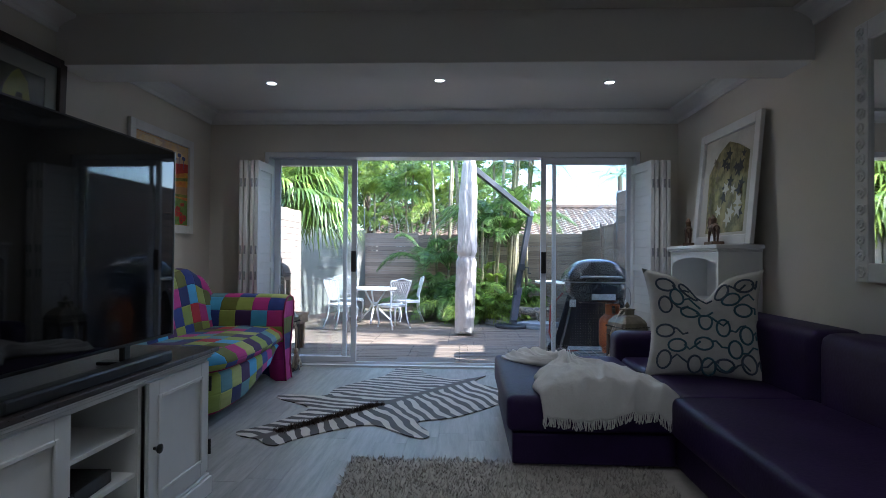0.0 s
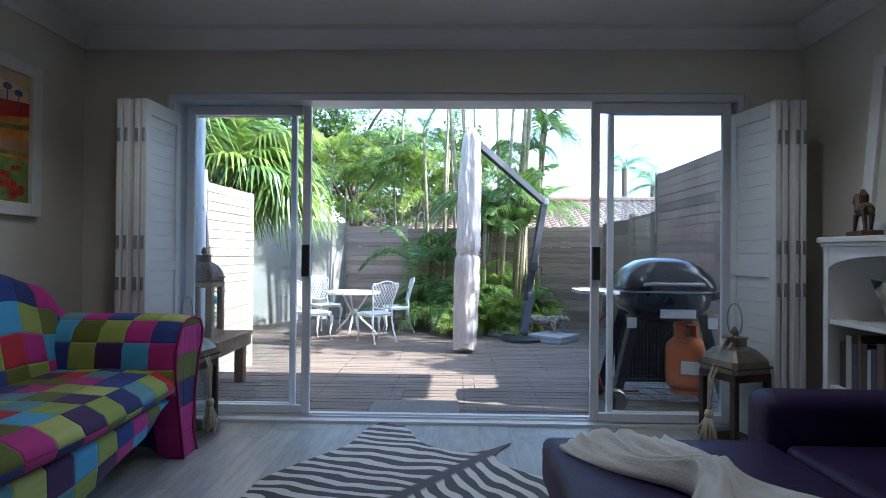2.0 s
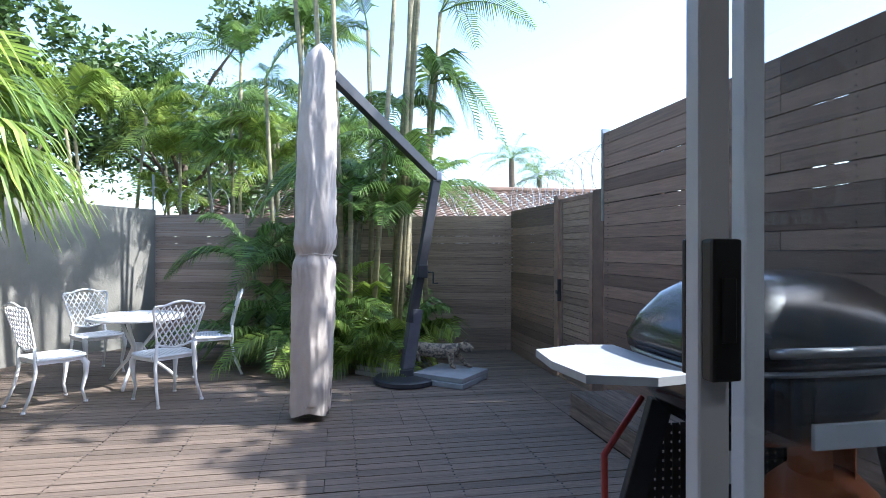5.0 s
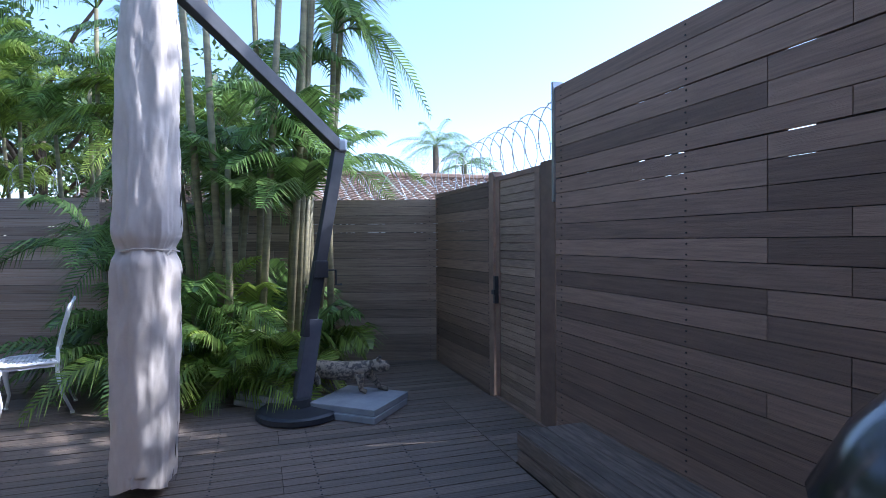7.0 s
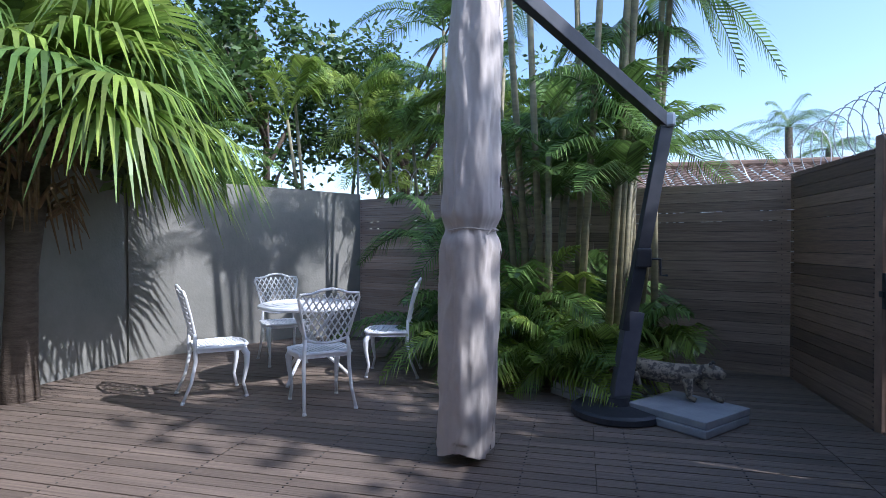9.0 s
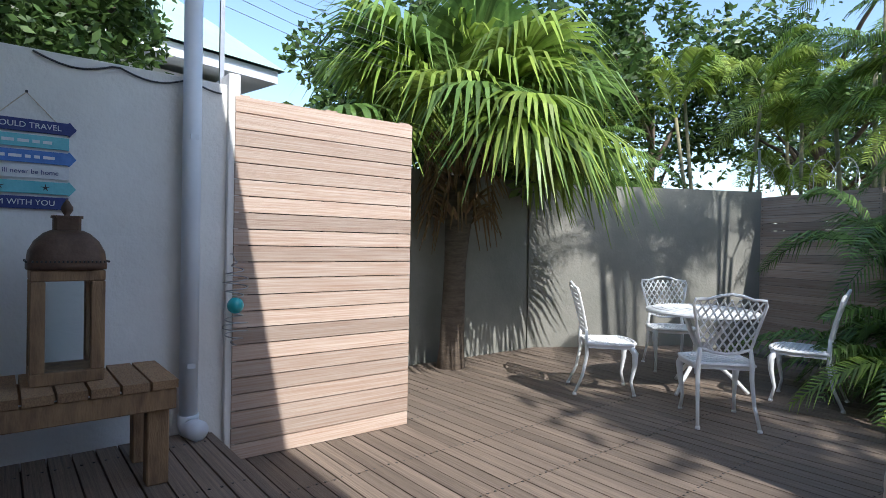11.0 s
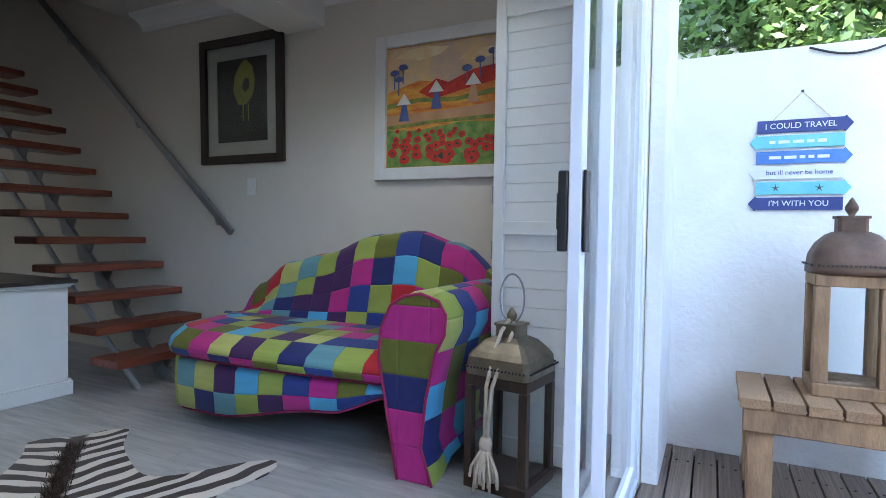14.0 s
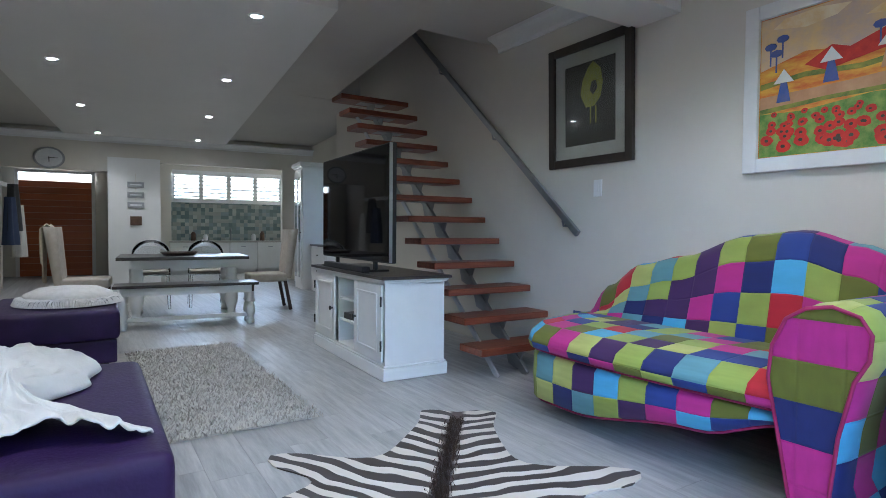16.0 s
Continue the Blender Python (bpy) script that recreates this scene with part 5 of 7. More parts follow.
part("top_panel", boxes((-D + 0.02, -0.02, -W + 0.02, -0.02, 0.637, 0.655)), FURNITURE_WHITE, unit)
part("plinth", boxes((-D, 0.0, -W, 0.0, 0.0, 0.085), (-D + 0.008, -0.008, -W + 0.008, -0.008, 0.085, 0.1), bevel=0.004, seg=1), FURNITURE_WHITE, unit)
part("cornice", boxes((-D + 0.006, -0.006, -W + 0.006, -0.006, 0.656, 0.67), (-D - 0.004, 0.004, -W - 0.004, 0.004, 0.67, 0.682), bevel=0.003, seg=1), FURNITURE_WHITE, unit)
part("top", boxes((-D - 0.02, 0.02, -W - 0.02, 0.02, 0.683, 0.705), bevel=0.005), TOPWOOD, unit, "dark stained wooden top")
for z in (0.29, 0.46):
    part("shelf", boxes((-D + 0.036, -0.04, -0.919, -0.551, z, z + 0.016)), FURNITURE_WHITE, unit)
for y0, y1, kn in ((-0.525, -0.045, -0.49), (-W + 0.045, -0.945, -0.98)):
    dr = part("door", boxes((-0.018, -0.008, y0 + 0.002, y1 - 0.002, 0.127, 0.643)), FURNITURE_WHITE, unit)
    for ya in (y0, y1 - 0.07):
        part("stile", boxes((-0.0075, 0.0, ya, ya + 0.07, 0.125, 0.645), bevel=0.002, seg=1), FURNITURE_WHITE, dr)
    for za in (0.125, 0.575):
        part("rail", boxes((-0.0075, 0.0, y0 + 0.0705, y1 - 0.0705, za, za + 0.07), bevel=0.002, seg=1), FURNITURE_WHITE, dr)
    part("moulding", boxes((0.0, 0.008, y0 + 0.058, y0 + 0.075, 0.183, 0.587), (0.0, 0.008, y1 - 0.075, y1 - 0.058, 0.183, 0.587), (0.0, 0.008, y0 + 0.075, y1 - 0.075, 0.183, 0.2), (0.0, 0.008, y0 + 0.075, y1 - 0.075, 0.57, 0.587), bevel=0.003, seg=1), FURNITURE_WHITE, dr)
    bm = lathe(bmesh.new(), [(0, 0.0), (0.007, 0.0), (0.008, 0.012), (0.018, 0.02), (0.019, 0.028), (0, 0.034)], 14)
    bmesh.ops.rotate(bm, verts=bm.verts, matrix=Matrix.Rotation(math.pi / 2, 3, "Y"))
    part("knob", bm, BLACK_PLASTIC, dr, "black metal knob", at=pose(0.0, kn, 0.38))
    hy = y1 + 0.006 if kn == -0.49 else y0 - 0.006
    for z in (0.2, 0.5):
        part("hinge", tube(bmesh.new(), [(0.004, hy, z), (0.004, hy, z + 0.07)], 0.007, 8), BLACK_PLASTIC, dr, "black hinge")
solid("media_box", boxes((-0.16, 0.0, -0.11, 0.11, 0.0, 0.05), bevel=0.006), BLACK_PLASTIC, "small black media box on the unit shelf", "electronics", at=pose(-1.14, 1.98, 0.3065, 0, 0, 4))
tv = thing("television", "large flat black television on the white unit", "television", pose(-1.2, 1.87, 0.705, 0, 0, -1.5))
SCREEN = material("dark_screen", (0.004, 0.004, 0.005), 0.05, (0.005, 0.005, 0.006), 1.0, spec=0.5)
SCREEN.node_tree.nodes["Principled BSDF"].inputs["Roughness"].links[0].to_socket.default_value = 0.03
SCREEN.node_tree.links.remove(SCREEN.node_tree.nodes["Principled BSDF"].inputs["Roughness"].links[0])
part("housing", boxes((-0.055, 0.0, -0.7, 0.7, 0.075, 0.925), bevel=0.008), BLACK_PLASTIC, tv)
part("screen", boxes((0.0005, 0.003, -0.69, 0.69, 0.09, 0.915)), SCREEN, tv, "glossy dark screen")
part("trim", boxes((-0.02, 0.004, 0.7005, 0.705, 0.08, 0.92)), STEEL, tv, "thin silver edge")
for y in (-0.4, 0.4):
    part("foot", boxes((-0.13, 0.1, y - 0.03, y + 0.03, 0.0, 0.014), (-0.04, -0.015, y - 0.02, y + 0.02, 0.014, 0.08), bevel=0.004, seg=1), BLACK_PLASTIC, tv)
solid("sound_bar", boxes((-0.03, 0.03, -0.42, 0.42, 0.0, 0.045), bevel=0.01), BLACK_PLASTIC, "slim black sound bar in front of the television", "speaker", at=pose(-1.11, 1.95, 0.7055, 0, 0, -1.5))

# corner sofa in dark leather
LEATHER = material("aubergine_leather", (0.030, 0.013, 0.068), 0.5, (0.02, 0.009, 0.045), 5.0, bump=0.15, bump_scale=70, spec=0.22)
couch = thing("corner_sofa", "dark aubergine leather corner sofa with a long chaise", "sofa")


def pad(x0, x1, y0, y1, z0, z1, b=0.05):
    return boxes((x0, x1, y0, y1, z0, z1), bevel=b, seg=4)


part("base", boxes((0.42, 1.3, 3.1, 4.36, 0.03, 0.2), (1.3, 2.26, 0.25, 4.36, 0.03, 0.2), bevel=0.015), LEATHER, couch)
part("chaise_seat", pad(0.39, 1.32, 3.08, 4.38, 0.205, 0.4), LEATHER, couch, smooth=True)
part("seat", pad(1.25, 2.0, 1.68, 3.07, 0.205, 0.42), LEATHER, couch, smooth=True)
part("seat", pad(1.25, 2.0, 0.28, 1.67, 0.205, 0.42), LEATHER, couch, smooth=True)
part("seat", pad(1.33, 2.0, 3.08, 4.3, 0.205, 0.41), LEATHER, couch, smooth=True)
for y0, y1 in ((0.26, 1.6), (1.62, 3.0), (3.02, 4.3)):
    part("back_cushion", pad(1.96, 2.26, y0, y1, 0.205, 0.78, 0.08), LEATHER, couch, smooth=True)
part("arm", pad(1.3, 2.26, 4.32, 4.55, 0.03, 0.58, 0.08), LEATHER, couch, smooth=True)
for x, y in ((0.5, 3.2), (0.5, 4.25), (2.15, 0.4), (2.15, 4.4), (1.4, 0.4)):
    part("foot", boxes((x - 0.03, x + 0.03, y - 0.03, y + 0.03, 0.0, 0.03)), BLACK_PLASTIC, couch)
ott = thing("ottoman", "low dark aubergine leather ottoman", "ottoman")
part("base", boxes((0.42, 1.2, 0.2, 1.35, 0.03, 0.2), bevel=0.015), LEATHER, ott)
part("seat", pad(0.4, 1.22, 0.18, 1.37, 0.2, 0.42), LEATHER, ott, smooth=True)
for x in (0.5, 1.1):
    for y in (0.3, 1.25):
        part("foot", boxes((x - 0.03, x + 0.03, y - 0.03, y + 0.03, 0.0, 0.03)), BLACK_PLASTIC, ott)

# throw on the chaise
THROW = material("white_cotton_throw", (0.70, 0.69, 0.67), 0.9, (0.60, 0.59, 0.57), 3.0, bump=0.35, bump_scale=90, sheen=0.2)
throw = thing("throw_blanket", "crumpled white fringed cotton throw on the chaise", "blanket", pose(0.84, 3.68, 0.402, 0, 0, 0))


def throw_fn(u, v):
    """Gathered in the middle, fanned out behind, plump in front and hanging over the chaise's edge."""
    w = smooth_at([(0.0, 0.5), (0.15, 0.44), (0.36, 0.14), (0.6, 0.62), (0.8, 0.76), (1.0, 0.74)], v)
    x = (u - 0.5) * w + smooth_at([(0.0, -0.16), (0.36, -0.02), (0.7, 0.1), (1.0, 0.1)], v) + 0.02 * math.sin(7 * v)
    y = 0.52 - 1.24 * v + 0.03 * math.sin(8 * u + 2 * v)
    edge = math.sin(math.pi * min(1.0, max(0.0, u))) ** 0.5
    ray = 0.5 + 0.5 * math.cos(34 * (u - 0.5) + 2.0 * noise.noise((u * 4, v * 3, 1)))
    f = 0.02 * ray * (1 - 0.5 * v) + 0.03 * (1 - 2.4 * abs(noise.noise((u * 5 + 3 * v, v * 3, 3)))) + 0.014 * (1 - 2.4 * abs(noise.noise((u * 11 + 5 * v, v * 8, 9))))
    knot = 0.075 * math.exp(-((v - 0.36) / 0.1) ** 2)
    puff = 0.06 * math.sin(math.pi * max(0.0, min(1.0, (v - 0.4) / 0.6)))
    z = 0.006 + edge * max(0.006, 0.03 + f + knot + puff)
    over = -0.56 - y
    if over > 0:
        y, z = -0.56 - 0.07 * (1 - math.exp(-over / 0.05)) - 0.4 * max(0.0, z - 0.03), z - max(0.0, over - 0.02) * 1.1
    return Vector((x, y, z))


part("cloth", sheet(bmesh.new(), throw_fn, 90, 90, 0.006), THROW, throw, smooth=True)
bm = bmesh.new()
rt = random.Random(8)
for k in range(90):
    p = throw_fn(k / 89, 1.0)
    tube(bm, [p + Vector((0, 0, 0.004)), p + Vector((rt.uniform(-0.006, 0.006), -0.006, -0.02)), p + Vector((rt.uniform(-0.01, 0.01), -0.004, -0.045))], 0.0035, 4)
tagged(part("fringe", bm, THROW, throw, "short white fringe"), kind="stuff")
fur = thing("round_cushion", "round white fluffy cushion on the ottoman", "cushion", pose(0.72, 0.85, 0.42))
FUR = material("white_fur", (0.72, 0.70, 0.68), 0.95, (0.62, 0.60, 0.58), 20.0, bump=0.6, bump_scale=120, sheen=0.3)
part("cover", lathe(bmesh.new(), [(0, 0.0), (0.22, 0.01), (0.3, 0.05), (0.29, 0.09), (0.2, 0.13), (0, 0.15)], 32), FUR, fur, smooth=True)
bm = bmesh.new()
for k in range(220):
    a = 2 * math.pi * k / 220
    tube(bm, [(0.28 * math.cos(a), 0.28 * math.sin(a), 0.07), (0.34 * math.cos(a), 0.34 * math.sin(a), 0.04 + rt.uniform(-0.01, 0.02)), (0.36 * math.cos(a), 0.36 * math.sin(a), 0.012)], 0.005, 4)
tagged(part("fringe", bm, FUR, fur), kind="stuff")


# patterned cushion: curling blue and grey rings on cream
CUSH = material("cream_linen", (0.62, 0.60, 0.56), 0.9, (0.54, 0.52, 0.48), 12.0, bump=0.3, bump_scale=160)
INK = material("slate_blue_print", (0.06, 0.085, 0.12), 0.9, (0.10, 0.13, 0.17), 14.0)
TEAL = material("teal_print", (0.07, 0.16, 0.20), 0.9, (0.05, 0.12, 0.16), 14.0)


def cushion_thick(u, v):
    return 0.085 * (max(0.0, 1 - abs(2 * u - 1) ** 2.4) * max(0.0, 1 - abs(2 * v - 1) ** 2.4)) ** 0.55


def cushion_shape(u, v, side, s=0.66):
    ear = 0.11 * (abs(2 * u - 1) ** 3) * (abs(2 * v - 1) ** 3)
    x = (u - 0.5) * s * (1 + ear) * (1 - 0.05 * math.sin(math.pi * v))
    dip = -0.15 * math.exp(-((u - 0.5) / 0.16) ** 2) * max(0, v - 0.55) / 0.45
    z = (v - 0.5) * s * (1 + ear) * (1 - 0.05 * math.sin(math.pi * u)) + dip
    return Vector((x, side * cushion_thick(u, v), z + s / 2))


def patterned_cushion(at, label):
    ob = thing("throw_cushion", label, "cushion", at)
    bm = bmesh.new()
    sheet(bm, lambda u, v: cushion_shape(u, v, -1), 26, 26)
    sheet(bm, lambda u, v: cushion_shape(u, v, 1), 26, 26)
    bmesh.ops.remove_doubles(bm, verts=bm.verts, dist=0.002)
    part("cover", bm, CUSH, ob, smooth=True)
    for col, marks in ((INK, [(0.13, 0.15), (0.13, 0.42), (0.14, 0.68), (0.16, 0.88), (0.4, 0.1), (0.66, 0.1), (0.87, 0.14), (0.36, 0.9), (0.66, 0.88), (0.86, 0.88)]), (TEAL, [(0.87, 0.4), (0.85, 0.64), (0.52, 0.08), (0.24, 0.28), (0.76, 0.26), (0.74, 0.76), (0.25, 0.77), (0.48, 0.3), (0.5, 0.52), (0.36, 0.62), (0.66, 0.46)])):
        bm = bmesh.new()
        for k, (cu, cv) in enumerate(marks):
            for rr, w in ((0.06, 0.007),):
                tube(bm, [cushion_shape(cu + rr * (1.0 + 0.35 * (k % 2)) * math.cos(t), cv + rr * (1.0 + 0.35 * ((k + 1) % 2)) * math.sin(t), -1) + Vector((0, -0.001, 0)) for t in [2 * math.pi * j / 18 for j in range(19)]], w, 5, cap=False)
            tube(bm, [cushion_shape(min(0.96, max(0.04, cu + 0.06 + 0.05 * j)), min(0.96, max(0.04, cv + 0.04 * math.sin(j * 1.6 + k))), -1) + Vector((0, -0.001, 0)) for j in range(4)], 0.006, 5)
        tagged(part("print", bm, col, ob, "curling rope print"), kind="stuff")
    return ob


patterned_cushion(pose(1.66, 3.6, 0.405, -14, 0, -14), "cream cushion with curling slate-blue rope print on the sofa")
patterned_cushion(pose(1.9, 1.95, 0.41, -16, 0, -75), "cream cushion with slate-blue rope print against the sofa back")

# white cabinet with arched opening
cab = thing("bookcase", "white open bookcase with an arched top and books", "bookcase", pose(1.97, 4.12, 0))
CW, CD, CH = 0.92, 0.31, 1.25
part("side_panel", boxes((0.0, CD, 0.0, 0.035, 0.0, CH - 0.03)), FURNITURE_WHITE, cab)
part("side_panel", boxes((0.0, CD, CW - 0.035, CW, 0.0, CH - 0.03)), FURNITURE_WHITE, cab)
part("back_panel", boxes((CD - 0.012, CD - 0.002, 0.036, CW - 0.036, 0.0, CH - 0.03)), FURNITURE_WHITE, cab)
part("top", boxes((-0.025, CD + 0.005, -0.025, CW + 0.025, CH - 0.029, CH), (-0.012, CD, -0.012, CW + 0.012, CH - 0.05, CH - 0.03), bevel=0.006), FURNITURE_WHITE, cab)
for z in (0.08, 0.46, 0.8):
    part("shelf", boxes((0.01, CD - 0.013, 0.036, CW - 0.036, z, z + 0.022)), FURNITURE_WHITE, cab)
arch = [Vector((0.002, 0.036, CH - 0.052)), Vector((0.002, CW - 0.036, CH - 0.052))] + [Vector((0.002, CW / 2 + (CW / 2 - 0.036) * math.cos(t), CH - 0.17 + 0.075 * math.sin(t))) for t in [math.pi * k / 14 for k in range(15)]]
part("arch_rail", extrude_outline(bmesh.new(), arch, Vector((0.018, 0, 0))), FURNITURE_WHITE, cab, "arched front rail")
part("plinth", boxes((0.004, 0.02, 0.036, CW - 0.036, 0.0, 0.08)), FURNITURE_WHITE, cab)
rb_ = random.Random(6)
BOOKS = [material("book_dark", (0.03, 0.03, 0.035), 0.6), material("book_cream", (0.5, 0.46, 0.38), 0.7), material("book_navy", (0.03, 0.05, 0.11), 0.6), material("book_brown", (0.14, 0.075, 0.04), 0.6)]
for z in (0.102, 0.482):
    y = CW - 0.06
    for k in range(9):
        t, h = rb_.uniform(0.02, 0.045), rb_.uniform(0.2, 0.3)
        bk_ = thing("book", "upright hardback book on the bookcase shelf", "book", pose(1.97 + 0.05, 4.12 + y - t, z, 0, 0, 0), group="books on the bookcase")
        part("cover", boxes((0.0, 0.16, 0.0, 0.003, 0.0, h), (0.0, 0.16, t - 0.004, t - 0.001, 0.0, h), (-0.002, 0.001, 0.0, t - 0.001, 0.0, h)), BOOKS[k % 4], bk_)
        part("pages", boxes((0.002, 0.155, 0.0031, t - 0.0041, 0.004, h - 0.004)), BOOKS[1], bk_, "cream page block")
        y -= t + 0.001


# pictures
def picture(name, label, at, w, h, frame_w, frame_m, mat_w=0.0, mat_m=None, art=None, depth=0.03):
    """A framed picture facing +x in its own frame, y across, z up."""
    ob = thing(name, label, "picture", at)
    f = frame_w
    part("frame", boxes((0, depth, 0, f, 0, h), (0, depth, w - f, w, 0, h), (0, depth, f, w - f, 0, f), (0, depth, f, w - f, h - f, h), bevel=0.005, seg=2), frame_m, ob)
    if mat_w:
        m0 = f
        part("mount", boxes((0.004, 0.01, m0, m0 + mat_w, m0, h - m0), (0.004, 0.01, w - m0 - mat_w, w - m0, m0, h - m0), (0.004, 0.01, m0 + mat_w, w - m0 - mat_w, m0, m0 + mat_w), (0.004, 0.01, m0 + mat_w, w - m0 - mat_w, h - m0 - mat_w, h - m0)), mat_m, ob, "pale card mount")
    i = f + mat_w
    part("canvas", boxes((0.002, 0.006, i, w - i, i, h - i)), art, ob)
    return ob, i


FRAME_WHITE = material("white_frame", (0.72, 0.72, 0.71), 0.5, (0.66, 0.66, 0.65), 6.0, bump=0.1)
FRAME_DARK = material("dark_brown_frame", (0.05, 0.036, 0.028), 0.4, (0.035, 0.026, 0.02), 5.0, stretch=(4, 4, 1), bump=0.08)
MOUNT = material("cream_mount", (0.62, 0.60, 0.54), 0.85)
FIELD = material("painted_field", (0.74, 0.42, 0.05), 0.6, (0.58, 0.12, 0.03), 6.0, stretch=(1, 1, 3), bump=0.3, bump_scale=50)
SKYP = material("painted_sky", (0.75, 0.52, 0.22), 0.6, (0.55, 0.42, 0.36), 5.0, bump=0.3, bump_scale=50)
MEADOW = material("painted_meadow", (0.07, 0.20, 0.04), 0.6, (0.25, 0.34, 0.08), 16.0, bump=0.3, bump_scale=50)
POPPY = material("painted_red", (0.58, 0.035, 0.02), 0.6, (0.42, 0.02, 0.02), 20.0, bump=0.3)
PAINT_BLUE = material("painted_blue", (0.05, 0.10, 0.36), 0.6, (0.10, 0.12, 0.30), 20.0)
PATHP = material("painted_path", (0.52, 0.30, 0.17), 0.6, (0.42, 0.22, 0.12), 9.0)
OWLBG = material("sepia_print", (0.04, 0.036, 0.03), 0.3, (0.07, 0.065, 0.055), 6.0)
land, i = picture("landscape_painting", "bright painting of a poppy field in a white frame", pose(XL + 0.004, 4.32, 1.345), 1.02, 0.89, 0.075, FRAME_WHITE, art=FIELD)


def stroke(pts, d=0.004):
    return extrude_outline(bmesh.new(), [Vector((0.0065, y, z)) for y, z in pts], Vector((d, 0, 0)))


part("painted_sky", stroke([(0.08, 0.81), (0.94, 0.81), (0.94, 0.6), (0.7, 0.63), (0.5, 0.57), (0.3, 0.6), (0.08, 0.54)], 0.002), SKYP, land)
HEDGE = material("painted_hedge_green", (0.10, 0.16, 0.04), 0.6, (0.30, 0.30, 0.05), 14.0, bump=0.3, bump_scale=50)
PALE = material("painted_cloud", (0.80, 0.70, 0.50), 0.6, (0.72, 0.50, 0.22), 8.0, bump=0.3, bump_scale=50)
part("painted_hedge", stroke([(0.08, 0.44), (0.3, 0.47), (0.55, 0.455), (0.94, 0.5), (0.94, 0.53), (0.55, 0.48), (0.3, 0.495), (0.08, 0.47)], 0.0025), HEDGE, land)
part("painted_hedge", stroke([(0.08, 0.31), (0.4, 0.335), (0.94, 0.34), (0.94, 0.365), (0.4, 0.355), (0.08, 0.335)], 0.0028), HEDGE, land)
part("painted_cloud", stroke([(0.14, 0.75), (0.3, 0.72), (0.44, 0.74), (0.5, 0.78), (0.36, 0.8), (0.2, 0.79)], 0.0025), PALE, land)
part("painted_cloud", stroke([(0.56, 0.7), (0.7, 0.68), (0.88, 0.72), (0.8, 0.75), (0.64, 0.74)], 0.0025), PALE, land)
part("painted_path", stroke([(0.08, 0.33), (0.94, 0.36), (0.94, 0.44), (0.5, 0.41), (0.08, 0.4)], 0.002), PATHP, land)
part("painted_meadow", stroke([(0.08, 0.08), (0.94, 0.08), (0.94, 0.31), (0.6, 0.335), (0.3, 0.3), (0.08, 0.31)], 0.002), MEADOW, land)
rp_ = random.Random(15)
bm = bmesh.new()
eyes = bmesh.new()
for k in range(75):
    y, z = rp_.uniform(0.1, 0.92), rp_.uniform(0.1, 0.3)
    rr = 0.017 + 0.026 * (0.3 - z) / 0.2
    f = [Vector((0.0086 + 0.00002 * k, y + rr * math.cos(2 * math.pi * j / 9) * rp_.uniform(0.8, 1.1), z + rr * 0.85 * math.sin(2 * math.pi * j / 9))) for j in range(9)]
    if all(0.08 < p.y < 0.94 and p.z > 0.08 for p in f):
        extrude_outline(bm, f, Vector((0.001, 0, 0)))
        extrude_outline(eyes, [Vector((f[0].x + 0.001, y + rr * 0.3 * math.cos(2 * math.pi * j / 7), z + rr * 0.25 * math.sin(2 * math.pi * j / 7))) for j in range(7)], Vector((0.0006, 0, 0)))
tagged(part("poppy_eyes", eyes, OWLBG, land, "dark painted poppy centres"), kind="stuff")
tagged(part("poppy_field", bm, POPPY, land, "red painted poppies"), kind="stuff")
for y, z, m_ in ((0.2, 0.36, PAINT_BLUE), (0.42, 0.42, PAINT_BLUE), (0.66, 0.44, PATHP)):
    fig = part("figure", stroke([(y - 0.035, z), (y + 0.035, z), (y + 0.015, z + 0.1), (y - 0.015, z + 0.1)]), m_, land)
    part("hat", stroke([(y - 0.05, z + 0.1), (y + 0.05, z + 0.1), (y, z + 0.17)], 0.005), FRAME_WHITE, fig)
bm = bmesh.new()
for y, z in ((0.13, 0.66), (0.19, 0.69), (0.16, 0.62), (0.62, 0.64), (0.7, 0.68), (0.78, 0.72), (0.86, 0.7)):
    bm = bmesh.new()
    extrude_outline(bm, [Vector((0.0087, y + 0.032 * math.cos(2 * math.pi * j / 8), z + 0.02 * math.sin(2 * math.pi * j / 8))) for j in range(8)], Vector((0.0015, 0, 0)))
    box(bm, 0.0086, 0.0096, y - 0.004, y + 0.004, z - 0.1, z)
    part("painted_tree", bm, PAINT_BLUE, land, "blue painted tree")
part("red_hedge", stroke([(0.3, 0.53), (0.42, 0.6), (0.5, 0.57), (0.66, 0.63), (0.94, 0.66), (0.94, 0.58), (0.6, 0.52), (0.4, 0.48)], 0.003), POPPY, land)

YELLOW = material("yellow_print", (0.42, 0.40, 0.07), 0.35, (0.3, 0.29, 0.06), 18.0)
owl, i = picture("bird_print", "dark framed print of a yellow bird", pose(XL + 0.004, 2.79, 1.5, 0, 1.5, 0), 0.79, 0.9, 0.06, FRAME_DARK, 0.095, MOUNT, OWLBG, 0.035)
part("bird", stroke([(0.36, 0.42), (0.31, 0.52), (0.33, 0.62), (0.38, 0.7), (0.43, 0.74), (0.5, 0.68), (0.52, 0.58), (0.5, 0.48), (0.44, 0.42)], 0.001), YELLOW, owl)
part("bird_mark", stroke([(0.4, 0.54), (0.42, 0.6), (0.46, 0.6), (0.47, 0.54), (0.43, 0.5)], 0.002), OWLBG, owl)
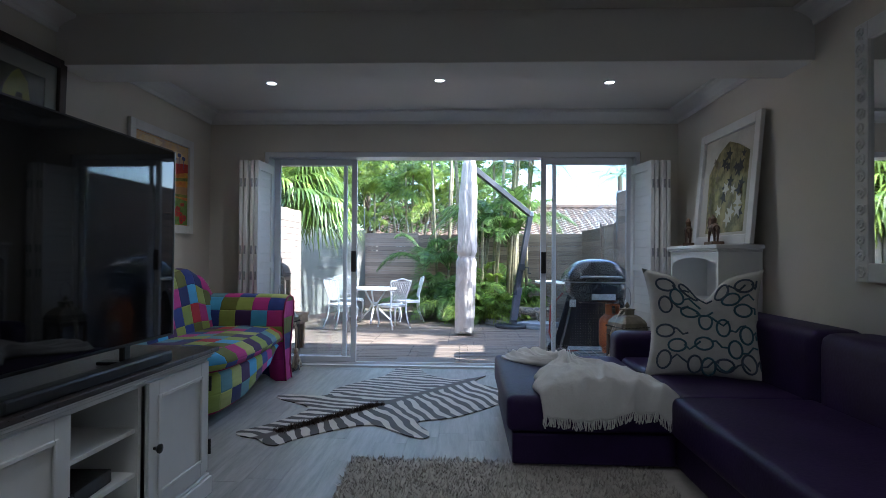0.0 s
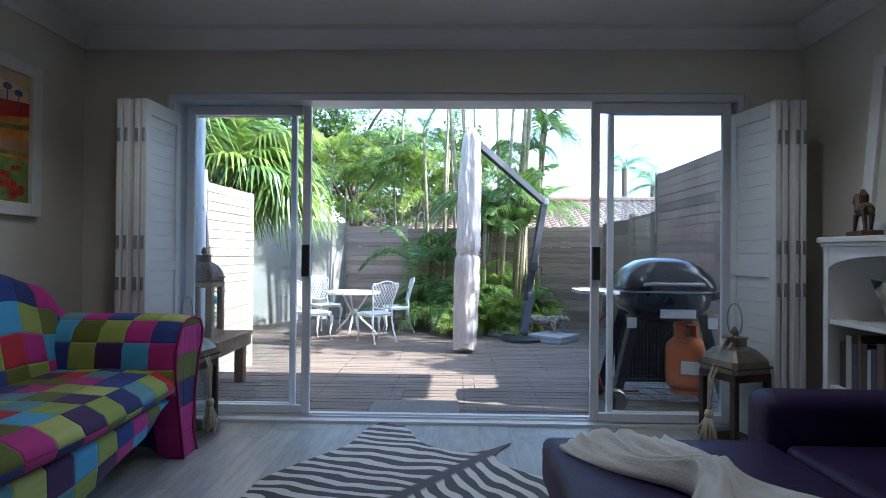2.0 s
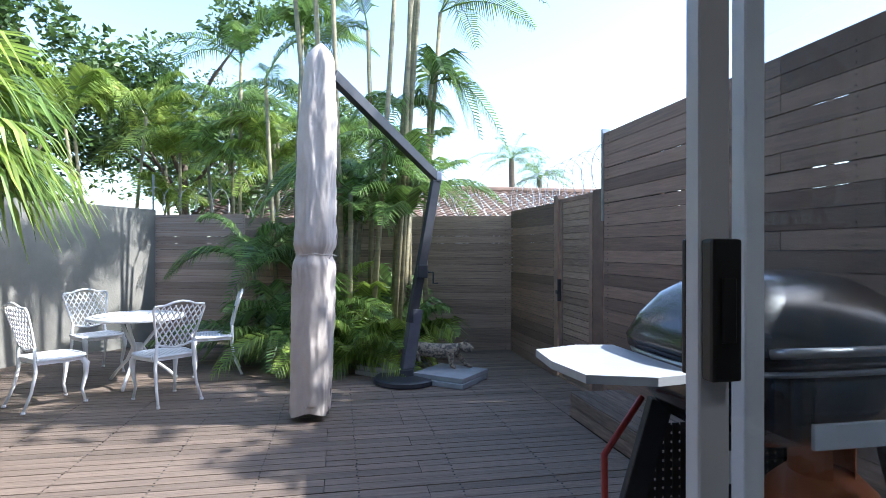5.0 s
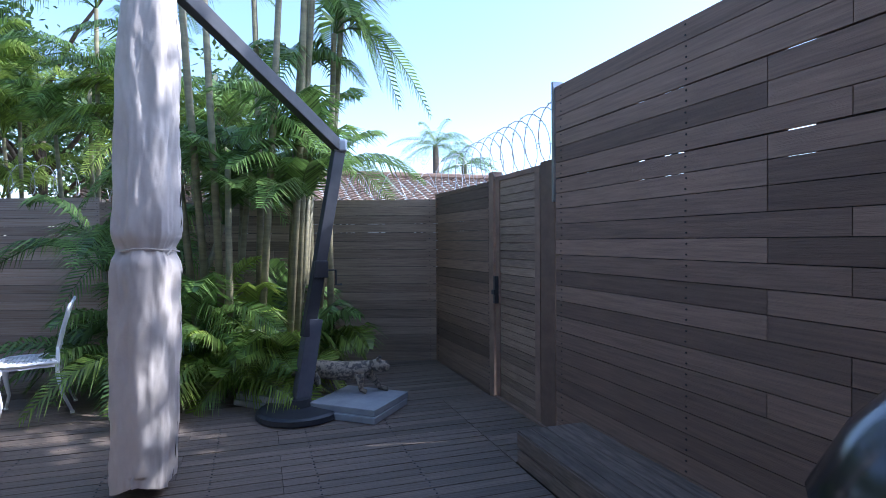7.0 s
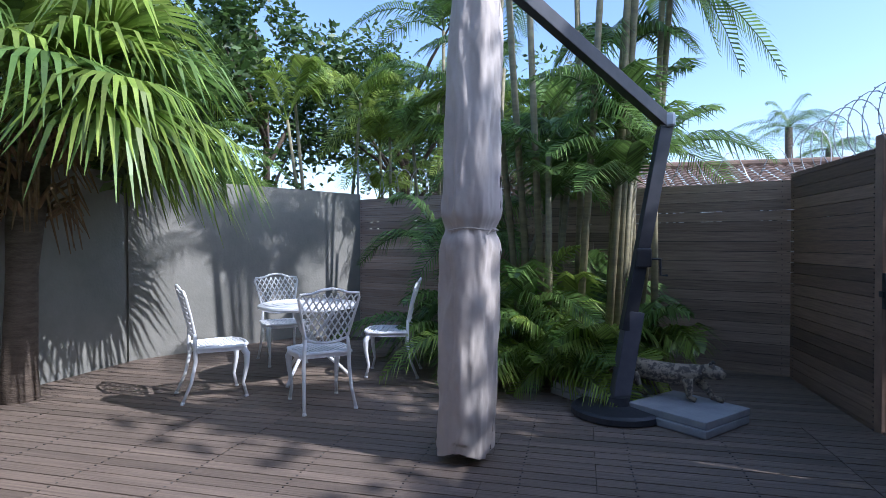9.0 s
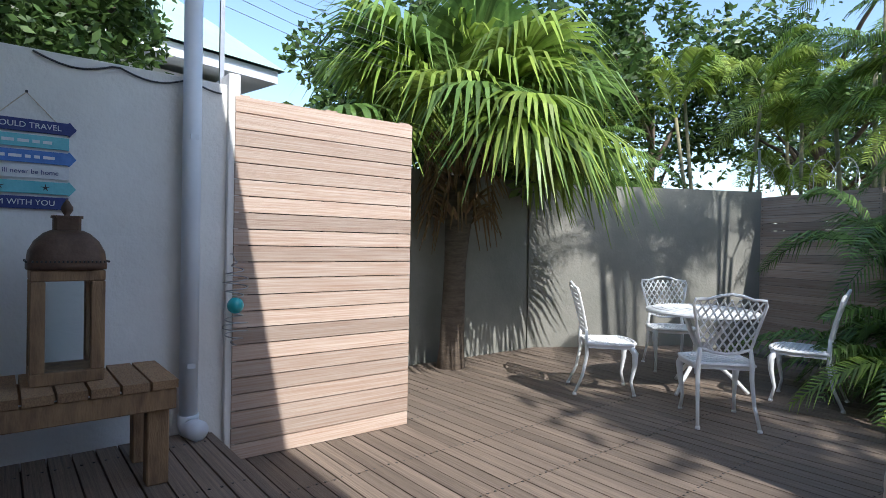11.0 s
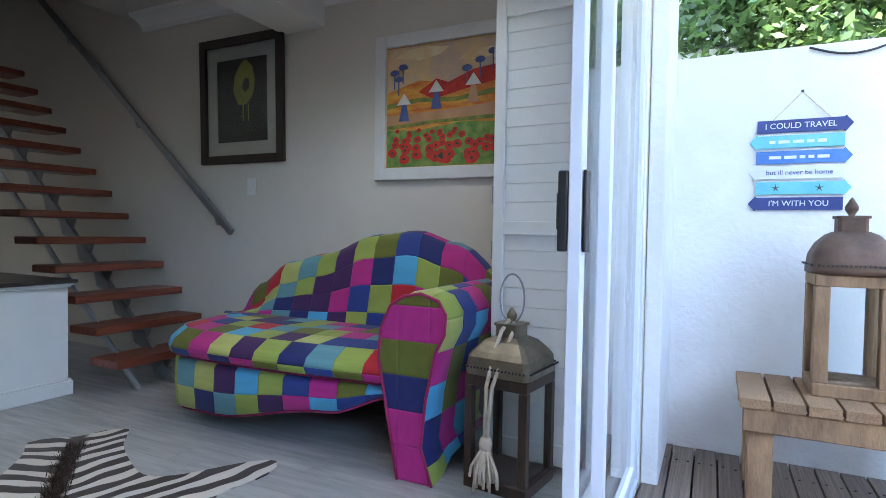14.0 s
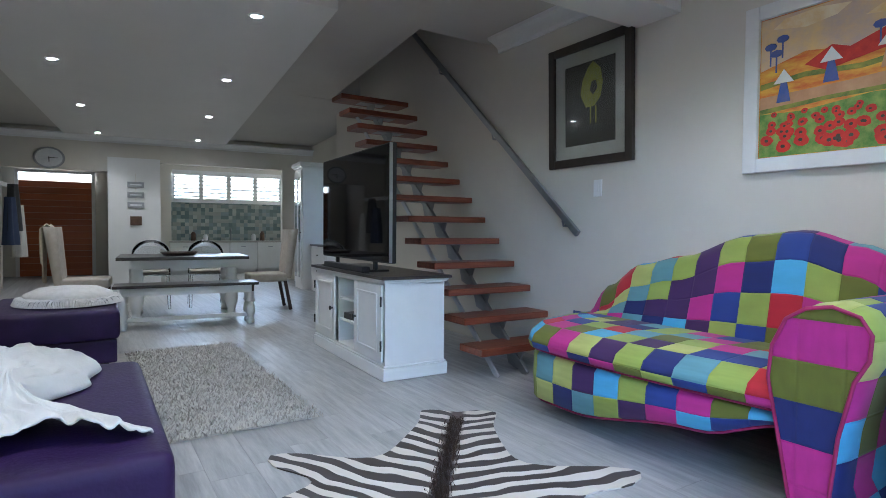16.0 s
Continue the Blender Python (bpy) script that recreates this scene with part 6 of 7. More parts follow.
part("bird_legs", boxes((0.0065, 0.008, 0.4, 0.412, 0.3, 0.42), (0.0065, 0.008, 0.45, 0.462, 0.3, 0.42)), YELLOW, owl)
g = part("glazing", boxes((0.014, 0.016, 0.061, 0.729, 0.061, 0.839)), CLEAR, owl)
g.visible_shadow = False

STARBG = material("gilt_print", (0.36, 0.30, 0.14), 0.35, (0.12, 0.11, 0.05), 9.0, metal=0.3, contrast=(0.4, 0.6))
star_pic, i = picture("star_picture", "white framed print of gold and black stars leaning on the wall", pose(2.19, 5.06, 1.252, 0, -5, 180), 1.0, 0.96, 0.075, FRAME_WHITE, art=MOUNT)
part("print", stroke([(0.2, 0.1), (0.83, 0.1), (0.84, 0.7), (0.66, 0.78), (0.5, 0.83), (0.34, 0.76), (0.18, 0.6)], 0.001), STARBG, star_pic)
rs_ = random.Random(2)
for col, cnt in ((DARK_STEEL, 15), (MOUNT, 7), (LANTERN_BRASS, 7)):
    bm = bmesh.new()
    for k in range(cnt):
        cy, cz, R, a0 = rs_.uniform(0.25, 0.78), rs_.uniform(0.16, 0.72), rs_.uniform(0.04, 0.075), rs_.uniform(0, 1)
        x0 = 0.008 + 0.0002 * k + (0.0035 if col is not DARK_STEEL else 0)
        pts = [Vector((x0, cy + (R if j % 2 == 0 else R * 0.42) * math.sin(a0 + math.pi * j / 5), cz + (R if j % 2 == 0 else R * 0.42) * math.cos(a0 + math.pi * j / 5))) for j in range(10)]
        extrude_outline(bm, pts, Vector((0.0008, 0, 0)))
    tagged(part("star_print", bm, col, star_pic), kind="stuff")


def horse(at, s=1.0):
    bm = bmesh.new()
    tube(bm, [(-0.06, 0, 0.1), (-0.03, 0, 0.108), (0.03, 0, 0.105), (0.055, 0, 0.11)], 0, 10, [0.02, 0.026, 0.025, 0.02])
    tube(bm, [(0.05, 0, 0.11), (0.075, 0, 0.145), (0.085, 0, 0.165)], 0, 8, [0.02, 0.014, 0.013])
    tube(bm, [(0.08, 0, 0.168), (0.1, 0, 0.155), (0.118, 0, 0.14)], 0, 8, [0.013, 0.011, 0.007])
    for x, y, d in ((0.045, 0.012, 0.03), (0.04, -0.012, -0.01), (-0.045, 0.012, -0.02), (-0.05, -0.012, 0.015)):
        tube(bm, [(x, y, 0.09), (x + d * 0.6, y, 0.05), (x + d, y, 0.02)], 0, 6, [0.011, 0.007, 0.006])
    tube(bm, [(-0.06, 0, 0.11), (-0.085, 0, 0.09), (-0.09, 0, 0.05)], 0, 6, [0.008, 0.008, 0.003])
    tube(bm, [(0.0, 0, 0.13), (0.0, 0, 0.16), (0.015, 0, 0.185)], 0, 8, [0.015, 0.018, 0.008])
    box(bm, -0.1, 0.1, -0.035, 0.035, 0.0, 0.022, 0.003, 1)
    bmesh.ops.scale(bm, vec=(s, s, s), verts=bm.verts)
    return solid("horse_figurine", bm, LANTERN_BROWN, "dark bronze horse figurine on the bookcase", "figurine", smooth=False, at=at, group="horse figurines")


horse(pose(2.05, 4.86, 1.25, 0, 0, 70), 1.25)
horse(pose(2.07, 4.42, 1.25, 0, 0, 80), 1.25)

# carved mirror on the east wall
mir = thing("carved_mirror", "wall mirror in a carved white scrollwork frame", "mirror", pose(XR - 0.004, 3.16, 1.03, 0, 0, 180))
bm = boxes((0, 0.03, 0, 0.1, 0, 1.38), (0, 0.03, 0.86, 0.96, 0, 1.38), (0, 0.03, 0.1, 0.86, 0, 0.1), (0, 0.03, 0.1, 0.86, 1.28, 1.38), bevel=0.006)
part("frame", bm, FRAME_WHITE, mir)
bm = bmesh.new()
for k in range(16):
    for y in (0.05, 0.91):
        c = Vector((0.032, y, 0.05 + 1.28 * k / 15))
        tube(bm, [c + Vector((0, (0.008 + 0.003 * j) * math.cos(j * 0.9 + k), (0.008 + 0.003 * j) * math.sin(j * 0.9 + k))) for j in range(11)], 0.007, 5)
tagged(part("scrollwork", bm, FRAME_WHITE, mir, "raised carved scrolls"), kind="stuff")
MIRROR = bpy.data.materials.new("mirror_silver")
MIRROR.use_nodes = True
MIRROR.node_tree.nodes["Principled BSDF"].inputs["Metallic"].default_value = 1.0
MIRROR.node_tree.nodes["Principled BSDF"].inputs["Roughness"].default_value = 0.02
MIRROR.node_tree.nodes["Principled BSDF"].inputs["Base Color"].default_value = (0.85, 0.86, 0.86, 1)
part("glass", boxes((0.008, 0.012, 0.1005, 0.8595, 0.1005, 1.2795)), MIRROR, mir)

sw = thing("light_switch", "white plastic light switch plate on the wall", "switch", pose(XL + 0.001, 3.225, 1.27))
part("plate", boxes((0, 0.008, 0, 0.075, 0, 0.12), bevel=0.003), FURNITURE_WHITE, sw)
part("rocker", boxes((0.008, 0.013, 0.028, 0.048, 0.035, 0.085), bevel=0.002), FURNITURE_WHITE, sw)

# stairs
stairs = thing("open_staircase", "open staircase of red-brown treads on a steel spine", "staircase")
X0, X1 = -2.42, -1.63
tm = mesh_of(boxes((X0, X1, -0.27, 0.0, -0.05, 0.0), bevel=0.005, seg=1), "tread", TREAD)
for k in range(13):
    yf, zt = 3.06 - 0.2065 * k, 0.215 + 0.1845 * k
    t = new("tread", tm)
    t.parent = stairs
    t.matrix_basis = pose(0, yf, zt)
    xm = (X0 + X1) / 2
    br = part("bracket", extrude_outline(bmesh.new(), [Vector((xm - 0.004, yf - 0.24, zt - 0.055)), Vector((xm - 0.004, yf - 0.03, zt - 0.055)), Vector((xm - 0.004, yf - 0.10, zt - 0.2)), Vector((xm - 0.004, yf - 0.2, zt - 0.17))], Vector((0.008, 0, 0))), STEEL, stairs)
    part("bracket_plate", boxes((xm - 0.15, xm + 0.15, yf - 0.2, yf - 0.06, zt - 0.055, zt - 0.051)), STEEL, br)
part("spine", bar(((X0 + X1) / 2, 3.06, -0.0), ((X0 + X1) / 2, 0.45, 2.3), 0.03, 0.06), STEEL, stairs, "sloping steel spine beam")
part("brace", bar((-1.80, 3.02, 0.0), (-1.80, 0.52, 2.26), 0.014, 0.045), BRIGHT_STEEL, stairs, "bright steel brace under the treads")
rail = thing("handrail", "sloping grey steel handrail on the wall", "handrail")
part("rail", bar((XL + 0.07, 3.14, 1.0), (XL + 0.07, 0.6, 3.22), 0.03, 0.05), STEEL, rail)
for y, z in ((2.98, 1.11), (2.1, 1.88), (1.2, 2.66)):
    part("bracket", tube(bmesh.new(), [(XL, y, z - 0.05), (XL + 0.06, y, z - 0.05), (XL + 0.07, y, z - 0.01)], 0.009, 8), STEEL, rail)

# ---- dining end, kitchen and hall: their walls run a few degrees off the living room ----
B = pose(0, 0, 0, 0, 0, -5.3)


def at_b(x, y, z=0, rz=0):
    return B @ pose(x, y, z, 0, 0, rz)


structure("ceiling_tray", boxes((-1.11, 1.38, -4.85, 2.23, 2.55, 2.699), bevel=0.004, seg=1), CEILING, "dropped ceiling panel with downlights", "ceiling", at=B)
structure("wall_kitchen", boxes((-3.6, -2.2, -5.42, -5.3, -0.01, 2.70), (-2.2, -0.03, -5.42, -5.3, 2.19, 2.70), (-0.03, 0.78, -5.42, -5.3, -0.01, 2.70), (0.78, 3.4, -5.42, -5.3, 2.0, 2.70), (2.3, 3.4, -5.42, -5.3, -0.01, 2.0)), WALL, "greige wall with openings to the kitchen and hall", "wall", at=B)
structure("wall_west_rear", boxes((-2.93, -2.8, -8.0, -1.5, -0.01, 2.70)), WALL, "greige wall behind the tall cabinet", "wall", at=B)
structure("wall_hall", boxes((0.66, 0.78, -8.0, -5.42, -0.01, 2.70)), WALL, "greige wall between the kitchen and the hall", "wall", at=B)
structure("wall_kitchen_rear", boxes((-3.4, -2.66, -8.0, -7.9, -0.01, 2.70), (-0.28, 3.4, -8.0, -7.9, -0.01, 2.70), (-2.66, -0.28, -8.0, -7.9, -0.01, 1.62), (-2.66, -0.28, -8.0, -7.9, 2.32, 2.70)), WALL, "rear kitchen wall with a high window", "wall", at=B)
structure("pillar_panel", boxes((-0.03, 0.79, -5.295, -5.27, 0.0, 2.25)), WHITE, "white panelled pillar between kitchen and hall", "wall", at=B)
cm = B.to_3x3()
cornice("cornice_kitchen", B @ Vector((-3.0, -5.3, 2.5)), B @ Vector((2.9, -5.3, 2.5)), cm @ Vector((0, 1, 0)))

# kitchen
win = thing("window_1", "high kitchen window with white louvred shutters", "window", at_b(0, 0))
tagged(win, kind="structure")
part("frame", boxes((-2.66, -0.28, -7.9, -7.84, 1.6, 1.64), (-2.66, -0.28, -7.9, -7.84, 2.28, 2.33)), WHITE, win)
for k in range(4):
    xa = -2.66 + 0.595 * k
    sh = part("shutter_frame", boxes((xa, xa + 0.05, -7.88, -7.85, 1.64, 2.28), (xa + 0.545, xa + 0.595, -7.88, -7.85, 1.64, 2.28), (xa + 0.05, xa + 0.545, -7.88, -7.85, 1.64, 1.7), (xa + 0.05, xa + 0.545, -7.88, -7.85, 2.22, 2.28)), WHITE, win)
    for j in range(6):
        part("louvre", boxes((-0.2475, 0.2475, -0.035, 0.035, -0.005, 0.005)), WHITE, sh, at=pose(xa + 0.2975, -7.866, 1.745 + 0.087 * j, -28, 0, 0))
lamp_k = bpy.data.lights.new("kitchen_daylight", "AREA")
lamp_k.shape, lamp_k.size, lamp_k.size_y, lamp_k.energy, lamp_k.color = "RECTANGLE", 2.3, 0.6, 1.5, (0.92, 0.96, 1.0)
new("kitchen_daylight", lamp_k).matrix_world = B @ look((-1.47, -7.83, 1.98), (-1.47, -6.6, 2.3))
TILE = palette_material("mosaic_tile", [(0.20, 0.25, 0.24), (0.30, 0.34, 0.31), (0.14, 0.19, 0.19), (0.42, 0.44, 0.40), (0.24, 0.30, 0.30), (0.34, 0.36, 0.32)], 0.085, 0.25, 0.0)
bm = bmesh.new()
loft(bm, [[(-2.66 + 2.4 * i, -7.896, 0.72), (-2.66 + 2.4 * i, -7.896, 1.6)] for i in range(2)], caps=False)
structure("splashback", bm, TILE, "grey-green mosaic tile splashback", "tiles", at=B)
STONE = material("pale_worktop", (0.5, 0.48, 0.43), 0.3, (0.42, 0.4, 0.36), 20.0)
for k in range(4):
    c = thing("kitchen_cabinet", "white panelled kitchen base cabinet", "cabinet", at_b(-2.62 + 0.6 * k, -7.88), group="kitchen base cabinets")
    part("body", boxes((0, 0.595, 0, 0.56, 0.08, 0.7), (0.02, 0.575, 0, 0.5, 0, 0.08)), FURNITURE_WHITE, c)
    dr = part("door", boxes((0.005, 0.59, 0.561, 0.58, 0.09, 0.69), bevel=0.004, seg=1), FURNITURE_WHITE, c)
    part("handle", boxes((0.25, 0.35, 0.58, 0.6, 0.6, 0.615), bevel=0.004), STEEL, dr)
solid("worktop", boxes((-2.64, -0.2, -7.89, -7.27, 0.702, 0.735), bevel=0.004), STONE, "pale stone kitchen worktop", "worktop", at=B)
tap = thing("kitchen_tap", "chrome arched kitchen tap", "tap", at_b(-1.5, -7.75, 0.735))
part("spout", tube(bmesh.new(), [(0, 0, 0), (0, 0, 0.18), (0, 0.03, 0.26), (0, 0.1, 0.28), (0, 0.16, 0.22)], 0.014, 10), STEEL, tap, smooth=True)
part("lever", boxes((0.02, 0.1, -0.01, 0.01, 0.06, 0.075), bevel=0.003), STEEL, tap)
for x, hh in ((-0.7, 0.2), (-0.95, 0.14), (-2.0, 0.16), (-2.2, 0.22)):
    solid("kitchen_jar", lathe(bmesh.new(), [(0, 0), (0.05, 0), (0.055, 0.02), (0.05, hh * 0.8), (0.03, hh * 0.9), (0.03, hh), (0, hh)], 14), LANTERN_BROWN if hh > 0.18 else CHALK, "small jar on the kitchen worktop", "jar", smooth=True, at=at_b(x, -7.7, 0.736), group="jars on the worktop")

# hall door
hd = thing("door_2", "closed orange-brown horizontal plank front door", "door", at_b(1.25, -7.85))
tagged(hd, kind="structure")
part("frame", boxes((-0.06, 0.0, 0, 0.09, 0, 2.18), (1.25, 1.31, 0, 0.09, 0, 2.18), (0, 1.25, 0, 0.09, 2.12, 2.18)), WHITE, hd)
dwm = plank(material("orange_timber", (0.46, 0.13, 0.045), 0.4, (0.31, 0.075, 0.027), 4.0, stretch=(0.6, 6, 8), vary=0.2, bump=0.1), "plank")
for k in range(15):
    piece(dwm, "plank", hd, 0.003, 1.247, 0.02, 0.06, 0.01 + 0.13 * k, 0.136 + 0.13 * k)
# Daylight behind the fanlight is an emission on its glass.
part("fanlight", boxes((0.0, 1.25, 0.03, 0.04, 1.97, 2.118)), glow("fanlight_daylight_glow", (0.9, 0.95, 1.0), 0.35), hd, "narrow glass strip with daylight as a glow")

# tall cabinet
tc = thing("tall_cabinet", "tall white cabinet with narrow mirrored doors", "cabinet", at_b(-2.72, -3.3, 0, 0))
part("body", boxes((0, 0.58, -0.55, 0.0, 0.0, 2.05), bevel=0.004, seg=1), FURNITURE_WHITE, tc)
part("cornice", boxes((-0.02, 0.61, -0.57, 0.02, 2.05, 2.08), (-0.04, 0.64, -0.59, 0.04, 2.08, 2.14), bevel=0.01), FURNITURE_WHITE, tc)
for y0 in (-0.53, -0.27):
    dr = part("door", boxes((0.581, 0.6, y0, y0 + 0.25, 0.1, 2.0), bevel=0.003, seg=1), FURNITURE_WHITE, tc)
    part("mirror", boxes((0.6005, 0.603, y0 + 0.06, y0 + 0.19, 0.2, 1.9)), MIRROR, dr)
    part("knob", boxes((0.6, 0.62, y0 + 0.215, y0 + 0.235, 0.95, 0.97)), BLACK_PLASTIC, dr)
sb = thing("sideboard", "low white sideboard with a dark top", "sideboard", at_b(-2.72, -2.6, 0, 0))
part("body", boxes((0, 0.45, -0.62, 0.3, 0.0, 0.74), bevel=0.004, seg=1), FURNITURE_WHITE, sb)
part("top", boxes((-0.02, 0.47, -0.64, 0.32, 0.741, 0.77)), TOPWOOD, sb)
for z in (0.5, 0.25):
    dr = part("drawer", boxes((0.451, 0.465, -0.58, 0.26, z, z + 0.2), bevel=0.004), FURNITURE_WHITE, sb)
    part("knob", boxes((0.465, 0.485, -0.17, -0.15, z + 0.09, z + 0.11)), BLACK_PLASTIC, dr)

# dining table, bench and chairs
def turned_leg(h, r=0.045):
    return lathe(bmesh.new(), [(0, 0), (r * 0.9, 0), (r, 0.03), (r * 0.7, 0.06), (r * 0.85, 0.1), (r * 1.25, h * 0.35), (r * 1.1, h * 0.55), (r * 0.7, h * 0.66), (r * 1.2, h * 0.7), (r * 1.2, h * 0.74), (r, h * 0.76), (r, h), (0, h)], 16)


dt = thing("dining_table", "white turned-leg dining table with a dark top", "table", at_b(-0.24, -1.15))
part("tabletop", boxes((-0.68, 0.66, -0.46, 0.46, 0.665, 0.7), bevel=0.006), TOPWOOD, dt, "dark stained tabletop")
part("apron", boxes((-0.55, 0.53, -0.36, 0.36, 0.57, 0.664)), FURNITURE_WHITE, dt)
for x in (-0.5, 0.48):
    for y in (-0.3, 0.3):
        part("leg", turned_leg(0.57, 0.06), FURNITURE_WHITE, dt, smooth=True, at=pose(x, y, 0))
db = thing("dining_bench", "white turned-leg dining bench with a dark seat", "bench", at_b(-0.24, -0.28))
part("seat", boxes((-0.7, 0.66, -0.17, 0.17, 0.42, 0.45), bevel=0.006), TOPWOOD, db, "dark stained bench seat")
part("apron", boxes((-0.63, 0.6, -0.12, 0.12, 0.34, 0.419)), FURNITURE_WHITE, db)
for x in (-0.62, 0.58):
    for y in (-0.1, 0.1):
        part("leg", turned_leg(0.34, 0.04), FURNITURE_WHITE, db, smooth=True, at=pose(x, y, 0))
part("stretcher", boxes((-0.62, 0.58, -0.02, 0.02, 0.07, 0.11), bevel=0.004), FURNITURE_WHITE, db)
CLOTH = material("beige_cloth", (0.50, 0.45, 0.38), 0.9, (0.42, 0.37, 0.31), 14.0, bump=0.25, bump_scale=120)


def dining_chair(at):
    ob = thing("dining_chair", "beige upholstered high-backed dining chair", "chair", at, group="dining chairs")
    part("seat", pad(-0.23, 0.23, -0.23, 0.23, 0.36, 0.46, 0.03), CLOTH, ob, smooth=True)
    bm = bmesh.new()
    loft(bm, [[(x, -0.2 - 0.05 * v, 0.4 + 0.62 * v) if s else (x, -0.27 - 0.09 * v, 0.4 + 0.62 * v) for s, v in [(1, k / 6) for k in range(7)] + [(0, 1 - k / 6) for k in range(7)]] for x in (-0.225, -0.15, 0.0, 0.15, 0.225)])
    part("backrest", bm, CLOTH, ob, smooth=True)
    for x in (-0.2, 0.2):
        for y, dy in ((-0.2, -0.07), (0.19, 0.02)):
            part("leg", bar((x, y + dy, 0.0), (x, y, 0.37), 0.04, 0.04), DARK_WOOD, ob)
    return ob


dining_chair(at_b(-1.2, -1.25, 0, -90))
dining_chair(at_b(0.72, -1.15, 0, 90))


def clear_chair(at):
    ob = thing("clear_chair", "clear acrylic armchair with a grey seat pad", "chair", at, group="clear dining chairs")
    part("seat", boxes((-0.22, 0.22, -0.2, 0.22, 0.42, 0.436), bevel=0.006), CLEAR, ob)
    part("seat_pad", pad(-0.2, 0.2, -0.18, 0.2, 0.437, 0.475, 0.015), CLOTH, ob, "grey-beige seat pad", smooth=True)
    back = lambda u, v: Vector((0.22 * math.cos(math.pi * (1 + u)), -0.12 + 0.13 * math.sin(math.pi * (1 + u)), 0.44 + 0.42 * v * (0.6 + 0.4 * math.sin(math.pi * u))))
    part("backrest", sheet(bmesh.new(), back, 16, 4, 0.008), CLEAR, ob, smooth=True)
    part("rim", tube(bmesh.new(), [back(k / 16, 1.0) for k in range(17)], 0.0045, 6), BRIGHT_STEEL, ob, "bright polished top edge", smooth=True)
    for x in (-0.19, 0.19):
        for y in (-0.18, 0.19):
            part("leg", bar((x * 1.08, y * 1.1, 0.0), (x, y, 0.419), 0.03, 0.03), CLEAR, ob)
    return ob


clear_chair(at_b(0.1, -1.9))
clear_chair(at_b(-0.55, -1.9))
shawl = thing("draped_shawl", "cream knitted shawl draped over a dining chair back", "shawl", at_b(0.72, -1.15, 0, 90))
part("cloth", sheet(bmesh.new(), lambda u, v: Vector((0.17 * (2 * u - 1) + 0.015 * math.sin(17 * u), -0.335 + (1 if v > 0.5 else -1) * (0.055 + 0.012 * math.sin(13 * u + 4 * v)) * min(1.0, abs(v - 0.5) / 0.06), 1.045 - abs(v - 0.5) * (1.0 + 0.25 * math.sin(4 * u)) + 0.01 * math.sin(9 * u))), 26, 40, 0.008), ROPE, shawl, smooth=True)
bowl = thing("serving_tray", "dark round tray on the dining table", "tray", at_b(-0.2, -1.15, 0.7))
part("dish", lathe(bmesh.new(), [(0, 0.004), (0.16, 0.004), (0.2, 0.04), (0.205, 0.04), (0.165, 0.0), (0, 0.0)], 26), DARK_WOOD, bowl, smooth=True)

# clock, hanging plaques, coats
ck = thing("wall_clock", "round pale wall clock above the hall opening", "clock", at_b(1.63, -5.296, 2.18) @ pose(0, 0, 0, -90, 0, 0) @ Matrix.Diagonal((1.25, 1.0, 1.0, 1)))
part("case", lathe(bmesh.new(), [(0, 0), (0.17, 0), (0.18, 0.012), (0.17, 0.03), (0.155, 0.02), (0, 0.018)], 30), STEEL, ck, smooth=True)
part("dial", lathe(bmesh.new(), [(0, 0.019), (0.152, 0.0205), (0.152, 0.022), (0, 0.022)], 30), CHALK, ck)
part("hour_hand", boxes((-0.005, 0.005, -0.02, 0.07, 0.023, 0.025)), BLACK_PLASTIC, ck)
part("minute_hand", boxes((-0.1, 0.01, -0.004, 0.004, 0.0255, 0.027)), BLACK_PLASTIC, ck)
pl_ = thing("hanging_plaques", "string of small grey wooden plaques on the pillar", "sign", at_b(0.36, -5.262, 0))
for k, z in enumerate((1.78, 1.6, 1.42)):
    pq = part("plaque", boxes((-0.13, 0.13, -0.006, 0.012, z - 0.05, z + 0.05), bevel=0.003), SLAB, pl_)
    part("lettering", boxes((-0.09, 0.09, 0.012, 0.0135, z - 0.012, z + 0.012)), CHALK, pq)
part("cord", boxes((-0.002, 0.002, 0.0, 0.004, 1.3, 1.98)), ROPE, pl_)
part("small_picture", boxes((-0.09, 0.09, -0.006, 0.014, 1.06, 1.22), bevel=0.003), LANTERN_BROWN, pl_, "small brown framed picture")
coats = thing("hanging_coats", "dark and patterned clothes hung on the hall wall", "clothes", at_b(1.94, -4.6, 0))
for k, (y, z0, z1, m_) in enumerate(((0.0, 0.55, 1.35, CUSH), (0.35, 0.95, 1.65, BLACK_PLASTIC), (0.55, 0.75, 1.45, BOOKS[2]))):
    part("garment", sheet(bmesh.new(), lambda u, v: Vector((0.10 * math.sin(6.28 * u) * (0.5 + 0.5 * (1 - v)) + 0.02 * math.sin(25 * u), y + 0.16 * math.cos(6.28 * u) * (1 - 0.55 * v ** 3), z0 + (z1 - z0) * v)), 40, 12), m_, coats, smooth=True)
part("hook_rail", boxes((0.1, 0.14, -0.2, 0.8, 1.62, 1.68)), WHITE, coats)

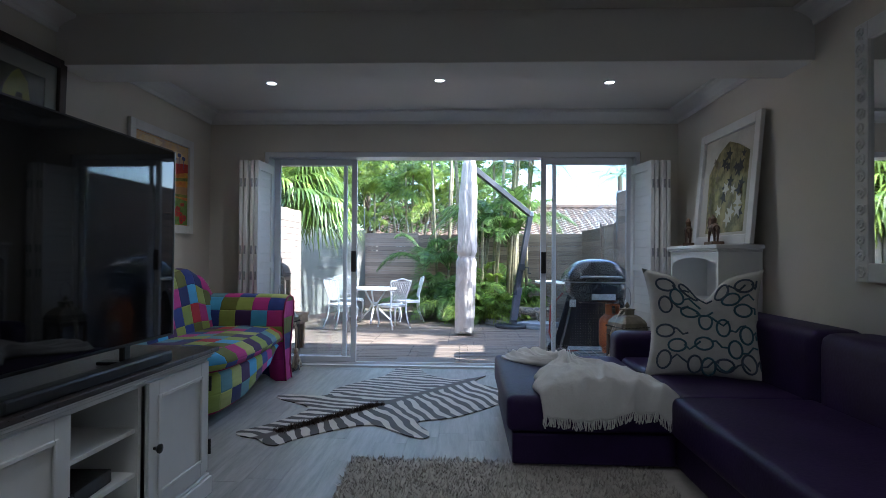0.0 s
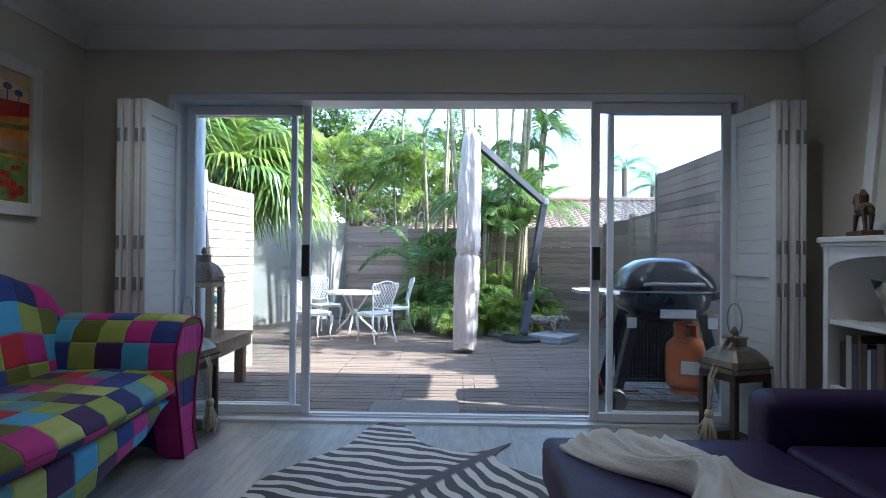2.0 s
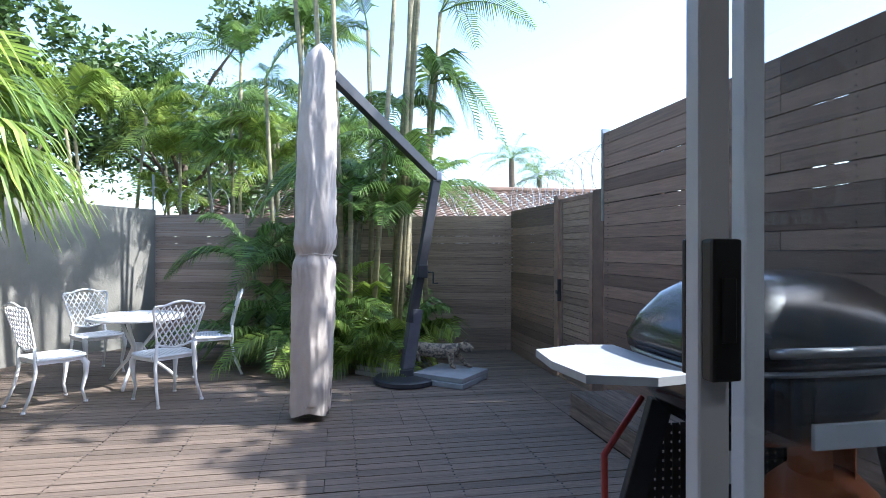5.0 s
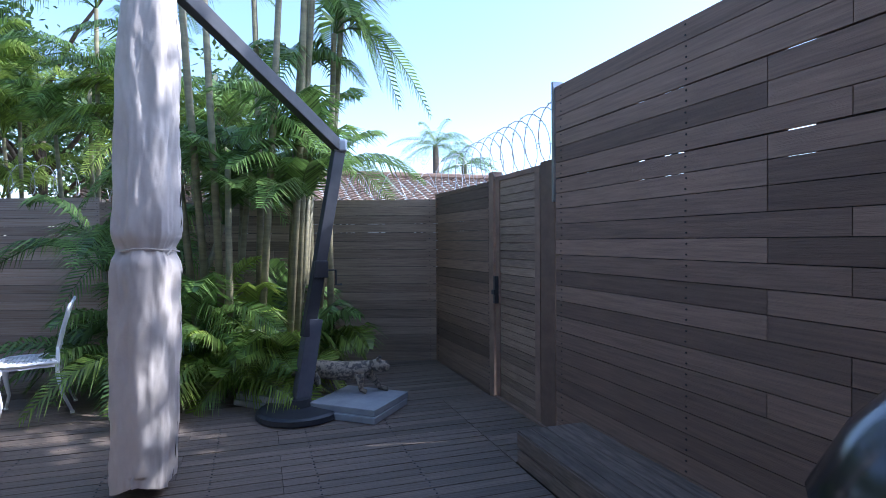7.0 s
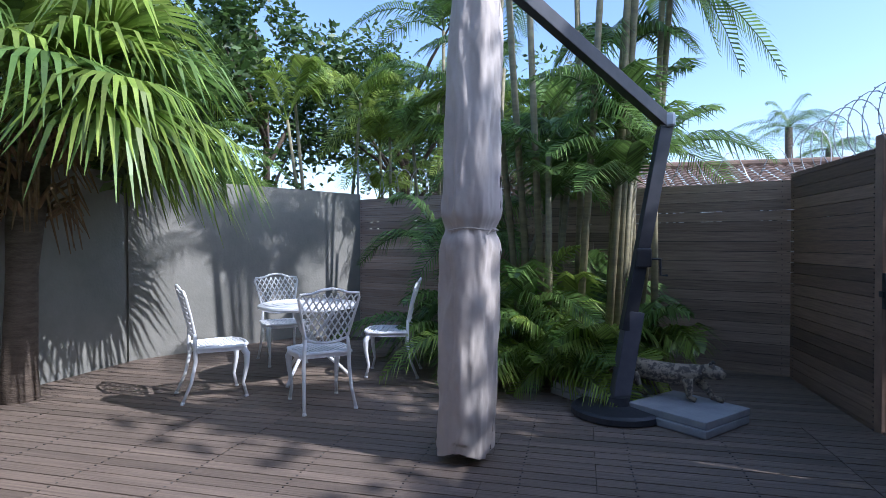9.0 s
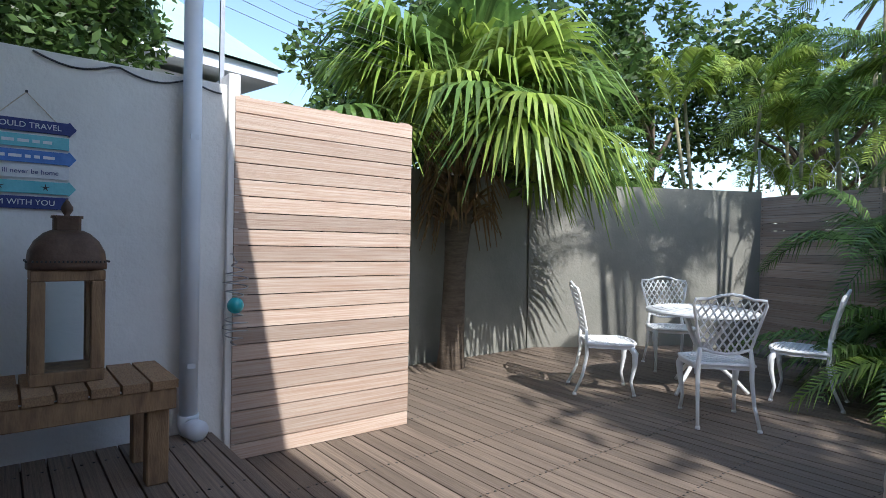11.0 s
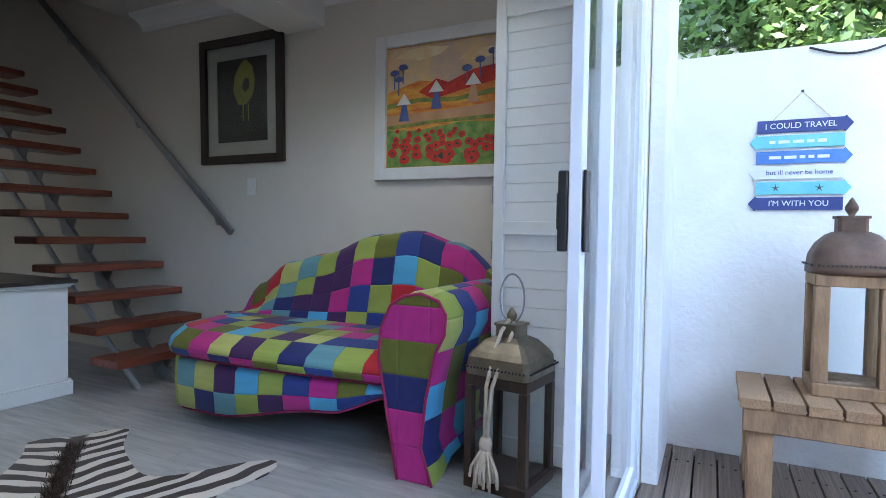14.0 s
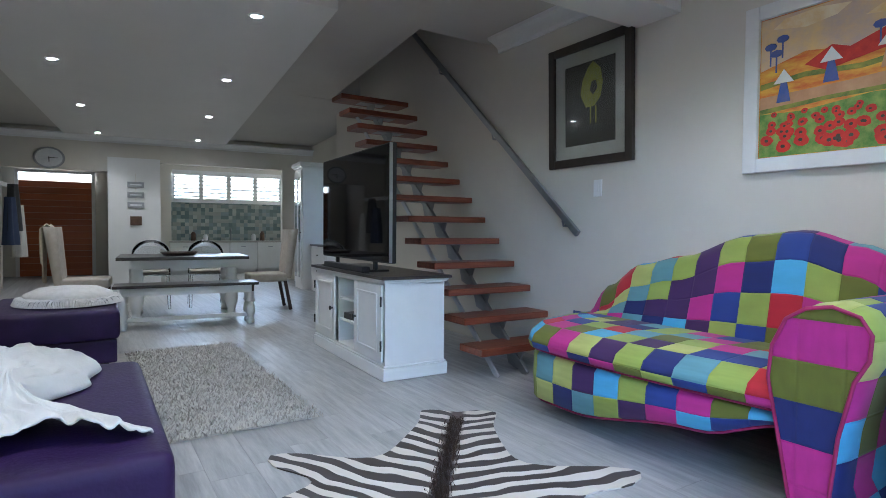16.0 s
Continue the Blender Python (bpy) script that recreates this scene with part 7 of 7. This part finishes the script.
# downlights
LAMP = glow("downlight_glass", (1.0, 0.97, 0.93), 9.0)
spots = [Vector((-1.5, 4.74, 2.62)), Vector((-0.06, 4.68, 2.62)), Vector((1.36, 4.76, 2.62))] + [B @ Vector((x, y, 2.55)) for y in (1.84, -0.11, -2.25, -4.55) for x in (-0.62, 0.87)]
for p in spots:
    dl = thing("downlight", "small round recessed ceiling downlight, lit", "downlight", Matrix.Translation(p), group="ceiling downlights")
    part("ring", lathe(bmesh.new(), [(0.036, -0.002), (0.038, -0.008), (0.05, -0.006), (0.052, -0.0005), (0.036, -0.0005)], 24), STEEL, dl, smooth=True)
    part("lens", lathe(bmesh.new(), [(0, -0.0035), (0.036, -0.0035), (0.036, -0.001), (0, -0.001)], 24), LAMP, dl)
    sp_ = bpy.data.lights.new("spot", "SPOT")
    sp_.energy, sp_.spot_size, sp_.spot_blend, sp_.shadow_soft_size, sp_.color = 3.3 if p.y > 4 else 2.0, radians(120), 0.8, 0.04, (1.0, 0.97, 0.93)
    so = new("spot", sp_)
    so.matrix_world = Matrix.Translation(p + Vector((0, 0, -0.02)))

# ---- plants ----
def frond(bm, base, heading, rise, length, droop, width, pairs=26, r=None, lift=0.35):
    """A feather-shaped palm leaf: an arching stalk with two rows of narrow leaflets."""
    r = r or random
    h = Vector((math.cos(heading), math.sin(heading), 0))
    side = Vector((-h.y, h.x, 0))
    pts = []
    for i in range(13):
        u = i / 12
        pts.append(Vector(base) + h * (length * (u * math.cos(rise) + 0.12 * droop * u * u)) + Vector((0, 0, length * (u * math.sin(rise) - droop * u ** 2.2))))
    tube(bm, pts[::2] + [pts[-1]] if len(pts) % 2 == 0 else pts[::2], 0, 4, [0.011 - 0.0013 * k for k in range(7)], cap=False)
    for k in range(pairs):
        u = 0.14 + 0.86 * k / (pairs - 1)
        f = u * 12
        i = min(11, int(f))
        p = pts[i].lerp(pts[i + 1], f - i)
        t = (pts[i + 1] - pts[i]).normalized()
        up = side.cross(t) * -1
        if up.z < 0:
            up = -up
        l = width * math.sin(math.pi * (0.12 + 0.85 * u)) ** 0.7 * r.uniform(0.85, 1.1)
        for s in (-1, 1):
            d = (side * s + t * 0.75 + up * lift).normalized()
            tip = p + d * l * 1.1 + Vector((0, 0, -0.62 * l * r.uniform(0.5, 1.3)))
            mid = p + d * l * 0.5 + Vector((0, 0, 0.02 * l))
            w = t * (0.013 + 0.006 * width)
            a = [bm.verts.new(q) for q in (p - w * 0.5, p + w * 0.5, mid + w * 0.8, mid - w * 0.8, tip)]
            bm.faces.new((a[0], a[1], a[2], a[3]))
            bm.faces.new((a[3], a[2], a[4]))


def areca(x, y, z, canes, leaves, height, spread, seed, size=1.5, label="clump of slender feathery areca palms", lean=(0, 0), low=0.2, leaf_m=None, droop=0.7):
    r = random.Random(seed)
    ob = thing("areca_palm", label, "palm", pose(x, y, z))
    tops = []
    for k in range(canes):
        a = r.uniform(0, 6.28)
        d = r.uniform(0.05, 0.3)
        h = height * r.uniform(0.65, 1.05)
        b = Vector((d * math.cos(a), d * math.sin(a), 0))
        t = b * (1 + spread * 1.6) + Vector((lean[0] * h, lean[1] * h, h))
        m = b.lerp(t, 0.5) + Vector((0.05 * r.uniform(-1, 1), 0.05 * r.uniform(-1, 1), 0))
        part("cane", tube(bmesh.new(), [b, m, t], 0, 8, [0.038, 0.032, 0.026]), CANE, ob, "ringed yellow-green cane" if k == 0 else "", smooth=True)
        tops.append(t)
    bm = bmesh.new()
    for k in range(leaves):
        t = tops[k % len(tops)] if tops and r.random() > low else Vector((r.uniform(-0.3, 0.3), r.uniform(-0.3, 0.3), r.uniform(0.05, 0.5)))
        frond(bm, t, r.uniform(0, 6.28), r.uniform(0.5, 1.35), size * r.uniform(0.7, 1.15), droop * r.uniform(0.65, 1.35), 0.40 * r.uniform(0.8, 1.15), 40, r)
    part("crown", bm, leaf_m or LEAF_MID, ob)
    return ob


def bush(x, y, z, w, h, leaves, seed, m=None, size=0.9):
    """Low fronds springing from the ground."""
    r = random.Random(seed)
    ob = thing("palm_bush", "low bright green palm fronds beside the deck", "palm", pose(x, y, z), group="low palm fronds")
    bm = bmesh.new()
    for k in range(leaves):
        frond(bm, (r.uniform(-w, w) * 0.5, r.uniform(-w, w) * 0.3, r.uniform(0, 0.3)), r.uniform(0, 6.28), r.uniform(0.5, 1.4), size * r.uniform(0.6, 1.2) * h, r.uniform(0.35, 0.95), 0.34, 36, r)
    part("crown", bm, m or LEAF_LIGHT, ob)
    part("stem", tube(bmesh.new(), [(0, 0, -0.1), (0.02, 0.02, 0.3)], 0.04, 8), CANE, ob)
    return ob


def fan_leaf(bm, base, heading, rise, stalk, radius, r, m=0):
    """A fan palm leaf: a stalk and a folded fan of long strips with drooping tips."""
    h = Vector((math.cos(heading), math.sin(heading), 0))
    side = Vector((-h.y, h.x, 0))
    d = h * math.cos(rise) + Vector((0, 0, math.sin(rise)))
    hub = Vector(base) + d * stalk + Vector((0, 0, -0.12 * stalk))
    tube(bm, [base, Vector(base).lerp(hub, 0.5) + Vector((0, 0, 0.05)), hub], 0, 5, [0.02, 0.016, 0.012], cap=False)
    fwd = (d + Vector((0, 0, -0.45))).normalized()
    up = fwd.cross(side)
    if up.z < 0:
        up = -up
    n = 46
    for k in range(n):
        a = radians(-140 + 280 * k / (n - 1))
        v = fwd * math.cos(a) + side * math.sin(a)
        t = v.cross(up).normalized()
        l = radius * (0.72 + 0.28 * math.cos(a * 0.6)) * r.uniform(0.78, 1.14)
        bend = r.uniform(0.4, 1.05)
        pts = []
        for i in range(6):
            u = i / 5
            drop = 0.06 * l * u * u if u < 0.5 else 0.015 * l + bend * l * (u - 0.5) ** 1.25
            along = l * (u if u < 0.55 else 0.55 + (u - 0.55) * 0.5)
            pts.append(hub + v * along + up * (0.07 * radius * math.sin(math.pi * min(1, u * 1.4))) - Vector((0, 0, drop)))
        ws = [0.005, 0.019, 0.026, 0.018, 0.009, 0.0015]
        prev = None
        for i, p in enumerate(pts):
            q = (bm.verts.new(p - t * ws[i] * radius), bm.verts.new(p + t * ws[i] * radius))
            if prev:
                bm.faces.new((prev[0], prev[1], q[1], q[0]))
            prev = q


def fan_palm(x, y, z, trunk_h, leaves, radius, seed):
    r = random.Random(seed)
    ob = thing("fan_palm", "large fan palm with drooping leaf tips and a rough trunk", "palm", pose(x, y, z))
    part("trunk", tube(bmesh.new(), [(0, 0, -0.2), (0.02, 0, 0.25), (0.03, 0.02, trunk_h * 0.55), (0.08, 0.04, trunk_h)], 0, 18, [0.17, 0.125, 0.11, 0.16]), BARK, ob, "rough fibrous grey-brown trunk", smooth=True)
    sk = bmesh.new()
    for k in range(130):
        a = r.uniform(0, 6.28)
        z0 = trunk_h - r.uniform(-0.35, 0.45)
        p = Vector((0.08 + 0.17 * math.cos(a), 0.04 + 0.17 * math.sin(a), z0))
        o = Vector((math.cos(a), math.sin(a), 0))
        tube(sk, [p, p + o * r.uniform(0.08, 0.2) + Vector((0, 0, 0.1)), p + o * r.uniform(0.15, 0.32) - Vector((0, 0, r.uniform(0.05, 0.4)))], 0, 4, [0.022, 0.016, 0.004], cap=False)
    tagged(part("dry_skirt", sk, material("dry_leaf_base", (0.27, 0.17, 0.085), 0.9, (0.13, 0.085, 0.05), 8.0, bump=0.5), ob, "dry brown leaf bases round the trunk top"), kind="stuff")
    top = Vector((0.08, 0.04, trunk_h + 0.25))
    for k in range(leaves):
        bm = bmesh.new()
        rise = r.uniform(0.0, 1.3)
        fan_leaf(bm, top, 2.4 * k + r.uniform(-0.3, 0.3), rise, r.uniform(0.75, 1.45), radius * r.uniform(0.8, 1.15), r)
        part("fan_leaf", bm, LEAF_LIGHT if rise > -0.25 and k % 3 else LEAF_MID, ob)
    return ob


def leaf_cloud(bm, centre, rad, n, size, r, flat=0.8):
    for _ in range(n):
        d = Vector((r.gauss(0, 1), r.gauss(0, 1), r.gauss(0, 1))).normalized() * (r.random() ** 0.45)
        p = Vector(centre) + Vector((d.x * rad, d.y * rad, d.z * rad * flat))
        if noise.noise(p * 1.3) < -0.12:
            continue
        a = Vector((r.gauss(0, 1), r.gauss(0, 1), r.gauss(0, 0.6))).normalized()
        b = a.cross(Vector((r.gauss(0, 1), r.gauss(0, 1), r.gauss(0, 1)))).normalized()
        s = size * r.uniform(0.6, 1.3)
        v = [bm.verts.new(p + q) for q in (-a * s, b * s * 0.45, a * s, -b * s * 0.45)]
        bm.faces.new(v)


def tree(x, y, z, height, crown, leaves, seed, m=None, size=0.12, label="leafy green tree behind the garden wall"):
    r = random.Random(seed)
    ob = thing("tree", label, "tree", pose(x, y, z))
    tr = bmesh.new()
    tube(tr, [(0, 0, -0.3), (0.1, 0, height * 0.35), (0.05, 0.1, height * 0.7)], 0, 9, [0.11, 0.085, 0.05])
    tips = []
    for k in range(9):
        a = r.uniform(0, 6.28)
        p = Vector((0.08, 0.03, height * r.uniform(0.3, 0.68)))
        q = p + Vector((math.cos(a) * crown * r.uniform(0.4, 0.9), math.sin(a) * crown * r.uniform(0.4, 0.9), height * r.uniform(0.1, 0.33)))
        tube(tr, [p, p.lerp(q, 0.5) + Vector((0, 0, 0.15)), q], 0, 6, [0.06, 0.04, 0.015])
        tips.append(q)
    part("trunk", tr, BARK, ob, smooth=True)
    bm = bmesh.new()
    for q in tips + [Vector((0, 0, height * 0.85))]:
        for _ in range(3):
            c = q + Vector((r.gauss(0, 0.35), r.gauss(0, 0.35), r.gauss(0, 0.3))) * crown * 0.5
            leaf_cloud(bm, c, crown * r.uniform(0.25, 0.45), leaves // 9, size, r)
    part("crown", bm, m or LEAF_DARK, ob)
    return ob


fan_palm(-3.66, 10.12, -0.24, 1.95, 40, 1.12, 11)
# clump beside the umbrella: bare leaning canes over low fronds
areca(1.3, 12.05, -0.25, 3, 11, 6.4, 0.5, 51, 1.8, lean=(0.085, -0.02), low=0.0)
areca(1.0, 12.15, -0.25, 3, 10, 6.0, 0.6, 52, 1.8, lean=(0.05, -0.03), low=0.0)
areca(0.55, 12.2, -0.25, 4, 11, 6.2, 0.9, 33, 1.8, lean=(-0.01, -0.05), low=0.05)
areca(0.45, 12.3, -0.25, 3, 24, 2.5, 0.9, 21, 1.55, lean=(-0.04, 0), low=0.35, droop=0.9)
areca(0.95, 12.2, -0.25, 3, 30, 2.6, 0.7, 22, 1.4, lean=(0.03, -0.04), low=0.3, droop=0.5)
areca(-0.3, 12.8, -0.25, 3, 36, 1.6, 1.2, 23, 1.6, low=0.45)
bush(0.75, 11.75, -0.25, 1.0, 1.25, 34, 31)
bush(-0.1, 12.2, -0.25, 1.0, 1.4, 30, 32, LEAF_MID, 1.0)
bush(0.35, 12.0, -0.25, 0.9, 1.5, 22, 36, None, 1.0)
bush(1.35, 12.25, -0.25, 0.6, 1.1, 18, 37)
areca(-0.6, 15.6, -0.4, 3, 30, 3.8, 1.0, 24, 1.7, "tall feathery palms behind the back fence", leaf_m=LEAF_LIGHT)
areca(-2.3, 15.8, -0.4, 3, 26, 3.2, 1.0, 25, 1.9, "tall feathery palms behind the back fence", leaf_m=LEAF_LIGHT)
areca(0.3, 14.6, -0.4, 3, 24, 4.6, 0.8, 26, 1.5, "tall feathery palms behind the back fence")
areca(-0.3, 13.4, -0.3, 3, 10, 5.4, 0.9, 28, 1.6)
areca(-1.5, 15.2, -0.4, 4, 32, 4.6, 1.0, 30, 1.7, "tall feathery palms behind the back fence")
areca(-3.4, 15.3, -0.4, 3, 26, 4.2, 0.9, 53, 1.7, "tall feathery palms behind the grey wall", leaf_m=LEAF_LIGHT)
areca(-5.0, 12.6, -0.4, 3, 24, 4.0, 0.9, 54, 1.7, "tall feathery palms behind the grey wall", leaf_m=LEAF_LIGHT)
areca(-4.6, 14.2, -0.4, 3, 24, 2.6, 1.0, 27, 1.7, "tall feathery palms behind the grey wall")
for x, y, h, c, n, sd in ((-6.2, 12.2, 5.2, 2.3, 5200, 41), (-5.4, 16.5, 6.0, 2.6, 5600, 42), (-9.4, 13.0, 5.0, 1.8, 3600, 43), (-1.6, 20.5, 6.2, 2.6, 4600, 44), (-5.6, 6.7, 4.4, 1.5, 4800, 45), (-5.4, 4.6, 4.6, 1.9, 5200, 46), (-9.5, 14.5, 6.5, 2.8, 5000, 47), (-3.6, 25.0, 7.0, 3.0, 4000, 48), (-5.4, 11.5, 4.6, 1.5, 4200, 49), (-3.2, 18.8, 6.6, 2.2, 3600, 50)):
    tree(x, y, -0.4, h, c, n, sd, size=0.055 if y < 8 else 0.085)
# Unseen tree, placed for the dappled shade its crown casts on the deck.
tree(8.6, 8.6, -0.4, 11.0, 1.9, 1300, 61, size=0.13, label="unseen leafy green tree behind the tall side fence")
areca(1.38, 12.15, -0.25, 2, 10, 4.9, 0.3, 71, 1.2, low=0.0, droop=1.1)
# far palm beyond the roof
fp = thing("far_palm", "distant feather palm beyond the tiled roof", "palm", pose(8.6, 31.0, -0.4))
part("trunk", tube(bmesh.new(), [(0, 0, 0), (0.1, 0, 3), (0.05, 0, 6.0)], 0, 8, [0.22, 0.17, 0.14]), BARK, fp, smooth=True)
bm = bmesh.new()
r5 = random.Random(5)
for k in range(24):
    frond(bm, (0.05, 0, 6.0), 2.4 * k, r5.uniform(-0.2, 1.3), 2.1 * r5.uniform(0.8, 1.1), r5.uniform(0.4, 0.85), 0.55, 22, r5)
part("crown", bm, LEAF_MID, fp)
copy_thing(fp, pose(11.0, 33.5, -0.9, 0, 0, 70))


# ---- neighbours ----
def tiled_roof(name, label, x0, x1, y0, z0, y1, z1, wall_h):
    ob = thing(name, label, "house")
    part("wall", boxes((x0 + 0.3, x1 - 0.3, y0 + 0.5, y1 + 3, -0.5, wall_h)), PLASTER_WHITE, ob)
    n = int((x1 - x0) / 0.3)
    rows_n = 16
    bm = bmesh.new()
    for j in range(rows_n):
        for i in range(n):
            xa = x0 + i * 0.3
            ya, yb = y0 + (y1 - y0) * j / rows_n, y0 + (y1 - y0) * (j + 1.06) / rows_n
            za, zb = z0 + (z1 - z0) * j / rows_n + 0.035, z0 + (z1 - z0) * (j + 1.06) / rows_n
            q = []
            for u, dz in ((0, 0.0), (0.25, 0.045), (0.5, 0.05), (0.75, 0.0), (1, -0.01)):
                q.append((bm.verts.new((xa + 0.3 * u, ya, za + dz)), bm.verts.new((xa + 0.3 * u, yb, zb + dz))))
            for a, b in zip(q, q[1:]):
                bm.faces.new((a[0], b[0], b[1], a[1]))
            bm.faces.new([v[0] for v in q] + [bm.verts.new((xa + 0.3, ya, za - 0.03)), bm.verts.new((xa, ya, za - 0.03))])
    tagged(part("roof", bm, ROOF_TILE, ob, "brown clay tiled roof"), kind="stuff")
    part("ridge", tube(bmesh.new(), [(x0, y1, z1 + 0.06), (x1, y1, z1 + 0.06)], 0.12, 10), ROOF_TILE, ob, "row of ridge tiles")
    part("gutter", boxes((x0, x1, y0 - 0.1, y0, z0 - 0.12, z0)), PIPE_WHITE, ob)
    return ob


tiled_roof("neighbour_house", "neighbouring house with a brown tiled roof", -3.0, 14.0, 19.0, 1.75, 23.0, 3.12, 1.7)
gh = thing("green_roof_house", "white neighbouring house with a pale green metal roof", "house", pose(-9.1, 6.65, 0.15, 0, 0, 12))
part("wall", boxes((-3.5, 0.6, -2.5, 3.0, -0.8, 3.55)), PLASTER_WHITE, gh)
part("fascia", boxes((-4.1, 1.1, -3.0, 3.5, 3.64, 3.85)), PIPE_WHITE, gh, "white roof fascia board")
GREENMETAL = material("pale_green_metal", (0.36, 0.52, 0.42), 0.5, (0.32, 0.47, 0.38), 2.0)
rb = bmesh.new()
for pts in (((1.2, -3.1, 3.86), (1.2, 3.6, 3.86), (-1.5, 2.0, 5.9), (-1.5, -1.5, 5.9)), ((-4.2, -3.1, 3.86), (1.2, -3.1, 3.86), (-1.5, -1.5, 5.9)), ((1.2, 3.6, 3.86), (-4.2, 3.6, 3.86), (-1.5, 2.0, 5.9)), ((-4.2, 3.6, 3.86), (-4.2, -3.1, 3.86), (-1.5, -1.5, 5.9), (-1.5, 2.0, 5.9))):
    rb.faces.new([rb.verts.new(p) for p in pts])
part("roof", rb, GREENMETAL, gh, "pale green metal roof")


# coiled razor wire
def wire_coil(p, q, rad, turns, label):
    p, q = Vector(p), Vector(q)
    d = (q - p).normalized()
    side = d.cross(Vector((0, 0, 1))).normalized()
    up = side.cross(d)
    pts = [p.lerp(q, i / (turns * 18)) + rad * (math.cos(2 * math.pi * i / 18) * side * 0.6 + math.sin(2 * math.pi * i / 18) * up) for i in range(turns * 18 + 1)]
    ob = thing("razor_wire", label, "wire")
    part("coil", tube(bmesh.new(), pts, 0.0042, 4), STEEL, ob)
    bm = bmesh.new()
    for i in range(0, len(pts), 2):
        box(bm, pts[i].x - 0.012, pts[i].x + 0.012, pts[i].y - 0.004, pts[i].y + 0.004, pts[i].z - 0.004, pts[i].z + 0.004)
    tagged(part("barbs", bm, STEEL, ob), kind="stuff")


wire_coil((2.88, 9.84, 1.97), (2.86, 12.5, 1.88), 0.24, 12, "coil of razor wire along the fence top")
wire_coil((2.76, 12.56, 1.82), (-1.0, 13.95, 1.84), 0.16, 10, "coil of razor wire along the back fence")
wire_coil((-2.5, 14.5, 1.98), (-1.2, 14.0, 1.92), 0.18, 5, "coil of razor wire in the garden corner")
